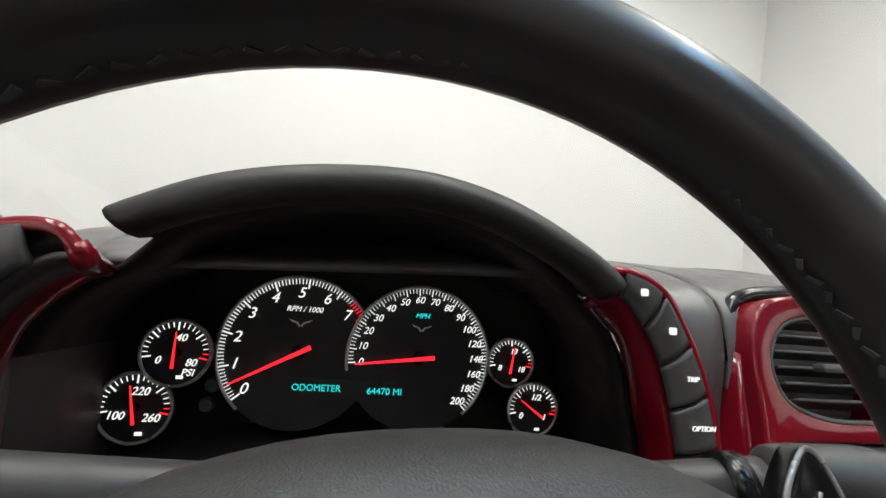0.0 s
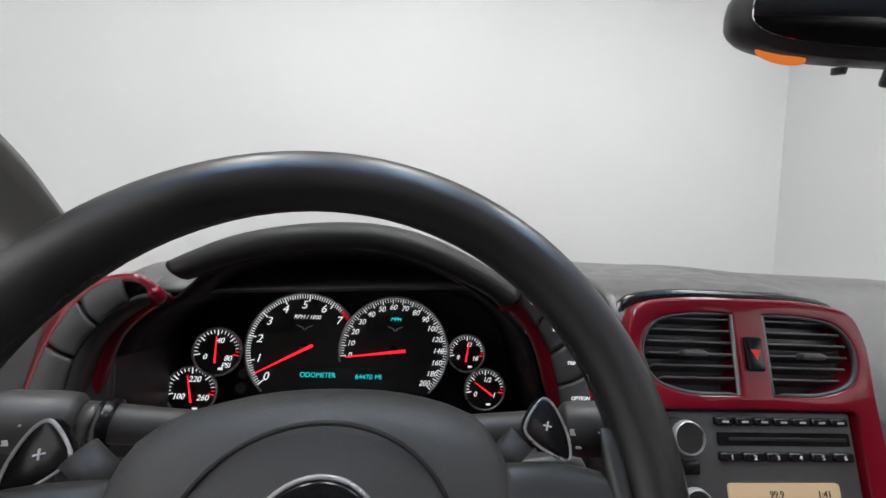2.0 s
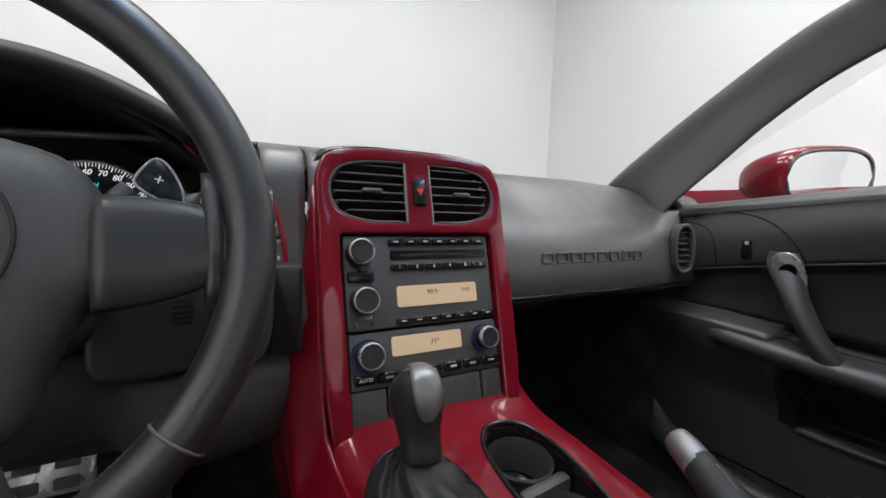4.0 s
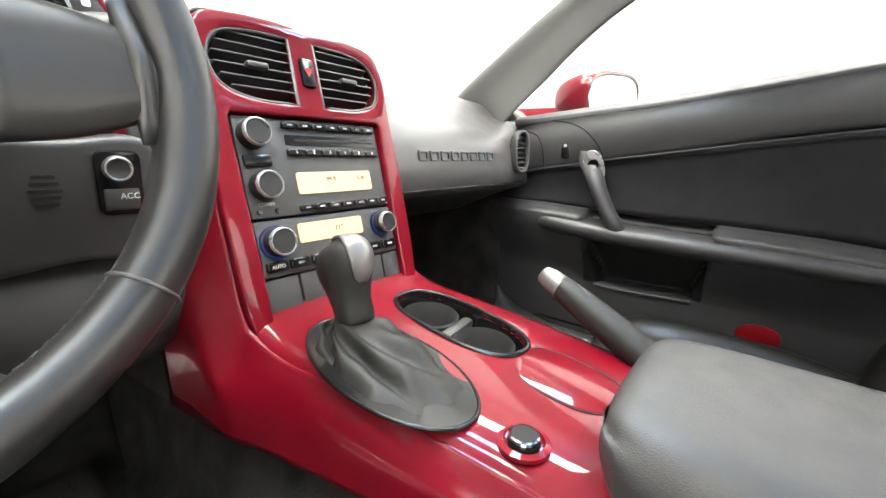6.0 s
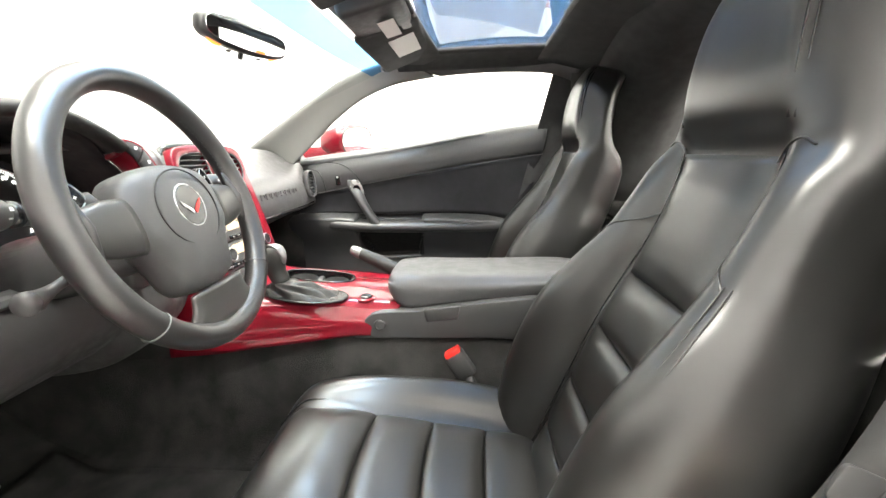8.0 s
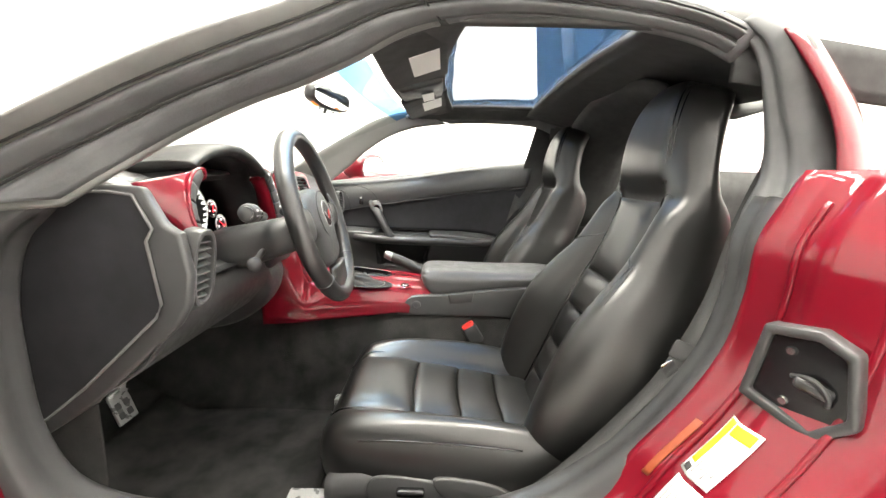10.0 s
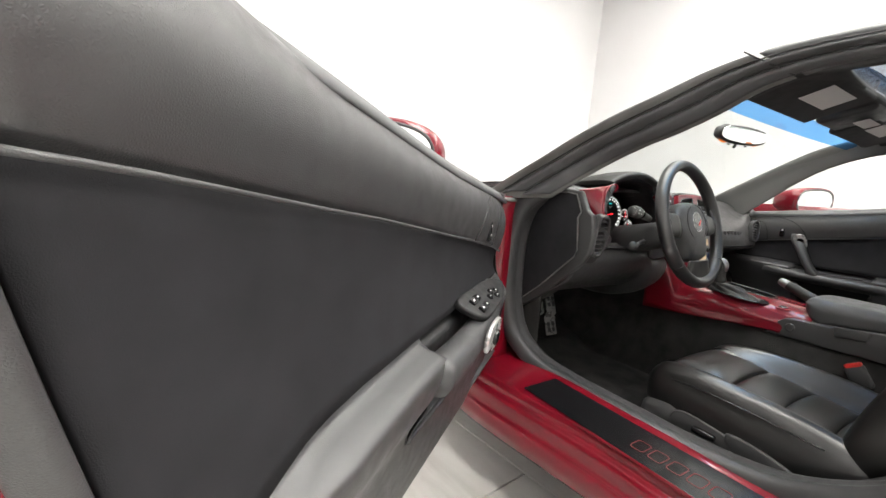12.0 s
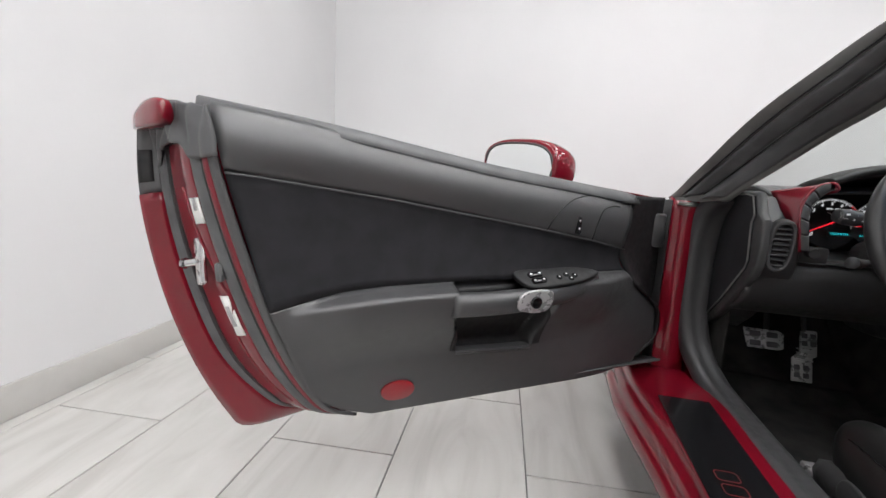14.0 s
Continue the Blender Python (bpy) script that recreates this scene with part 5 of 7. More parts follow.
def seat(cx, label, tracks):
    s0 = thing("seat", (cx, -0.15, 0.21), label, "car seat", "leather seats")

    def bp(a, h, b):
        """A place on the backrest: across, up it, out of it."""
        p = Vector((cx + a, -0.232, 0.315)) + BACK_A * h * 0.965 + BACK_N * b
        return tuple(p)

    # backrest: height, half width, bolster height, depth, panel offset, panel half width
    sec = np.array([(0.0, 0.185, 0.05, 0.12, -0.02, 0.09), (0.08, 0.205, 0.075, 0.13, -0.032, 0.098), (0.18, 0.212, 0.086, 0.13, -0.042, 0.10), (0.28, 0.206, 0.08, 0.125, -0.05, 0.10), (0.36, 0.192, 0.062, 0.12, -0.062, 0.098), (0.42, 0.174, 0.044, 0.12, -0.070, 0.092),
                    (0.47, 0.165, 0.036, 0.12, -0.074, 0.090), (0.53, 0.158, 0.030, 0.12, -0.074, 0.088), (0.565, 0.155, 0.026, 0.12, -0.066, 0.088), (0.595, 0.153, 0.008, 0.12, -0.044, 0.088), (0.65, 0.143, -0.012, 0.125, -0.028, 0.085), (0.71, 0.129, -0.016, 0.12, -0.022, 0.076), (0.755, 0.108, -0.018, 0.10, -0.027, 0.062), (0.785, 0.075, -0.012, 0.075, -0.038, 0.036), (0.80, 0.03, -0.006, 0.04, -0.06, 0.015)])

    def profile(row):
        h, w, p, th, f, pw = row
        e = w - pw
        body = [(0.0, f), (0.6 * pw, f), (pw, f + 0.06 * p), (pw + 0.22 * e, f + 0.6 * p), (pw + 0.5 * e, f + p), (pw + 0.78 * e, f + 0.95 * p), (pw + 0.95 * e, f + 0.6 * p - 0.004), (w, f + 0.1 * p - 0.02), (w, f - 0.5 * th), (0.86 * w, f - 0.9 * th), (0.5 * w, f - th)]
        head = [(0.0, f), (0.6 * pw, f - 0.001), (pw, f - 0.004), (pw + 0.1 * e, f - 0.010), (pw + 0.4 * e, f - 0.022), (pw + 0.7 * e, f - 0.036), (pw + 0.92 * e, f - 0.052), (w, f - 0.062), (0.98 * w, f - 0.072), (0.82 * w, f - 0.088), (0.5 * w, f - 0.094)]
        k = sm(0.50, 0.64, h)
        return [(a + (c - a) * k, b + (d - b) * k) for (a, b), (c, d) in zip(body, head)]

    def back_b(a, h):
        """The backrest's front at a place across and up it."""
        row = [float(np.interp(h, sec[:, 0], sec[:, i])) for i in range(6)]
        front = profile(row)[:8]
        return float(np.interp(abs(a), [q[0] for q in front], [q[1] for q in front]))

    rings = []
    for row in sec:
        half = profile(row)
        ring = half + [(0.0, row[4] - row[3])] + [(-a, b) for a, b in reversed(half[1:])]
        rings.append([bp(a, row[0], b) for a, b in ring])
    part("backrest", loft("backrest", rings, 90, 84), LEATHER, s0, "black leather backrest with tall side bolsters and built-in head rest")

    # inset panels of the backrest with their pleats
    def pleat(h0, h1, w0, w1, lift, name):
        def f(u, v):
            a = (u * 2 - 1)
            h = h0 + (h1 - h0) * v
            w = w0 + (w1 - w0) * v
            puff = (1 - abs(a) ** 5) * (0.35 + 0.65 * (1 - abs(2 * v - 1) ** 4))
            return bp(a * w, h, back_b(0, h) + lift * puff - 0.002 + 0.003 * a * a)
        return part(name, sheet(name, f, 22, 18, -0.012), LEATHER, s0)
    pleat(0.0, 0.088, 0.092, 0.099, 0.016, "back_pleat")
    pleat(0.088, 0.178, 0.099, 0.101, 0.018, "back_pleat")
    pleat(0.178, 0.278, 0.101, 0.101, 0.018, "back_pleat")
    pleat(0.278, 0.372, 0.101, 0.098, 0.018, "back_pleat")
    pleat(0.372, 0.552, 0.098, 0.088, 0.018, "back_panel")
    for s in (-1, 1):
        hs = np.linspace(0.0, 0.56, 14)
        edge = [bp(s * float(np.interp(h, sec[:, 0], sec[:, 5])) * 1.02, h, back_b(np.interp(h, sec[:, 0], sec[:, 5]), h) + 0.002) for h in hs]
        seam(edge, s0, GLOSS, 0.0013)
        line = [(0.088, 0.47), (0.1, 0.455), (0.118, 0.442), (0.135, 0.432), (0.15, 0.42)]
        seam([bp(s * a, h, back_b(a, h) + 0.0012) for a, h in line], s0, LEATHER, 0.0014)
        for off in (0.12, 0.20):
            outer = []
            for h in np.linspace(0.05, 0.425, 12):
                w, pw = np.interp(h, sec[:, 0], sec[:, 1]), np.interp(h, sec[:, 0], sec[:, 5])
                a = pw + (w - pw) * (0.6 + off)
                outer.append(bp(s * a, h, back_b(a, h) + 0.0016))
            seam(outer, s0, LEATHER, 0.0010)
        head = [(0.092, 0.585), (0.091, 0.62), (0.088, 0.66), (0.080, 0.71), (0.066, 0.752), (0.046, 0.782)]
        seam([bp(s * (a + 0.006), h, back_b(a + 0.006, h) + 0.0012) for a, h in head], s0, GLOSS, 0.001)
        seam([bp(s * a, h, back_b(a, h) + 0.0014) for a, h in ((0.082, 0.545), (0.094, 0.562), (0.110, 0.568), (0.126, 0.562))], s0, LEATHER, 0.0014)
        seam([bp(s * a, h, back_b(a, h) + 0.0015) for a, h in head], s0, GLOSS, 0.0012)
    # cushion
    rings = []
    for y, w, zc, p, zb in ((0.172, 0.13, 0.335, 0.0, 0.30), (0.165, 0.165, 0.362, 0.004, 0.28), (0.13, 0.192, 0.388, 0.014, 0.265), (0.05, 0.205, 0.386, 0.03, 0.26), (-0.06, 0.21, 0.37, 0.044, 0.26), (-0.17, 0.21, 0.353, 0.05, 0.26), (-0.26, 0.205, 0.34, 0.04, 0.26), (-0.33, 0.18, 0.33, 0.01, 0.26)):
        half = [(0.0, zc), (0.32 * w, zc), (0.56 * w, zc + 0.1 * p), (0.72 * w, zc + 0.8 * p), (0.84 * w, zc + p), (0.95 * w, zc + 0.6 * p - 0.004), (1.0 * w, zc - 0.02), (0.99 * w, (zc + zb) / 2 - 0.01), (0.9 * w, zb), (0.5 * w, zb)]
        ring = half + [(0.0, zb)] + [(-a, z) for a, z in reversed(half[1:])]
        rings.append([(cx + a, y, z) for a, z in ring])
    part("cushion", loft("cushion", rings, 60, 72), LEATHER, s0, "black leather seat cushion, creased at the front")
    for y0, y1, up in ((0.150, 0.005, 0.015), (0.005, -0.092, 0.011), (-0.092, -0.18, 0.011), (-0.18, -0.27, 0.011)):
        def f(u, v, y0=y0, y1=y1, up=up):
            a = u * 2 - 1
            y = y0 + (y1 - y0) * v - 0.008 * a * a
            crinkle = 0.0007 * sm(0.012, 0.015, up) * math.sin(9 * u + 2.5 * math.sin(6 * v)) * math.sin(13 * v + 4 * u)
            zc = ev([(-0.33, 0.33), (-0.17, 0.353), (-0.06, 0.37), (0.05, 0.386), (0.13, 0.388), (0.15, 0.378)], y)
            return (cx + a * 0.118, y, zc + 0.001 + crinkle + up * (1 - a ** 6) * (0.25 + 0.75 * (1 - abs(2 * v - 1) ** 4)))
        part("cushion_pleat", sheet("cushion_pleat", f, 26, 20, -0.012), LEATHER, s0)
    for s in (-1, 1):
        seam([(cx + s * a, y, z) for a, y, z in ((0.1, 0.166, 0.365), (0.124, 0.13, 0.396), (0.128, 0.05, 0.393), (0.13, -0.06, 0.379), (0.13, -0.17, 0.364), (0.125, -0.25, 0.35))], s0, GLOSS, 0.0016)
        seam([(cx + s * a, y, z) for a, y, z in ((0.12, 0.172, 0.345), (0.165, 0.155, 0.362), (0.193, 0.11, 0.376), (0.203, 0.03, 0.385), (0.208, -0.08, 0.384), (0.206, -0.2, 0.372))], s0, GLOSS, 0.0016)
    # base skirt with the power switches
    rings = []
    for y, zt in ((0.15, 0.30), (0.10, 0.315), (0.0, 0.318), (-0.12, 0.315), (-0.26, 0.33), (-0.3, 0.33)):
        rings.append([(cx - 0.2, y, 0.245), (cx - 0.208, y, 0.28), (cx - 0.2, y, zt), (cx + 0.2, y, zt), (cx + 0.208, y, 0.28), (cx + 0.2, y, 0.245)])
    part("base_skirt", loft("base_skirt", rings, 24), BLACK, s0)
    side = -1 if cx < 0 else 1
    m = Matrix(((0, 0, side, cx + side * 0.205), (1, 0, 0, 0), (0, 1, 0, 0), (0, 0, 0, 1)))
    part("switch_plate", slab("switch_plate", [tuple(p) for p in cr([(0.06, 0.318), (-0.02, 0.316), (-0.06, 0.308), (-0.1, 0.29), (-0.115, 0.256), (0.05, 0.256), (0.075, 0.29)], 40, True)], 0.008, m, 0.004, 3), BLACK, s0)
    part("seat_switch", box("seat_switch", (0.05, 0.014, 0.014), m @ pose(-0.005, 0.296, 0.013), 0.005, 3), GLOSS, s0, "seat adjuster switch")
    part("recline_cover", slab("recline_cover", [tuple(p) for p in cr([(-0.045, 0.318), (-0.14, 0.312), (-0.19, 0.285), (-0.2, 0.255), (-0.16, 0.252), (-0.15, 0.275), (-0.06, 0.287)], 40, True)], 0.012, m, 0.004, 3), PANEL, s0)
    for s in (-1, 1):
        part("seat_rail", box("seat_rail", (0.03, 0.56, 0.03), pose(cx + s * 0.17, -0.05, 0.232), 0.004), SILVER, s0)
    return s0


seat(-0.37, "black leather sports seat with pleated insets, driver's side", True)
seat(0.37, "black leather sports seat with pleated insets, passenger's side", True)

bk = thing("belt_buckle", (-0.134, -0.16, 0.38), "black seat belt buckle with a red release button", "seat belt buckle")
m = frame_of((-0.134, -0.143, 0.407), (0, -0.85, 0.53), (0.03, 0.53, 0.85))
part("housing", box("housing", (0.040, 0.058, 0.024), m, 0.007, 3), BLACK, bk)
part("release_button", box("release_button", (0.034, 0.022, 0.021), m @ pose(0, 0.025, 0.0), 0.004, 3), BUCKLE_RED, bk, "red release button")
part("stem", tube("stem", [(-0.134, -0.155, 0.385), (-0.138, -0.18, 0.33), (-0.14, -0.2, 0.26)], 0.011, 12, samples=10), BLACK, bk)

belt = thing("seat_belt", (-0.56, -0.42, 0.4), "black seat belt webbing running down beside the driver's seat", "seat belt")


def strap(name, path, w, side, parent):
    c = cr(path, 40)
    sv = np.array(side, float)
    g = np.stack([c - sv * w / 2, c, c + sv * w / 2], 1)
    return part(name, solid_grid(name, g, 0.002), WEBBING, parent)


strap("webbing", [(-0.53, -0.62, 0.95), (-0.56, -0.54, 0.80), (-0.59, -0.485, 0.66), (-0.602, -0.425, 0.548), (-0.606, -0.36, 0.465), (-0.608, -0.27, 0.368), (-0.61, -0.19, 0.30)], 0.03, (0.8, 0.5, -0.33), belt)
part("tongue", slab("tongue", rrect(0.055, 0.03, 0.005), 0.004, frame_of((-0.612, -0.445, 0.575), (0.2, 0.9, 0.35), (0, -0.4, 0.9)), 0.001), BLACK, belt)
part("tongue_plate", slab("tongue_plate", rrect(0.022, 0.04, 0.003), 0.003, frame_of((-0.614, -0.420, 0.545), (0.1, 0.8, -0.55), (0, 0.5, 0.8)), 0.001), CHROME, belt, "bright metal tongue")

# ---- doors: local s back from the hinge, w towards the cabin, z up ----
DOOR_L = Matrix(((-0.788, 0.6157, 0, 0.02), (-0.6157, -0.788, 0, 0.084), (0, 0, 1, 0), (0, 0, 0, 1)))
DOOR_R = Matrix(((0, -1, 0, -0.175), (-1, 0, 0, 1.075), (0, 0, 1, 0), (0, 0, 0, 1)))
S_FRONT = [(0.30, 0.475), (0.345, 0.465), (0.375, 0.42), (0.40, 0.412), (0.49, 0.432), (0.58, 0.553), (0.615, 0.59), (0.646, 0.603), (0.70, 0.599), (0.748, 0.586), (0.80, 0.567)]
S_REAR = [(0.30, 1.21), (0.315, 1.255), (0.33, 1.295), (0.37, 1.35), (0.45, 1.384), (0.568, 1.428), (0.79, 1.487), (0.90, 1.507)]


def z_top(s):
    return 0.796 + 0.105 * (s - 0.6) + 0.016 * sm(0.9, 1.4, s)


def z_bot(s):
    return 0.306 + 0.03 * sm(0.6, 0.4, s)


def crease(s):
    """Height of the line between upper pad and insert."""
    return ev([(0.42, 0.625), (0.55, 0.650), (0.70, 0.682), (0.863, 0.71), (1.0, 0.731), (1.2, 0.762), (1.48, 0.797)], s)


def ledge(s):
    """Height of the armrest's upper edge."""
    return ev([(0.42, 0.600), (0.6, 0.605), (0.72, 0.606), (0.85, 0.600), (0.944, 0.597), (1.088, 0.596), (1.211, 0.593), (1.30, 0.586), (1.35, 0.577), (1.39, 0.568), (1.45, 0.555)], s)


def pocket_low(s):
    return 0.436 - 0.006 * sm(1.05, 0.88, s)


def dent(s, z):
    """Depth of the map pocket and of the hollow behind the pull handle."""
    s0 = 0.825 + 0.03 * sm(0.54, 0.44, z)
    s1 = 1.045 + 0.02 * sm(0.45, 0.53, z)
    return 0.045 * sm(s0 - 0.008, s0 + 0.008, s) * sm(s1 + 0.006, s1 - 0.006, s) * sm(pocket_low(s) - 0.006, pocket_low(s) + 0.006, z) * sm(ledge(s), ledge(s) - 0.008, z)


def inner_w(s, z):
    w = -0.792 + 0.03 * sm(1.25, 1.48, s) - 0.012 * sm(0.7, 0.5, s)
    c, l = crease(s), ledge(s)
    if z > c:
        t = (z - c) / max(z_top(s) - c, 0.02)
        return w + 0.012 * math.sin(math.pi * min(t * 0.9, 1)) - 0.03 * t ** 4
    if z > l:
        return w - 0.004 - 0.006 * math.sin(math.pi * (z - l) / max(c - l, 0.02))
    bulge = 0.045 * sm(1.42, 1.27, s) * sm(0.5, 0.72, s)
    top = l - 0.019
    if z > top:
        return w - 0.004 + bulge * sm(0, 1, (l - z) / 0.019) - dent(s, z)
    t = (top - z) / (top - 0.306)
    return w - 0.004 + bulge * (1 - sm(0.04, 0.55, t)) - 0.032 * t ** 1.2 - dent(s, z)


def clamp_s(u, z):
    a, b = ev(S_FRONT, z), ev(S_REAR, z)
    return a + (b - a) * u


def trim_part(name, M, lo, hi, nu, nv, mat, door, label="", lift=0.0, thick=0.01):
    """A band of the door trim between two heights lo(s) and hi(s)."""
    g = []
    for i in range(nu):
        row = []
        for j in range(nv):
            u, v = i / (nu - 1), j / (nv - 1)
            s = 0.45 + u
            z = 0.6
            for _ in range(4):
                z = lo(s) + (hi(s) - lo(s)) * v
                s = clamp_s(u, z)
            row.append(tuple(M @ Vector((s, inner_w(s, z) + lift, z))))
        g.append(row)
    return part(name, solid_grid(name, np.array(g), -thick if M == DOOR_L else thick), mat, door, label)


def door_trim(M, door):
    trim_part("upper_trim", M, crease, z_top, 60, 14, VINYL, door, "soft black grained upper trim")
    trim_part("insert_panel", M, ledge, crease, 60, 12, SUEDE, door, "matt black insert")
    trim_part("lower_trim", M, z_bot, ledge, 130, 70, VINYL, door, "black grained lower trim with the armrest")
    pts = [(clamp_s(u, crease(0.45 + u)), crease(clamp_s(u, crease(0.45 + u)))) for u in np.linspace(0.0, 1, 24)]
    seam([tuple(M @ Vector((s, inner_w(s, z + 0.001) + 0.002, z))) for s, z in pts], door, VINYL, 0.0018, "trim_line")
    bow = [(0.845, 0.707), (0.83, 0.74), (0.79, 0.775), (0.73, 0.79), (0.66, 0.789), (0.625, 0.785)]
    seam([tuple(M @ Vector((s, inner_w(s, z) + 0.001, z))) for s, z in bow], door, CLUSTER, 0.0016, "trim_line")
    bow = [(0.71, 0.686), (0.705, 0.73), (0.69, 0.757), (0.655, 0.768), (0.63, 0.767)]
    seam([tuple(M @ Vector((s, inner_w(s, z) + 0.001, z))) for s, z in bow], door, CLUSTER, 0.0016, "trim_line")


def plane_at(M, s, w, z, tilt=0.0):
    """A frame on the door's inner face: local x along s, y up, z into the cabin."""
    f = Matrix(((1, 0, 0, s), (0, 0, 1, w), (0, 1, 0, z), (0, 0, 0, 1)))
    return M @ f @ pose(0, 0, 0, tilt)


# driver's door, standing open
car = thing("car", (0, -0.1, 0.0), "dark red two-seat sports car with its driver's door open", "car")


def rear_edge(k, n=40):
    """Curves down the shut face: k 0 at the trim's edge, 1 at the outer skin."""
    a = np.array([(1.510, -0.770, 0.888), (1.494, -0.770, 0.79), (1.442, -0.785, 0.60), (1.386, -0.805, 0.45), (1.335, -0.818, 0.36), (1.31, -0.822, 0.335), (1.262, -0.830, 0.314)])
    b = np.array([(1.636, -0.93, 0.885), (1.642, -0.945, 0.76), (1.617, -0.95, 0.58), (1.568, -0.948, 0.42), (1.507, -0.942, 0.298), (1.482, -0.938, 0.268), (1.335, -0.922, 0.294)])
    fs = ev([(-0.2, -0.2), (0, 0), (0.3, 0.34), (0.55, 0.50), (0.70, 0.60), (0.80, 0.66), (0.86, 0.73), (1, 1)], k)
    fw = ev([(-0.2, -0.2), (0, 0), (0.3, 0.32), (0.55, 0.66), (0.70, 0.88), (0.80, 0.95), (1, 1)], k)
    # the seals turn in early at the foot, the skin runs down to a corner
    foot = min(max((k - 0.86) / 0.14, 0.0), 1.0)
    keep = np.array([(1, 1), (1, 1), (1, 1), (0.95, 0.85), (0.80, 0.35), (0.76, 0.25), (1, 1)])
    keep = keep + (1 - keep) * foot
    f = np.stack([fs * keep[:, 0], fw * keep[:, 0], fw * keep[:, 1]], 1)
    return cr((1 - f) * a + f * b, n)


skin = []
for s in np.linspace(0.36, 1.33, 30):
    col = []
    for z in np.linspace(0.284 + 0.02 * sm(1.33, 1.2, s), 0.89, 22):
        bul = 0.03 * math.sin(math.pi * (z - 0.2) / 0.75) - 0.02 * sm(0.7, 0.3, s)
        col.append((s, -0.905 - 0.8 * bul, min(z, z_top(s) + 0.02)))
    skin.append(col)
edge = rear_edge(1.0, 22)[::-1]
skin.append([tuple(p) for p in edge])
door = part("door", solid_grid("door", np.array([[tuple(DOOR_L @ Vector(p)) for p in c] for c in skin]), 0.004), RED, car, "glossy dark red door standing wide open, with black inner trim")
door_trim(DOOR_L, door)
lock = part("lock_switch", slab("lock_switch", rrect(0.013, 0.044, 0.004), 0.008, plane_at(DOOR_L, 0.76, -0.79, 0.722), 0.002), GLOSS, door)
for dy in (-0.009, 0.009):
    part("symbol", box("symbol", (0.004, 0.005, 0.001), plane_at(DOOR_L, 0.76, -0.7815, 0.722 + dy)), INK, door)
# pull handle with release button, window switches, pocket
grip = [[tuple(DOOR_L @ Vector((s, w + dw, zc + dz))) for dw, dz in ((-0.02, 0.018), (0.006, 0.022), (0.018, 0.012), (0.02, -0.01), (0.01, -0.024), (-0.02, -0.026))] for s, w, zc in ((0.70, -0.785, 0.590), (0.75, -0.772, 0.580), (0.81, -0.762, 0.570), (0.9, -0.757, 0.560), (1.0, -0.758, 0.556), (1.084, -0.760, 0.557))]
part("pull_handle", loft("pull_handle", grip, 30, 30), VINYL, door, "black pull handle")
bz = part("release_bezel", slab("release_bezel", [tuple(p) for p in cr([(-0.042, 0.021), (0.02, 0.024), (0.042, 0.01), (0.04, -0.014), (0.02, -0.022), (-0.03, -0.022), (-0.044, -0.005)], 36, True)], 0.008, plane_at(DOOR_L, 0.905, -0.734, 0.561, 4), 0.003, 3), SILVER, door, "silver bezel of the door release")
part("release_button", lathe("release_button", [(0, 0.003), (0.0095, 0.004), (0.0125, 0.006), (0.0135, 0.0)], 28, plane_at(DOOR_L, 0.905, -0.727, 0.561, 4)), GLOSS, door)
pan = part("switch_panel", slab("switch_panel", [tuple(p) for p in cr([(0.09, -0.03), (0.075, 0.018), (0.0, 0.026), (-0.08, 0.02), (-0.13, 0.0), (-0.09, -0.022), (0.0, -0.032)], 40, True)], 0.012, DOOR_L @ pose(0.835, -0.768, 0.595, -28, 4, 0), 0.004, 3), CLUSTER, door, "black panel with window and mirror switches")
SWP = DOOR_L @ pose(0.835, -0.768, 0.595, -28, 4, 0)
for dx, dy in ((0.045, 0.008), (0.045, -0.012)):
    key = part("window_switch", box("window_switch", (0.034, 0.013, 0.008), SWP @ pose(dx, dy, 0.014), 0.002), GLOSS, door)
    for e in (-0.011, 0.011):
        part("symbol", box("symbol", (0.005, 0.003, 0.0006), SWP @ pose(dx + e, dy, 0.0183)), INK, key)
for dx, dy in ((-0.012, 0.004), (-0.035, -0.002), (-0.055, 0.004), (-0.04, 0.012)):
    key = part("mirror_switch", lathe("mirror_switch", [(0, 0.004), (0.0055, 0.004), (0.0065, 0.003), (0.0065, 0)], 20, SWP @ pose(dx, dy, 0.011)), GLOSS, door)
    part("symbol", box("symbol", (0.0035, 0.002, 0.0006), SWP @ pose(dx, dy, 0.0153)), INK, key)


def shaded_pocket(M, d):
    """A near-black sheet that colours the pocket's shade in, and the raised lip below it."""
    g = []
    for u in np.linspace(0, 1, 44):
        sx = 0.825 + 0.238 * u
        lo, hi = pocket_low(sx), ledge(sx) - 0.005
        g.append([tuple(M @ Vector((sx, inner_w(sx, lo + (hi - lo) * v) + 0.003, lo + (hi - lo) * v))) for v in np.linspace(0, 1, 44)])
    part("shaded_pocket", solid_grid("shaded_pocket", np.array(g), 0.001), CLUSTER, d, "near-black sheet putting shade into the map pocket recess")
    lip = [(sx, pocket_low(sx) - 0.007) for sx in np.linspace(0.85, 1.045, 20)]
    part("pocket_lip", tube("pocket_lip", [tuple(M @ Vector((sx, inner_w(sx, z) + 0.001, z))) for sx, z in lip], 0.004, 10), VINYL, d)


shaded_pocket(DOOR_L, door)
part("reflector", slab("reflector", oval(0.074, 0.048, 36, p=2.2), 0.005, plane_at(DOOR_L, 1.174, inner_w(1.174, 0.356) - 0.001, 0.356, 10), 0.0015), REFLECTOR, door, "oval red reflector")
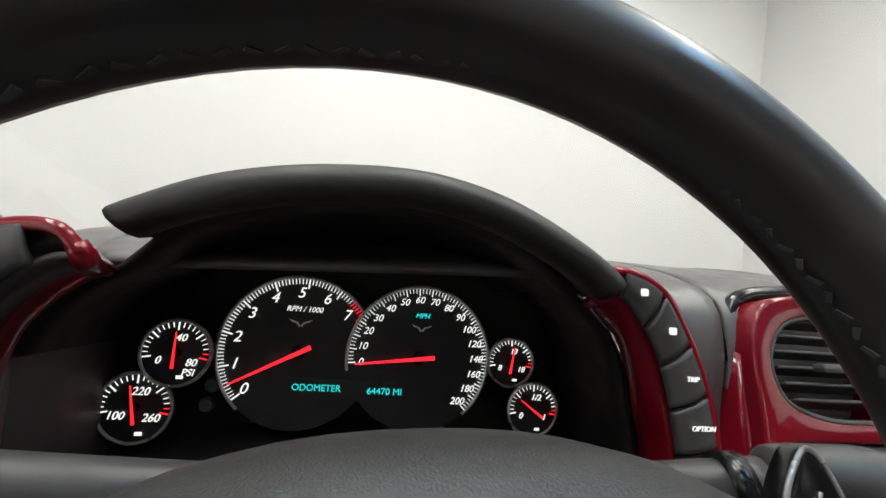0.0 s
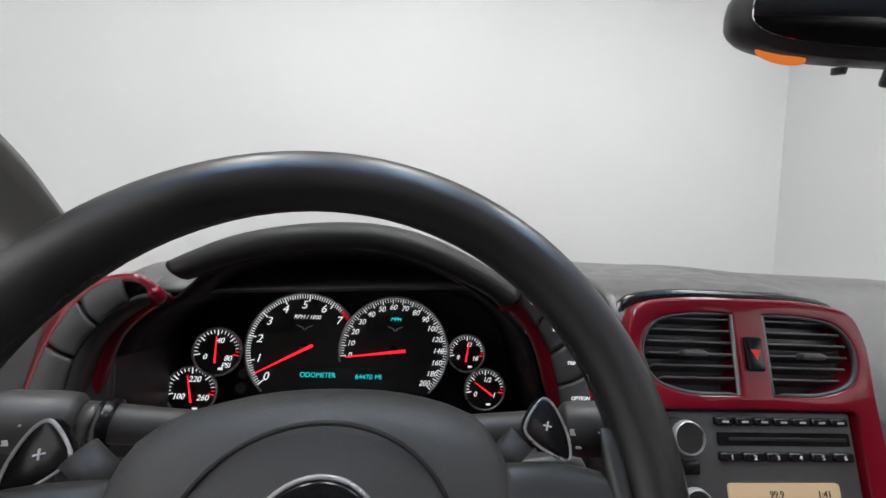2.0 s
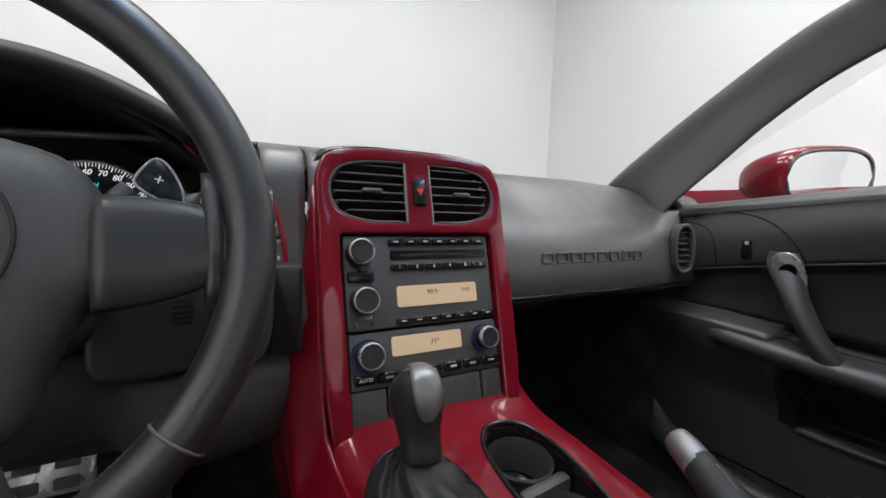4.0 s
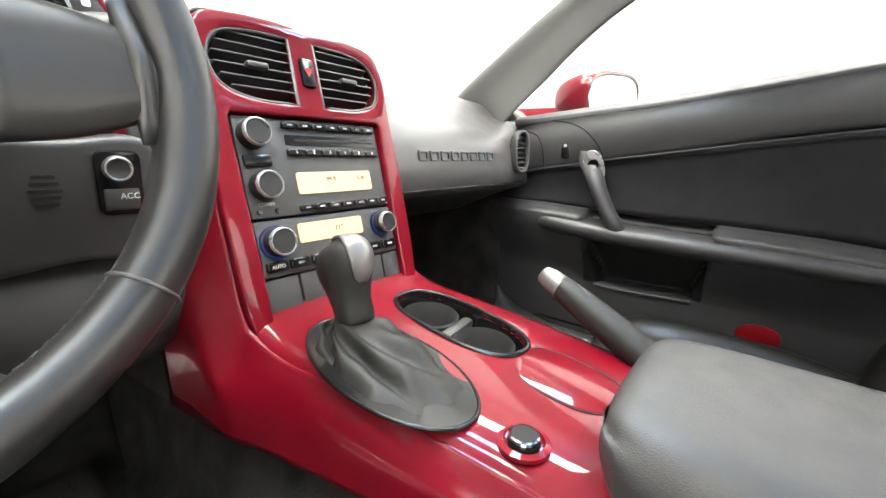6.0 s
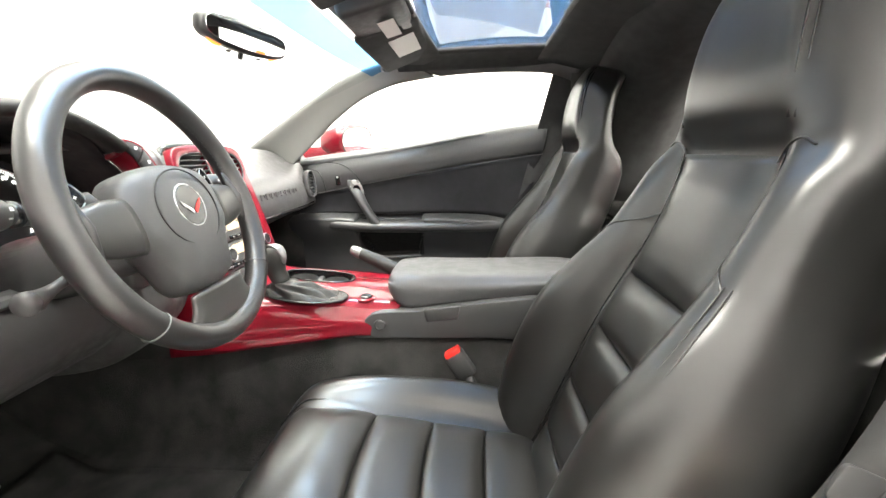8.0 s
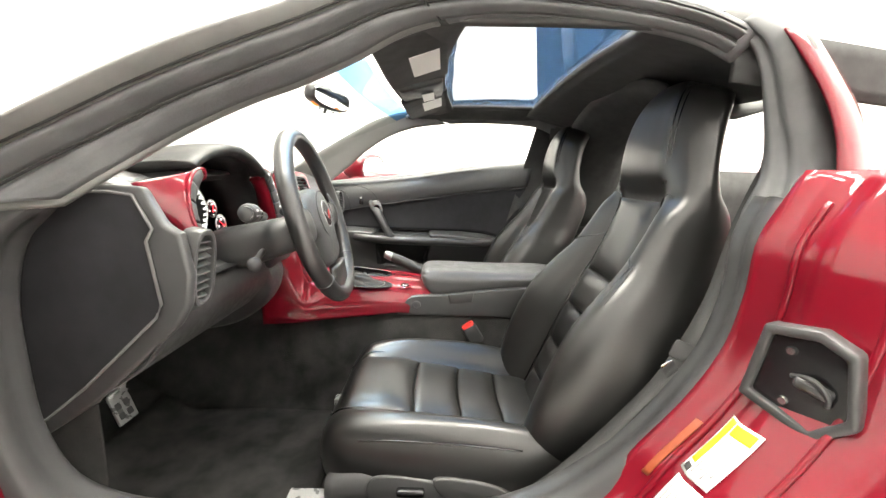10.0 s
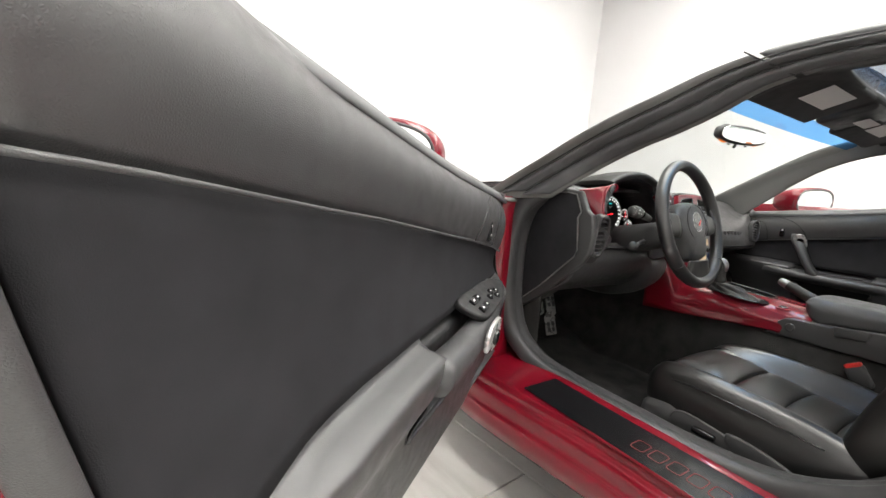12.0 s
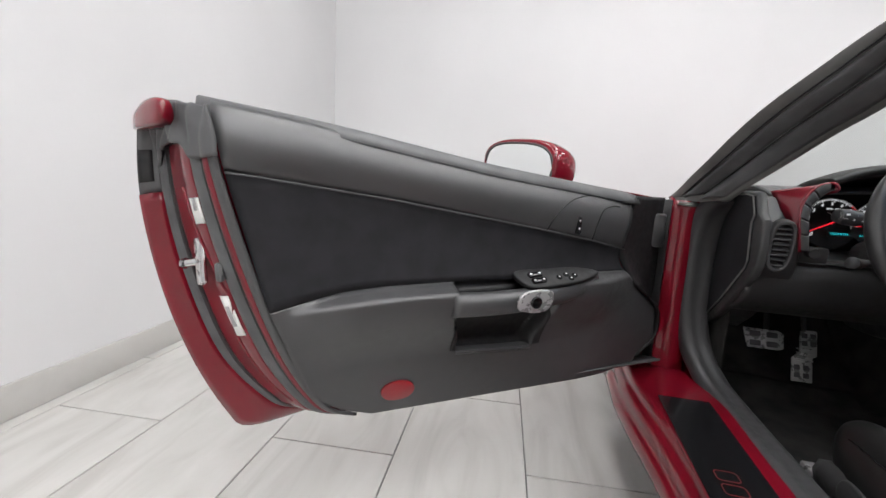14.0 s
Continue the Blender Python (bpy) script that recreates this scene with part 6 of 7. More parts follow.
# front end face, shut face, outer skin
ENDP = [(0.569, -0.80, 0.795), (0.587, -0.802, 0.748), (0.603, -0.802, 0.65), (0.555, -0.80, 0.582), (0.434, -0.803, 0.49), (0.414, -0.818, 0.40), (0.465, -0.828, 0.345)]
endg = [[tuple(DOOR_L @ Vector((s + (0.365 - s) * t, w - 0.085 * t - 0.02 * math.sin(math.pi * t), z))) for t in np.linspace(0, 1, 7)] for s, w, z in cr(ENDP, 30)]
part("front_face", solid_grid("front_face", np.array(endg), 0.004), CLUSTER, door)


def shut_band(name, k0, k1, depth, mat, label="", n=6, top=0, tail=40):
    g = np.array([rear_edge(k)[top:tail] + np.array([depth * math.sin(math.pi * j / (n - 1)) * 0.7, depth * math.sin(math.pi * j / (n - 1)) * 0.4, 0]) for j, k in enumerate(np.linspace(k0, k1, n))])
    w = np.array([[tuple(DOOR_L @ Vector(p)) for p in row] for row in g])
    return part(name, solid_grid(name, w, -0.006), mat, door, label)


shut_band("edge_cover", -0.03, 0.045, 0.004, VINYL, "", 5, 1)
shut_band("trim_edge", 0.042, 0.10, 0.004, RED, "", 5, 3)
shut_band("seal_line", 0.098, 0.12, 0.002, CLUSTER, "", 4, 2)
shut_band("inner_seal", 0.117, 0.215, 0.006, RUBBER, "grey rubber door seal", 9)
shut_band("shut_face", 0.21, 0.665, -0.001, RED, "dark red painted shut face", 14, 2)
shut_band("seal_line", 0.655, 0.745, 0.002, CLUSTER, "", 4, 2)
shut_band("outer_seal", 0.738, 0.86, 0.006, RUBBER, "grey rubber door seal", 9)
shut_band("skin_flange", 0.86, 1.0, 0.004, RED, "", 6, 7)
shut_band("handle_recess", 0.86, 1.0, -0.003, RUBBER, "grey plastic handle surround", 6, 0, 8)
# pressed ridge on the shut face
ridge = [rear_edge(k)[i] + np.array([0.004, 0.003, 0]) for k, i in ((0.40, 7), (0.33, 11), (0.27, 15), (0.24, 16), (0.25, 17), (0.34, 19), (0.36, 22), (0.34, 26), (0.30, 30))]
part("pressed_ridge", tube("pressed_ridge", [tuple(DOOR_L @ Vector(p)) for p in ridge], 0.004, 8, samples=40), RED, door)
re = [rear_edge(k) for k in (0.85, 0.99)]
pad_g = [[tuple(DOOR_L @ Vector(re[0][i] * (1 - t) + re[1][i] * t + np.array([0.004, 0.003, 0]))) for t in (0.3, 0.5, 0.75, 0.92)] for i in range(3, 7)]
part("handle_pad", solid_grid("handle_pad", np.array(pad_g), 0.003), CLUSTER, door, "black outer handle touch pad")
corner = []
for k, low, up in ((0.93, 0.862, 0.866), (1.0, 0.866, 0.874), (1.0, 0.872, 0.89), (0.97, 0.877, 0.900), (0.86, 0.880, 0.906), (0.5, 0.881, 0.907)):
    corner.append([tuple(DOOR_L @ Vector((1.634 + ds * k, -0.912 + dw * k, low + (up - low) * h))) for ds, dw, h in ((-0.062, 0.115, 1.0), (-0.034, 0.085, 0.75), (-0.004, 0.03, 0.2), (0.004, -0.012, 0.0), (-0.012, -0.03, 0.0), (-0.09, -0.02, 0.7))])
part("belt_corner", loft("belt_corner", corner, 14, 36), RED, door, "red painted corner of the door top")
topg = [[tuple(DOOR_L @ Vector((s, w, z_top(s) + dz))) for w, dz in ((-0.80, -0.02), (-0.82, 0.0), (-0.845, 0.006), (-0.875, 0.008))] for s in np.linspace(0.56, 1.53, 24)]
part("belt_seal", solid_grid("belt_seal", np.array(topg), 0.006), RUBBER, door)
capg = []
for k in np.linspace(-0.11, 0.86, 46):
    e = rear_edge(k)
    reach = 3.1 + 1.6 * (sm(0.26, 0.16, k) + sm(0.70, 0.80, k)) - 0.7 * math.exp(-((k - 0.48) / 0.12) ** 2)
    row = []
    for t in np.linspace(-0.25, 1, 14):
        at = t * reach
        q = np.array([np.interp(max(at, 0), np.arange(40), e[:, c]) for c in range(3)])
        fold = 0.0022 * math.sin(17 * k + 3 * t) + 0.0014 * math.sin(41 * k - 5 * t)
        row.append(tuple(DOOR_L @ Vector(q + np.array([0.009 + fold, 0.005 + fold, (0.006 + 0.012 * sm(0.0, 0.3, k)) * max(-t, 0) / 0.25]))))
    capg.append(row)
part("seal_corner", solid_grid("seal_corner", np.array(capg), -0.006), RUBBER, door, "scuffed grey rubber seal corner")
fold = [rear_edge(k)[i] + np.array([0.012, 0.008, 0]) for k, i in ((0.62, 0), (0.55, 1), (0.47, 2), (0.43, 3))]
seam([tuple(DOOR_L @ Vector(p)) for p in fold], door, CLUSTER, 0.0012, "seal_fold")
botg = [[tuple(DOOR_L @ Vector((s, w, z))) for w, z in ((-0.826, 0.321), (-0.86, 0.316), (-0.905, 0.305))] for s in np.linspace(0.37, 1.26, 16)]
part("door_bottom", solid_grid("door_bottom", np.array(botg), 0.004), RUBBER, door)
# striker pin and latch plate on the shut face
pt = Vector((1.532, -0.860, 0.640))
tip = Vector((1.566, -0.886, 0.630))
pin = part("striker", tube("striker", [tuple(DOOR_L @ pt), tuple(DOOR_L @ ((pt + tip) / 2)), tuple(DOOR_L @ tip)], [0.011, 0.0075, 0.0075], 16, samples=8), CHROME, door, "bright metal striker pin")
part("pin_head", lathe("pin_head", [(0, 0.006), (0.009, 0.005), (0.0105, 0.0), (0, 0)], 20, DOOR_L @ frame_of(tip, (0, 0, 1), (tip - pt).cross(Vector((0, 0, 1))))), CHROME, door)
part("striker_plate", box("striker_plate", (0.008, 0.026, 0.085), DOOR_L @ pose(1.540, -0.858, 0.638, 8, 0, 25), 0.006), SILVER, door)
part("striker_plate", box("striker_plate", (0.006, 0.034, 0.07), DOOR_L @ pose(1.535, -0.850, 0.636, 8, 0, 25), 0.005), CHROME, door)
part("wire_plug", box("wire_plug", (0.012, 0.018, 0.034), DOOR_L @ pose(1.504, -0.813, 0.627, 8, 0, 35), 0.006), RUBBER, door)


def shut_patch(name, k0, k1, i0, i1, mat, parent, lift, label=""):
    e = [rear_edge(k) for k in np.linspace(k0, k1, 5)]
    g = [[tuple(DOOR_L @ Vector(c[i] + np.array([lift, lift * 0.5, 0]))) for c in e] for i in range(i0, i1)]
    return part(name, solid_grid(name, np.array(g), 0.0008), mat, parent, label)


lb = shut_patch("sticker", 0.21, 0.30, 8, 11, PAPER, door, 0.007, "white paper label with fine print")
shut_patch("print_bar", 0.24, 0.27, 8, 10, PRINT, lb, 0.0085)
lb = shut_patch("sticker", 0.24, 0.34, 16, 21, PAPER, door, 0.007, "white paper label with fine print")
shut_patch("print_bar", 0.27, 0.30, 17, 20, PRINT, lb, 0.0085)

# door mirrors


def door_mirror(M, label, flip):
    mir = thing("door_mirror", M @ Vector((0.70, -1.05, 0.85)), label, "door mirror", "door mirrors")
    c = Vector((0.769, -1.06, 0.870)) if flip else Vector((0.785, -1.03, 0.862))
    big = 1.0 if flip else 1.12
    rings = []
    for d, w, h in ((0.0, 0.108, 0.062), (-0.012, 0.112, 0.066), (-0.05, 0.108, 0.062), (-0.09, 0.09, 0.05), (-0.12, 0.06, 0.032), (-0.132, 0.02, 0.01)):
        rings.append([tuple(M @ Vector((c.x + d + 0.35 * (x * w), c.y - x * w * 0.95, c.z + y * h + 0.006 * x))) for x, y in [(px * 1.0, py * 1.0) for px, py in oval(2 * big, 2 * big, 36, p=2.9)]])
    part("housing", loft("housing", rings, 22), RED, mir, "glossy dark red mirror housing")
    face = [tuple(M @ Vector((c.x + 0.001 + 0.35 * (x * 0.1), c.y - x * 0.1 * 0.95, c.z + y * 0.055 + 0.006 * x))) for x, y in oval(2 * big, 2 * big, 36, p=2.9)]
    me = mesh_of("mirror_pane", face + [tuple(M @ (c + Vector((0.0015, 0, 0))))], [(i, (i + 1) % 36, 36) for i in range(36)], False)
    part("mirror_pane", me, MIRROR, mir, "silvered mirror glass")
    part("pane_rim", tube("pane_rim", face, 0.0035, 8, True), BLACK, mir)
    part("foot", loft("foot", [[tuple(M @ Vector((c.x - 0.06 + a * 0.05, w, 0.815 + b * 0.018 + dz))) for a, b in oval(2, 2, 16)] for w, dz in ((-0.93, -0.012), (-0.97, -0.004), (-1.01, 0.01))], 8), RED, mir)
    return mir


door_mirror(DOOR_L, "red door mirror on the open driver's door", False)
door_mirror(DOOR_R, "red door mirror outside the passenger's window", True)

# passenger's door, shut
skr = [[tuple(DOOR_R @ Vector((s, -1.06 - 0.03 * math.sin(math.pi * (z - 0.2) / 0.75), z))) for z in np.linspace(0.25, 0.85, 12)] for s in np.linspace(0.40, 1.6, 16)]
pdoor = part("door", solid_grid("door", np.array(skr), -0.004), RED, car, "shut dark red door with black inner trim and slanted grab handle")
door_trim(DOOR_R, pdoor)
lock = part("lock_switch", slab("lock_switch", rrect(0.018, 0.04, 0.004), 0.008, plane_at(DOOR_R, 0.76, -0.79, 0.727), 0.002), GLOSS, pdoor)
part("symbol", box("symbol", (0.006, 0.006, 0.001), plane_at(DOOR_R, 0.76, -0.7815, 0.736)), INK, pdoor)
hd = [[tuple(DOOR_R @ Vector((s + ds, w + dw, z))) for ds, dw in ((-0.021 * k, -0.012), (-0.019 * k, 0.008), (0, 0.014), (0.019 * k, 0.008), (0.021 * k, -0.012), (0, -0.016))] for s, w, z, k in ((0.815, -0.785, 0.725, 0.9), (0.822, -0.772, 0.705, 1.1), (0.845, -0.755, 0.66, 0.8), (0.872, -0.75, 0.61, 0.75), (0.895, -0.755, 0.57, 0.9), (0.90, -0.765, 0.545, 1.0))]
part("grab_handle", loft("grab_handle", hd, 30, 30), VINYL, pdoor, "slanted black grab handle")
bz = part("release_bezel", slab("release_bezel", oval(0.042, 0.066, 32, p=2.4), 0.006, plane_at(DOOR_R, 0.835, -0.764, 0.696, 12) @ pose(0, 0, 0, 0, 0, 18), 0.002), SILVER, pdoor, "silver bezel of the door release")
part("release_button", lathe("release_button", [(0, 0.003), (0.008, 0.004), (0.0115, 0.005), (0.012, 0)], 24, plane_at(DOOR_R, 0.835, -0.7585, 0.698, 12)), GLOSS, pdoor)
arm_r = [[tuple(DOOR_R @ Vector((s, -0.792 + dw * k, z + dz))) for dw, dz in ((-0.01, 0.012), (0.03, 0.014), (0.045, 0.004), (0.045, -0.012), (0.03, -0.024), (-0.01, -0.03))] for s, z, k in ((0.70, 0.572, 0.4), (0.73, 0.57, 0.9), (0.85, 0.562, 1.1), (1.05, 0.557, 1.1), (1.30, 0.553, 1.0), (1.38, 0.553, 0.5))]
part("armrest", loft("armrest", arm_r, 36, 30), VINYL, pdoor, "black door armrest")
shaded_pocket(DOOR_R, pdoor)
part("reflector", slab("reflector", oval(0.07, 0.048, 36, p=2.2), 0.005, plane_at(DOOR_R, 1.163, inner_w(1.163, 0.39) - 0.001, 0.39, 10), 0.0015), REFLECTOR, pdoor, "oval red reflector")
sill_r = [[tuple(DOOR_R @ Vector((s, w, z_top(s) + dz))) for w, dz in ((-0.80, -0.02), (-0.835, 0.0), (-0.87, 0.004), (-1.06, -0.01))] for s in np.linspace(0.50, 1.50, 20)]
part("belt_seal", solid_grid("belt_seal", np.array(sill_r), -0.006), RUBBER, pdoor)

# ---- car body round the cabin ----
body = car
OUT_L = [(0.80, 0.66, 0.775), (0.775, 0.60, 0.808), (0.761, 0.52, 0.852), (0.747, 0.43, 0.898), (0.732, 0.34, 0.947), (0.712, 0.25, 0.993), (0.682, 0.158, 1.037), (0.652, 0.083, 1.076), (0.622, 0.0, 1.105), (0.60, -0.12, 1.118), (0.587, -0.3, 1.110), (0.578, -0.43, 1.088), (0.57, -0.51, 1.062)]
IN_L = [(0.70, 0.43, 0.795), (0.678, 0.38, 0.834), (0.65, 0.34, 0.868), (0.625, 0.29, 0.904), (0.603, 0.225, 0.940), (0.585, 0.16, 0.969), (0.573, 0.08, 1.008), (0.566, 0.0, 1.051), (0.56, -0.12, 1.075), (0.553, -0.3, 1.070), (0.548, -0.43, 1.050), (0.546, -0.49, 1.025)]
OUT_R = [(0.70, 0.74, 0.80), (0.62, 0.64, 0.848), (0.575, 0.495, 0.923), (0.552, 0.338, 1.01), (0.54, 0.215, 1.07), (0.533, 0.09, 1.10), (0.535, -0.02, 1.105), (0.535, -0.3, 1.11), (0.53, -0.52, 1.07)]
IN_R = [(0.585, 0.46, 0.785), (0.577, 0.424, 0.816), (0.569, 0.352, 0.874), (0.563, 0.288, 0.928), (0.560, 0.2, 0.987), (0.558, 0.09, 1.03), (0.556, 0.0, 1.045), (0.554, -0.12, 1.055), (0.552, -0.3, 1.056), (0.548, -0.43, 1.045), (0.546, -0.5, 1.02)]


def edges(s):
    a, b = (OUT_L, IN_L) if s < 0 else (OUT_R, IN_R)
    return cr([(s * x, y, z) for x, y, z in a], 90), cr([(s * x, y, z) for x, y, z in b], 90)


def pillar(s, i0, i1, name, mat, label):
    """The frame over the doorway between its outer and inner edges."""
    o, g = (e[i0:i1] for e in edges(s))
    rings = []
    for p, q in zip(o, g):
        out = np.array([s * 1.0, 0, 0])
        up = np.array([0, 0, 1.0])
        if s < 0:
            d = 0.045 + 0.05 * sm(0.80, 0.93, p[2]) * sm(1.05, 1.0, p[2])
            ring = [p - out * d + up * 0.018, p - out * 0.014 + up * 0.007, p, p * 0.7 + q * 0.3 + out * 0.008, p * 0.35 + q * 0.65 + out * 0.008, q + out * 0.004, q - out * 0.006, p * 0.5 + q * 0.5 - out * 0.022]
        else:
            ring = [p, p * 0.5 + q * 0.5 - out * 0.006, q, q + out * 0.012 + np.array([0, 0.012, 0.008]), p * 0.5 + q * 0.5 + out * 0.05, p + out * 0.08 - up * 0.01]
        rings.append([tuple(v) for v in ring])
    return part(name, loft(name, rings, 0, 32), mat, body, label)


def strip(s, k0, k1, i0, i1, bulge, name, mat, label="", lift=0.008):
    """A band on the frame's outer face, k 0 at the outer edge and 1 at the inner."""
    o, g = (e[i0:i1] for e in edges(s))
    out = np.array([s * 1.0, 0, 0])
    cols = []
    for t in np.linspace(0, 1, 9):
        k = k0 + (k1 - k0) * t
        cols.append(o * (1 - k) + g * k + out * (lift + bulge * math.sin(math.pi * t)))
    return part(name, solid_grid(name, np.array(cols), 0.006), mat, body, label)


for s in (-1, 1):
    pillar(s, 0, 56, "a_pillar", GREY_VINYL, "grey-black covered windscreen pillar")
    pillar(s, 56, 90, "roof_rail", RUBBER, "grey weather strip of the roof rail")
    # post behind the door opening
    pi = cr([(s * x, y, z) for x, y, z in ((0.548, -0.495, 1.06), (0.563, -0.515, 1.03), (0.565, -0.54, 0.93), (0.57, -0.542, 0.857), (0.585, -0.51, 0.79), (0.598, -0.508, 0.76))], 40)
    po = cr([(s * x, y, z) for x, y, z in ((0.575, -0.50, 1.085), (0.60, -0.525, 1.045), (0.60, -0.575, 0.945), (0.612, -0.598, 0.87), (0.64, -0.575, 0.80), (0.672, -0.52, 0.765))], 40)
    rings = []
    for p, q in zip(pi, po):
        mid = (p + q) / 2
        fw = np.array([0, 0.014, 0])
        rings.append([tuple(v) for v in (p, p * 0.7 + q * 0.3 + fw, mid + fw * 0.5, p * 0.3 + q * 0.7 + fw, q, q - np.array([0, 0.04, 0]), p - np.array([-s * 0.03, 0.05, 0]))])
    part("door_post", loft("door_post", rings, 0, 28), RUBBER, body, "grey rubber covered door post")
strip(-1, 0.26, 0.56, 4, 88, 0.012, "door_seal", RUBBER, "grey rubber weather strip")
strip(-1, 0.60, 0.96, 2, 88, 0.010, "inner_seal", RUBBER, "grey rubber inner weather strip")
strip(-1, 0.0, 0.25, 4, 56, 0.004, "pillar_cover", GREY_TRIM, "grey outer cover of the pillar")
o, g = edges(-1)
part("drip_line", tube("drip_line", [tuple(p * 0.76 + q * 0.24 + np.array([-0.0125, 0, 0])) for p, q in zip(o[6:88], g[6:88])], 0.0016, 6), CLUSTER, body)
part("drip_line", tube("drip_line", [tuple(p * 0.42 + q * 0.58 + np.array([-0.0085, 0, 0])) for p, q in zip(o[4:88], g[4:88])], 0.002, 6), CLUSTER, body)
part("joint_gap", tube("joint_gap", [tuple(o[55] * (1 - t) + g[55] * t + np.array([-0.012 - 0.006 * math.sin(math.pi * t), 0, 0.002])) for t in np.linspace(-0.1, 1, 10)], 0.0016, 6), CLUSTER, body)
# inner trim panel below the post, seal down the jamb to the sill
LOOP = [(0.63, -0.53, 0.82), (0.638, -0.502, 0.765), (0.645, -0.492, 0.68), (0.648, -0.468, 0.60), (0.65, -0.42, 0.52), (0.652, -0.345, 0.43), (0.654, -0.26, 0.357), (0.655, -0.16, 0.308), (0.656, -0.03, 0.29), (0.658, 0.12, 0.288), (0.66, 0.35, 0.29), (0.675, 0.445, 0.312), (0.70, 0.505, 0.37), (0.716, 0.53, 0.46), (0.72, 0.537, 0.57), (0.72, 0.532, 0.68), (0.712, 0.51, 0.755), (0.697, 0.465, 0.80)]
for s in (-1, 1):
    c = cr([(s * x, y, z) for x, y, z in LOOP], 90)
    rings = []
    mid3 = np.array([s * 0.62, 0.0, 0.62])
    for p, d in zip(c, np.gradient(c, axis=0)):
        d = d / np.linalg.norm(d)
        into = mid3 - p
        into[0] = 0
        into -= d * (into @ d)
        into /= np.linalg.norm(into)
        out = np.array([s * 1.0, 0, 0])
        rings.append([tuple(p + out * a + into * b) for a, b in ((-0.05, -0.03), (-0.05, 0.0), (-0.036, 0.010), (-0.014, 0.008), (0.0, 0.012), (0.016, 0.008), (0.026, -0.008), (0.026, -0.03))])
    part("jamb_seal", loft("jamb_seal", rings, 0, 24), BLACK, body, "wide grey rubber seal round the doorway")
# red door frame: rear jamb with fender, sill, front jamb
JAMB = [(-0.53, 0.862), (-0.505, 0.82), (-0.48, 0.767), (-0.474, 0.69), (-0.455, 0.61), (-0.41, 0.53), (-0.352, 0.457), (-0.30, 0.385), (-0.235, 0.325), (-0.175, 0.287)]
jc = cr([(y, z) for y, z in JAMB], 36)


def jamb_w(k, i):
    """Across the rear jamb: k 0 at the seal, 1 at the outer skin."""
    y, z = jc[i]
    t = i / 35
    dip = 0.018 * sm(0.02, 0.12, k) * (1 - sm(0.2, 0.34, k))
    return (-0.665 - 0.215 * k, y - (0.12 * k + dip) * (1 - 0.55 * t) - 0.015 * sm(0.8, 1.0, k), z - 0.03 * k * t - 0.02 * sm(0.75, 1.0, k))


g = np.array([[jamb_w(k, i) for k in np.linspace(0, 1, 26)] for i in range(36)])
part("rear_jamb", solid_grid("rear_jamb", g, 0.004), RED, body, "glossy dark red rear door jamb")
fend = []
for i in range(36):
    x, y, z = jamb_w(1.0, i)
    fend.append([(x - 0.0 - 0.03 * math.sin(math.pi * t * 0.6), y - 1.15 * t, z + (0.06 * math.sin(math.pi * t * 0.8) if z > 0.6 else 0)) for t in np.linspace(0, 1, 14)])
part("rear_fender", solid_grid("rear_fender", np.array(fend), -0.004), RED, body, "glossy dark red rear fender")
deck = [[(x, -0.66 - 0.9 * t + 0.08 * (x + 0.88) / 0.3, z + 0.05 * math.sin(math.pi * t * 0.7) - 0.03 * t) for x, z in ((-0.885, 0.835), (-0.85, 0.852), (-0.74, 0.862), (-0.62, 0.862))] for t in np.linspace(0, 1, 10)]
part("fender_top", solid_grid("fender_top", np.array(deck), 0.004), RED, body)
quarter = [[(-0.60 - 0.04 * v + 1.4 * u * u, -0.52 - 0.075 * math.sin(math.pi * min(v * 0.6, 0.5)) - 0.5 * u, 1.055 - 0.205 * v - 0.09 * u ** 1.5 * (1 - v)) for v in np.linspace(0, 1, 14)] for u in np.linspace(0, 0.42, 14)]
part("roof_quarter", solid_grid("roof_quarter", np.array(quarter), 0.004), RED, body, "glossy dark red quarter panel behind the door post")
foot = [[(-0.625, -0.565, 0.86), (-0.66, -0.60, 0.852), (-0.70, -0.60, 0.825), (-0.69, -0.575, 0.80), (-0.66, -0.545, 0.785), (-0.64, -0.53, 0.80), (-0.625, -0.545, 0.83)]]
foot.append([(x + 0.012, y - 0.03, z + 0.004) for x, y, z in foot[0]])
foot.insert(0, [((x + 0.66) * 0.86 - 0.66 - 0.004, (y + 0.57) * 0.86 - 0.57 + 0.01, (z - 0.825) * 0.86 + 0.825) for x, y, z in foot[0]])
part("seal_foot", loft("seal_foot", foot, 0, 36), RUBBER, body, "creased grey rubber foot of the door post")
part("rubber_plug", lathe("rubber_plug", [(0, 0.006), (0.008, 0.005), (0.01, 0.0)], 20, frame_of((-0.672, -0.572, 0.815), (-0.872, -0.49, 0), (0, 0, 1))), BLACK, body)
# latch pocket in the rear jamb
LATCH = frame_of((-0.768, -0.500, 0.615), (-0.894, -0.449, 0), (0, 0, 1)) @ pose(0, 0, 0.009) @ Matrix.Scale(1.12, 4)
box_o = [(-0.048, 0.052), (0.002, 0.059), (0.032, 0.045), (0.042, -0.029), (0.01, -0.061), (-0.007, -0.056), (-0.064, -0.039)]
box_i = [((x + 0.008) * 0.8 - 0.008, y * 0.8) for x, y in box_o]
latch = part("latch_housing", slab("latch_housing", box_o, 0.024, LATCH @ pose(0, 0, -0.01), 0.004, 2, (box_i,)), BLACK, body, "black rubber framed door latch pocket")
part("latch_plate", slab("latch_plate", [((x + 0.008) * 0.9 - 0.008, y * 0.9) for x, y in box_o], 0.004, LATCH @ pose(0, 0, 0.001)), GLOSS, latch)
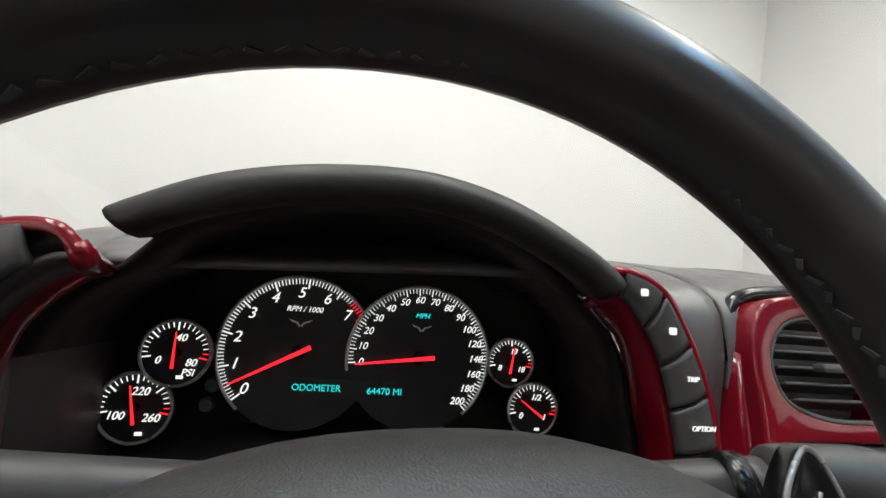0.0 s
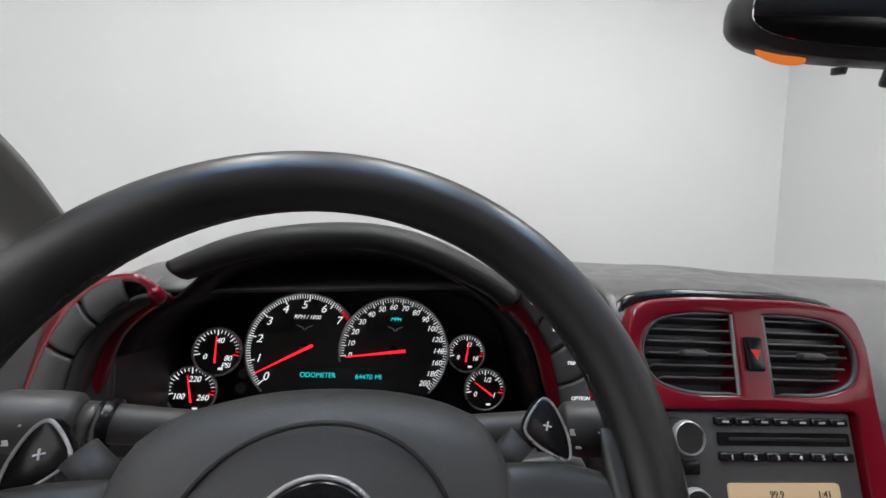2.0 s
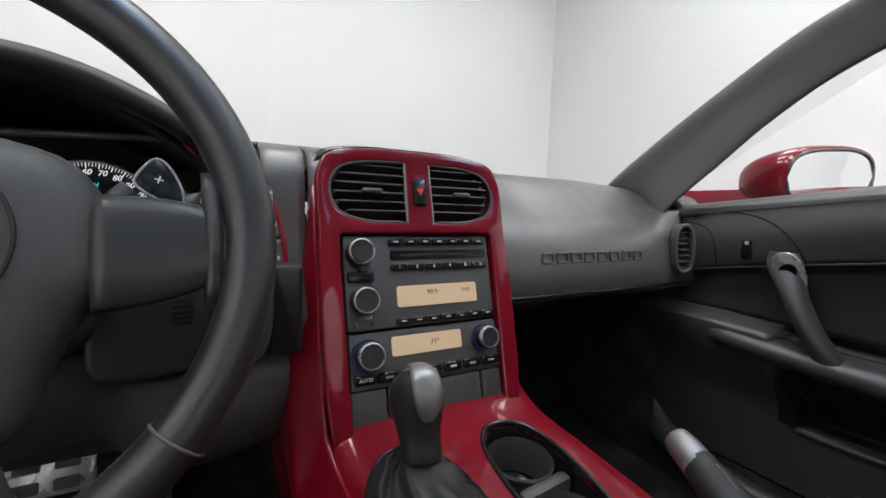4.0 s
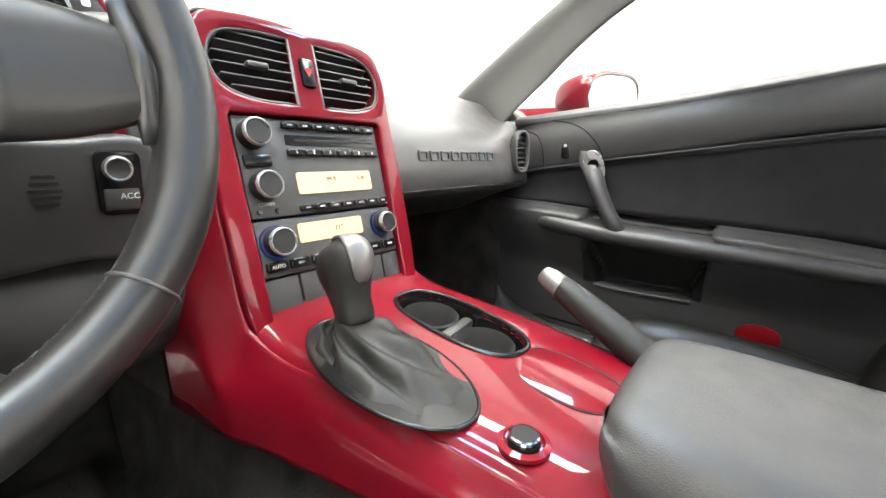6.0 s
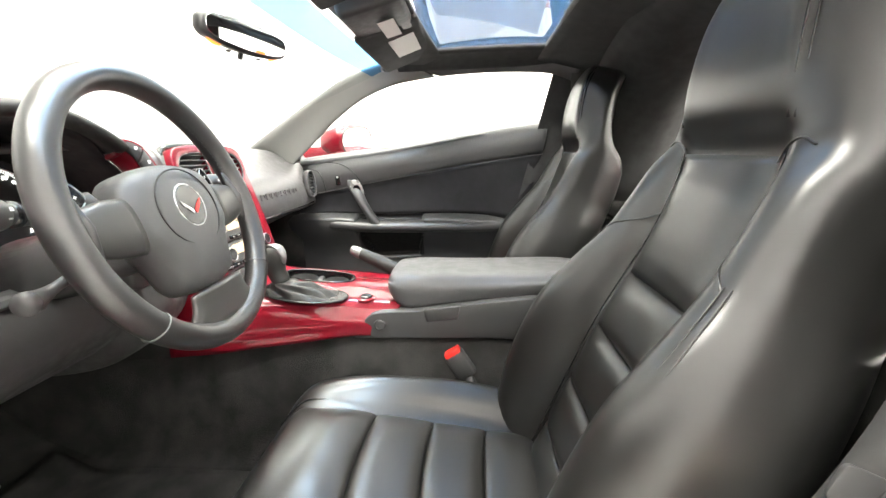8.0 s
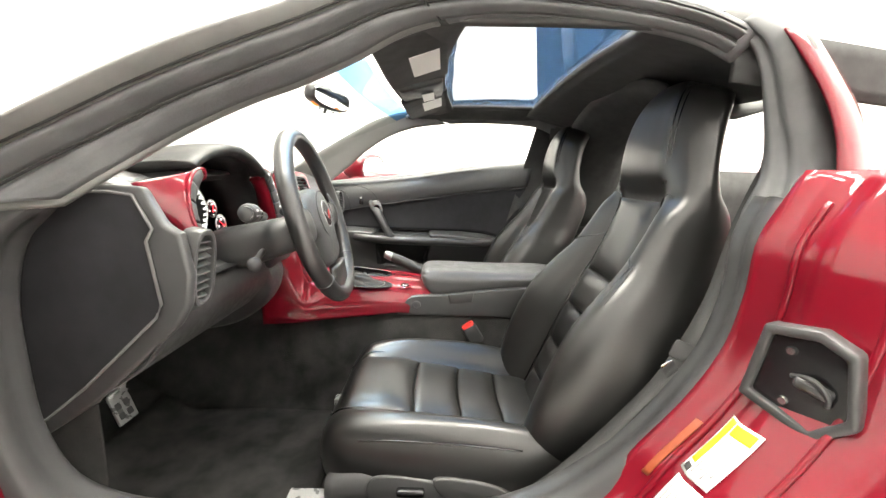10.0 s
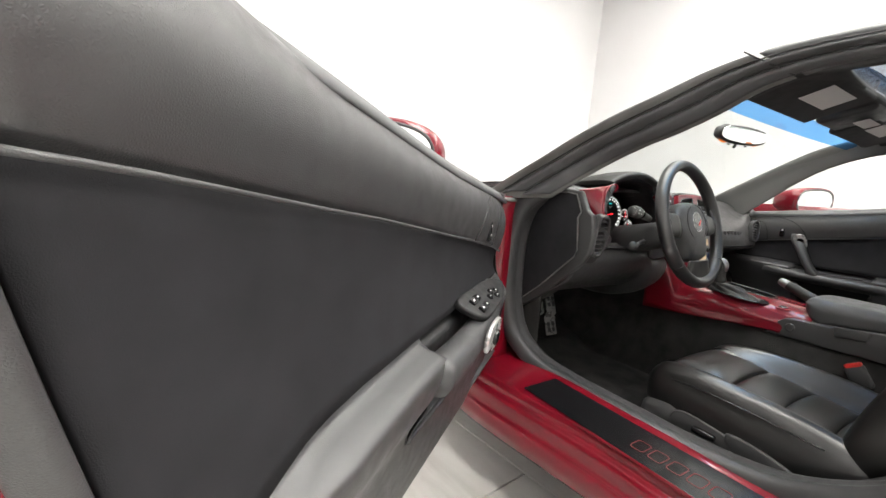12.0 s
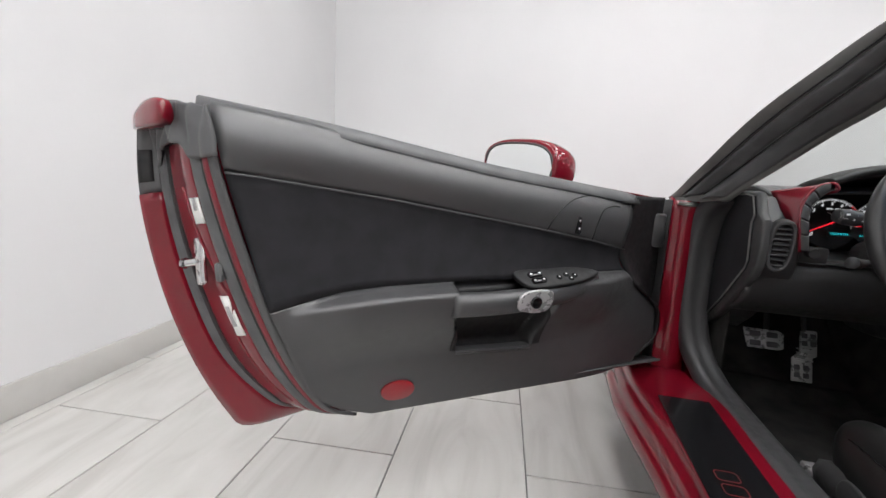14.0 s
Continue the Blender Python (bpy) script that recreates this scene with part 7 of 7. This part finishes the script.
part("latch_fork", box("latch_fork", (0.034, 0.014, 0.01), LATCH @ pose(0.002, -0.004, 0.008, 0, 10, -14), 0.005, 3), BLACK, latch)
part("latch_hook", tube("latch_hook", [tuple(LATCH @ Vector(p)) for p in ((-0.018, 0.002, 0.008), (0.002, 0.006, 0.012), (0.016, -0.006, 0.012), (0.015, -0.018, 0.008))], 0.003, 10, samples=16), PANEL, latch)
for x, y in ((-0.022, 0.028), (-0.022, -0.03)):
    part("bolt", lathe("bolt", [(0, 0.004), (0.004, 0.004), (0.005, 0.002), (0.005, 0)], 12, LATCH @ pose(x, y, 0.005)), CHROME, latch)


def jamb_at(k, i, lift=0.002):
    """A place on the rear jamb between its samples, a little proud of it."""
    i0 = int(i)
    p = np.array(jamb_w(k, i0)) * (1 - i + i0) + np.array(jamb_w(k, i0 + 1)) * (i - i0)
    return tuple(p + np.array([-0.49, 0.872, 0.1]) * lift)


def jamb_patch(name, k0, k1, i0, i1, mat, parent, lift, label=""):
    g = [[jamb_at(k, i, lift) for k in np.linspace(k0, k1, 8)] for i in np.linspace(i0, i1, 10)]
    return part(name, solid_grid(name, np.array(g), 0.0008), mat, parent, label)


sk = jamb_patch("sticker", 0.24, 0.45, 18, 22.4, PAPER, body, 0.003, "white and yellow tyre information label")
jamb_patch("yellow_band", 0.25, 0.295, 18.1, 21.5, YELLOW, sk, 0.0042)
jamb_patch("yellow_block", 0.31, 0.43, 18.15, 18.9, YELLOW, sk, 0.0042)
jamb_patch("round_mark", 0.255, 0.30, 21.75, 22.2, INK_BLACK, sk, 0.0042)
for r in range(4):
    jamb_patch("print_bar", 0.315 + r * 0.03, 0.324 + r * 0.03, 19.2, 22.0 - 0.4 * (r % 2), PRINT, sk, 0.0042)
sk = jamb_patch("sticker", 0.27, 0.47, 22.7, 25.0, PAPER, body, 0.003, "white label with bars of fine print")
for r in range(5):
    jamb_patch("print_bar", 0.30 + r * 0.03, 0.308 + r * 0.03, 22.95, 24.7, PRINT, sk, 0.0042)
for k0, k1 in ((0.15, 0.22), (0.60, 0.70)):
    line = [jamb_at(k0 + (k1 - k0) * t * t, 3 + 28 * t, 0.001) for t in np.linspace(0, 1, 24)]
    part("pressed_ridge", tube("pressed_ridge", line, 0.0045, 8, samples=60), RED, body)
jamb_patch("reflective_strip", 0.10, 0.145, 19.5, 24.5, AMBER, body, 0.002, "faded orange strip on the door jamb")
# lining between the jamb seal and the luggage space
for s in (-1, 1):
    rows = []
    for z in np.linspace(0.22, 0.82, 16):
        y0 = ev([(0.22, -0.2), (0.30, -0.2), (0.35, -0.31), (0.438, -0.395), (0.545, -0.46), (0.66, -0.50), (0.82, -0.545)], z)
        rows.append([(s * (0.61 - 0.035 * t), y0 + (-0.60 - y0) * t, z) for t in np.linspace(0, 1, 6)])
    part("jamb_lining", solid_grid("jamb_lining", np.array(rows), 0.006 * s), CARPET, body)
# sill
SILL = [(-0.648, 0.275), (-0.66, 0.292), (-0.685, 0.296), (-0.70, 0.294), (-0.83, 0.291), (-0.85, 0.29), (-0.86, 0.287), (-0.868, 0.278), (-0.870, 0.268), (-0.884, 0.262), (-0.890, 0.252), (-0.892, 0.225), (-0.903, 0.219), (-0.905, 0.19), (-0.885, 0.15)]
sc = cr(SILL, 60)
part("sill", solid_grid("sill", np.array([[(x - 0.02 * sm(-0.05, -0.4, y) + 0.05 * sm(0.5, 0.0, y) * sm(-0.82, -0.87, x), y, z + 0.02 * sm(-0.1, -0.4, y) * (x > -0.87)) for x, z in sc] for y in np.linspace(-0.42, 0.62, 40)]), 0.004), RED, body, "glossy dark red door sill")
sp = thing("sill_plate", (-0.765, 0.0, 0.293), "black sill plate with a red outlined mark", "sill plate")
part("plate", box("plate", (0.118, 0.72, 0.003), pose(-0.763, -0.03, 0.2955, 0, -1.3, 0), 0.001, 1), GLOSS, sp)
for i in range(8):
    part("outline_mark", slab("outline_mark", rrect(0.04, 0.03, 0.008), 0.0005, pose(-0.772, 0.03 - i * 0.038, 0.2971, 0, -1.3, 0), 0, 1, (rrect(0.0365, 0.0265, 0.0068),)), MARK_RED, sp)
# front jamb and hinge pillar
fj = [[(-0.715, 0.53 + 0.012 * math.sin(3 * t), 0.29 + 0.50 * t), (-0.75, 0.533, 0.28 + 0.51 * t), (-0.772, 0.536, 0.275 + 0.515 * t), (-0.776, 0.542, 0.275 + 0.515 * t), (-0.788, 0.538, 0.27 + 0.52 * t), (-0.796, 0.555, 0.26 + 0.54 * t)] for t in np.linspace(0, 1, 20)]
part("front_jamb", solid_grid("front_jamb", np.array(fj), -0.004), RED, body, "glossy dark red front door jamb")
# near-black sheet added to stand for the shade between door and jamb
gapg = [[(-0.795, 0.542, 0.26 + 0.53 * t), (-0.81, 0.60, 0.26 + 0.53 * t), (-0.875, 0.62, 0.26 + 0.52 * t)] for t in np.linspace(0, 1, 6)]
part("gap_shade_sheet", solid_grid("gap_shade_sheet", np.array(gapg), -0.004), CLUSTER, body)
part("hinge", box("hinge", (0.05, 0.07, 0.1), pose(-0.83, 0.57, 0.70), 0.01), BLACK, body)
part("hinge", box("hinge", (0.05, 0.07, 0.08), pose(-0.83, 0.57, 0.40), 0.01), BLACK, body)
part("pillar_foot", loft("pillar_foot", [[(-0.72, 0.53, 0.775), (-0.76, 0.515, 0.775), (-0.785, 0.53, 0.777), (-0.79, 0.60, 0.781), (-0.72, 0.60, 0.785)], [(-0.72, 0.535, 0.787), (-0.755, 0.52, 0.786), (-0.778, 0.535, 0.787), (-0.78, 0.60, 0.79), (-0.72, 0.60, 0.792)]]), GREY_TRIM, body)
# front fenders, cowl and hood in front of the screen
hoodg = [[(x, 1.02 + 1.35 * t, 0.775 - 0.03 * abs(x) ** 2 + 0.035 * math.sin(math.pi * min(t * 1.2, 1)) * (1 if abs(x) > 0.5 else 0.3) - 0.26 * t ** 2.2) for x in np.linspace(-0.88, 0.88, 22)] for t in np.linspace(0, 1, 18)]
part("hood", solid_grid("hood", np.array(hoodg), 0.004), RED, body, "glossy dark red hood")
for s in (-1, 1):
    fg = [[(s * (0.88 + 0.03 * math.sin(math.pi * v)), 0.60 + 1.65 * u, 0.25 + (0.53 - 0.2 * sm(0.55, 1.0, u)) * v) for v in np.linspace(0, 1, 10)] for u in np.linspace(0, 1, 14)]
    part("front_fender", solid_grid("front_fender", np.array(fg), 0.004 * s), RED, body)
    shoulder = [[(s * (0.70 + 0.18 * v), 0.60 + 0.40 * u, 0.785 - 0.006 * v) for v in np.linspace(0, 1, 5)] for u in np.linspace(0, 1, 5)]
    part("fender_shoulder", solid_grid("fender_shoulder", np.array(shoulder), 0.004 * s), RED, body)
part("cowl", box("cowl", (1.36, 0.06, 0.03), pose(0, 1.03, 0.77), 0.008), BLACK, body)
# rear bulkhead, cargo floor, halo
halo = []
for a in np.linspace(0, 2.2, 32):
    cx0, cz0 = 0.50 * math.cos(a), 0.70 + 0.40 * math.sin(a) ** 0.7
    halo.append([(cx0 * 1.04, -0.52, cz0), (cx0 * 0.99, -0.54, cz0 - 0.02), (cx0 * 0.92, -0.60, cz0 - 0.05), (cx0 * 0.9, -0.70, cz0 - 0.055), (cx0 * 0.93, -0.78, cz0 - 0.03)])
part("roof_hoop", solid_grid("roof_hoop", np.array(halo), 0.01), HEADLINER, body, "black trimmed roof hoop behind the seats")
hdr = [[(x, 0.065 + 0.05 * (1 - (x / 0.55) ** 2) - 0.16 * t, 1.112 + 0.016 * (1 - (x / 0.55) ** 2) - 0.012 * math.sin(math.pi * t)) for t in np.linspace(0, 1, 6)] for x in np.linspace(-0.55, 0.55, 24)]
part("roof_header", solid_grid("roof_header", np.array(hdr), -0.02), HEADLINER, body, "black trimmed windscreen header")
rr = [[(x, -0.40 - 0.34 * t + 0.02 * (x / 0.5) ** 2, 1.112 - 0.028 * (x / 0.5) ** 2 - 0.085 * t ** 1.5 - 0.012 * math.sin(math.pi * t)) for t in np.linspace(0, 1, 12)] for x in np.linspace(-0.52, 0.52, 24)]
part("roof_rear_bar", solid_grid("roof_rear_bar", np.array(rr), 0.02), HEADLINER, body)
for s in (-1, 1):
    part("speaker_ring", tube("speaker_ring", [(s * 0.50, -0.66 + 0.055 * math.cos(a), 0.86 + 0.085 * math.sin(a)) for a in np.linspace(0, 2 * math.pi, 36, endpoint=False)], 0.01, 10, True), BLACK, body)
    wallside = [[(s * (0.60 - 0.03 * v), -0.56 - 0.95 * u, 0.30 + (0.54 if s < 0 else 0.60) * v - (0.1 if s < 0 else 0.02) * u * v) for v in np.linspace(0, 1, 6)] for u in np.linspace(0, 1, 8)]
    part("side_lining", solid_grid("side_lining", np.array(wallside), 0.006 * s), HEADLINER, body)
part("cargo_floor", sheet("cargo_floor", lambda u, v: (-0.6 + 1.2 * u, -0.56 - 1.1 * v, 0.62 + 0.02 * v), 8, 8, 0.01), CARPET, body, "dark carpeted load floor")
part("bulkhead", sheet("bulkhead", lambda u, v: (-0.6 + 1.2 * u, -0.55, 0.2 + 0.42 * v), 6, 6, 0.01), CARPET, body)
part("tail_panel", sheet("tail_panel", lambda u, v: (-0.85 + 1.7 * u, -1.72, 0.3 + 0.55 * v), 8, 6, 0.01), RED, body)
fr = [[(0.88, y, z) for z in (0.25, 0.5, 0.7, 0.85)] for y in np.linspace(-0.55, -1.72, 8)]
part("rear_fender", solid_grid("rear_fender", np.array(fr), 0.004), RED, body)
dk = [[(x, -0.62 - 1.1 * t, 0.885) for x in (0.58, 0.72, 0.88)] for t in np.linspace(0, 1, 6)]
part("fender_top", solid_grid("fender_top", np.array(dk), 0.004), RED, body)

# inner side strips of the roof and the trim beside the rear quarter windows
for s in (-1, 1):
    side = [[(s * ((0.515 if s < 0 else 0.43) + (0.05 if s < 0 else 0.135) * t), y, 1.112 - 0.04 * t ** 2 - 0.01 * abs(y + 0.22)) for t in np.linspace(0, 1, 6)] for y in np.linspace(0.06, -0.56, 16)]
    part("roof_side_trim", solid_grid("roof_side_trim", np.array(side), 0.012 * s), HEADLINER, body)
    sail = [[(s * (0.545 - 0.03 * u), -0.49 - 0.32 * u, 1.075 - 0.08 * v - 0.03 * u) for v in np.linspace(0, 1, 5)] for u in np.linspace(0, 1, 8)]
    part("sail_trim", solid_grid("sail_trim", np.array(sail), 0.01), HEADLINER, body)
# lining behind the shut door
lin = [[(0.575 + 0.04 * (1 - v) - 0.02 * u, (-0.285 - 0.165 * v) - 0.36 * u, 0.45 + 0.64 * v) for v in np.linspace(0, 1, 8)] for u in np.linspace(0, 1, 8)]
part("quarter_trim", solid_grid("quarter_trim", np.array(lin), 0.01), HEADLINER, body, "black trim panel behind the passenger's window")


# glass
def pane(name, me, mat, label, category="window"):
    ob = whole(name, me, mat, label, category, kind="structure")
    ob.visible_shadow = False
    return ob


def screen(u, v):
    x = (2 * u - 1)
    w = 0.79 - 0.17 * v
    bow = 1 - abs(x) ** 2.5
    return (x * w, 0.64 + 0.38 * bow - (0.58 + 0.31 * bow) * v, 0.785 + 0.03 * bow + (0.29 + 0.005 * bow) * v)


pane("window_windshield", sheet("window_windshield", lambda u, v: screen(u, v * 0.905), 24, 16), WINDSHIELD, "greenish laminated windscreen", "windscreen")
pane("window_sun_band", sheet("window_sun_band", lambda u, v: screen(u, 0.905 + 0.085 * v), 24, 5), SUN_BAND, "blue tinted band along the top of the windscreen", "windscreen")
pane("window_side", sheet("window_side", lambda u, v: (0.665 - 0.115 * v - 0.02 * math.sin(math.pi * v), (0.50 - 0.88 * u) * (1 - v) + (0.10 - 0.545 * u) * v, (0.80 + 0.085 * u) * (1 - v) + 1.085 * v), 20, 12), SIDE_GLASS, "clear glass of the closed passenger's window")
pane("window_hatch", sheet("window_hatch", lambda u, v: ((2 * u - 1) * (0.46 + 0.12 * v), -0.60 - 1.05 * v, 1.125 - 0.24 * v ** 1.3 - 0.03 * (2 * u - 1) ** 2), 16, 12), SIDE_GLASS, "clear glass of the rear hatch")
roof = pane("roof_panel", sheet("roof_panel", lambda u, v: ((2 * u - 1) * 0.545, -0.05 - 0.42 * v, 1.096 + 0.03 * (1 - (2 * u - 1) ** 2) + 0.008 * math.sin(math.pi * v)), 20, 10, 0.004), ROOF_GLASS, "dark blue tinted transparent roof panel", "roof panel")
for y in (-0.04, -0.40):
    part("roof_frame", tube("roof_frame", [(x, y, 1.094 + 0.03 * (1 - (x / 0.545) ** 2)) for x in np.linspace(-0.53, 0.53, 16)], 0.008, 8), BLACK, body)

# rear-view mirror, visors
mir = thing("rearview_mirror", (0.0, 0.27, 1.02), "black rear-view mirror with lit orange map lamps", "rear-view mirror")
MM = frame_of((0.003, 0.268, 1.049), (0.985, -0.13, 0.02), (0, -0.2, 1)) @ Matrix.Scale(1.03, 4)
shell = []
for z, k in ((0.0, 0.97), (-0.006, 1.0), (-0.02, 0.98), (-0.036, 0.8), (-0.044, 0.35)):
    shell.append([tuple(MM @ Vector((x * k, y * k - 0.004 * (1 - k), z))) for x, y in [(px, py * (0.9 if py > 0 else 1) * (1 - 0.12 * abs(px) / 0.125)) for px, py in oval(0.25, 0.062, 40, p=3.2)]])
part("housing", loft("housing", shell, 16), BLACK, mir)
part("mirror_pane", slab("mirror_pane", [(x, y * (1 - 0.12 * abs(x) / 0.125)) for x, y in oval(0.236, 0.05, 40, p=3.2)], 0.002, MM @ pose(0, 0.0015, 0.0), 0.0005, 1), MIRROR, mir, "silvered mirror glass")
part("readout", slab("readout", rrect(0.03, 0.005, 0.001, 2), 0.001, MM @ pose(0.03, -0.02, 0.002)), ORANGE, mir, "glowing orange readout")
for s in (-1, 1):
    part("map_lamp", slab("map_lamp", oval(0.034, 0.012, 24), 0.003, MM @ pose(s * 0.088, -0.0235, -0.010, 55, 0, s * 14), 0.001, 1), MAP_LAMP, mir, "glowing orange map lamp")
    part("push_key", lathe("push_key", [(0, 0.004), (0.004, 0.004), (0.0045, 0)], 12, MM @ pose(s * 0.045, -0.031, -0.014, 90)), BLACK, mir)
part("toggle", box("toggle", (0.010, 0.018, 0.008), MM @ pose(-0.010, -0.034, -0.014, 10), 0.003), BLACK, mir)
part("stem", tube("stem", [tuple(MM @ Vector((0, 0, -0.03))), (-0.01, 0.32, 1.065), (0.0, 0.33, 1.085)], 0.011, 12, samples=10), BLACK, mir)
for s in (-1, 1):
    vz = thing("sun_visor", (s * 0.30, 0.02, 1.10), "black fabric sun visor with a white label, folded up", "sun visor", "sun visors")
    vm = pose(s * 0.285, 0.015, 1.085, -18, 0, 0)
    part("visor_pad", box("visor_pad", (0.36, 0.15, 0.018), vm, 0.008, 3), HEADLINER, vz)
    part("label", box("label", (0.16, 0.065, 0.001), vm @ pose(-s * 0.02, -0.02, -0.0096)), PAPER, vz, "white warning label")
    part("hinge", tube("hinge", [tuple(vm @ Vector((s * 0.17, 0.07, 0))), tuple(vm @ Vector((s * 0.2, 0.085, 0.012)))], 0.008, 10), BLACK, vz)
cons = thing("overhead_console", (0, 0.03, 1.10), "black overhead console with a white label under the header", "overhead console")
part("console_pad", box("console_pad", (0.19, 0.13, 0.035), pose(0.06, 0.02, 1.095, -14), 0.012, 3), BLACK, cons)
part("label", box("label", (0.11, 0.035, 0.001), pose(0.09, -0.0, 1.0755, -14)), PAPER, cons, "white warning label")

# ---- floor tiles ----
TW, TL, GAP = 0.3855, 0.771, 0.004
tile_me = box("tile", (TW - GAP, TL - GAP, 0.008), None, 0.0012, 1)
tile_me.materials.append(TILE)
for i in range(-4, 14):
    for j in range(-8, 5):
        u = -1.856 + TW * (i + 0.5)
        v = 0.445 + TL * j + (TL / 2 if i % 2 else 0.0) + TL / 2
        ua, ub = max(u - TW / 2, U0), min(u + TW / 2, U1)
        va, vb = max(v - TL / 2, V0), min(v + TL / 2, V1)
        if ub - ua < 0.03 or vb - va < 0.03:
            continue
        whole_tile = ub - ua > TW - 0.001 and vb - va > TL - 0.001
        me = tile_me if whole_tile else box("tile", (ub - ua - GAP, vb - va - GAP, 0.008), None, 0.0012, 1)
        if not whole_tile:
            me.materials.append(TILE)
        ob = new("tile", me)
        ob.matrix_world = ROOM @ pose((ua + ub) / 2, (va + vb) / 2, -0.004)
        ob.parent = floor
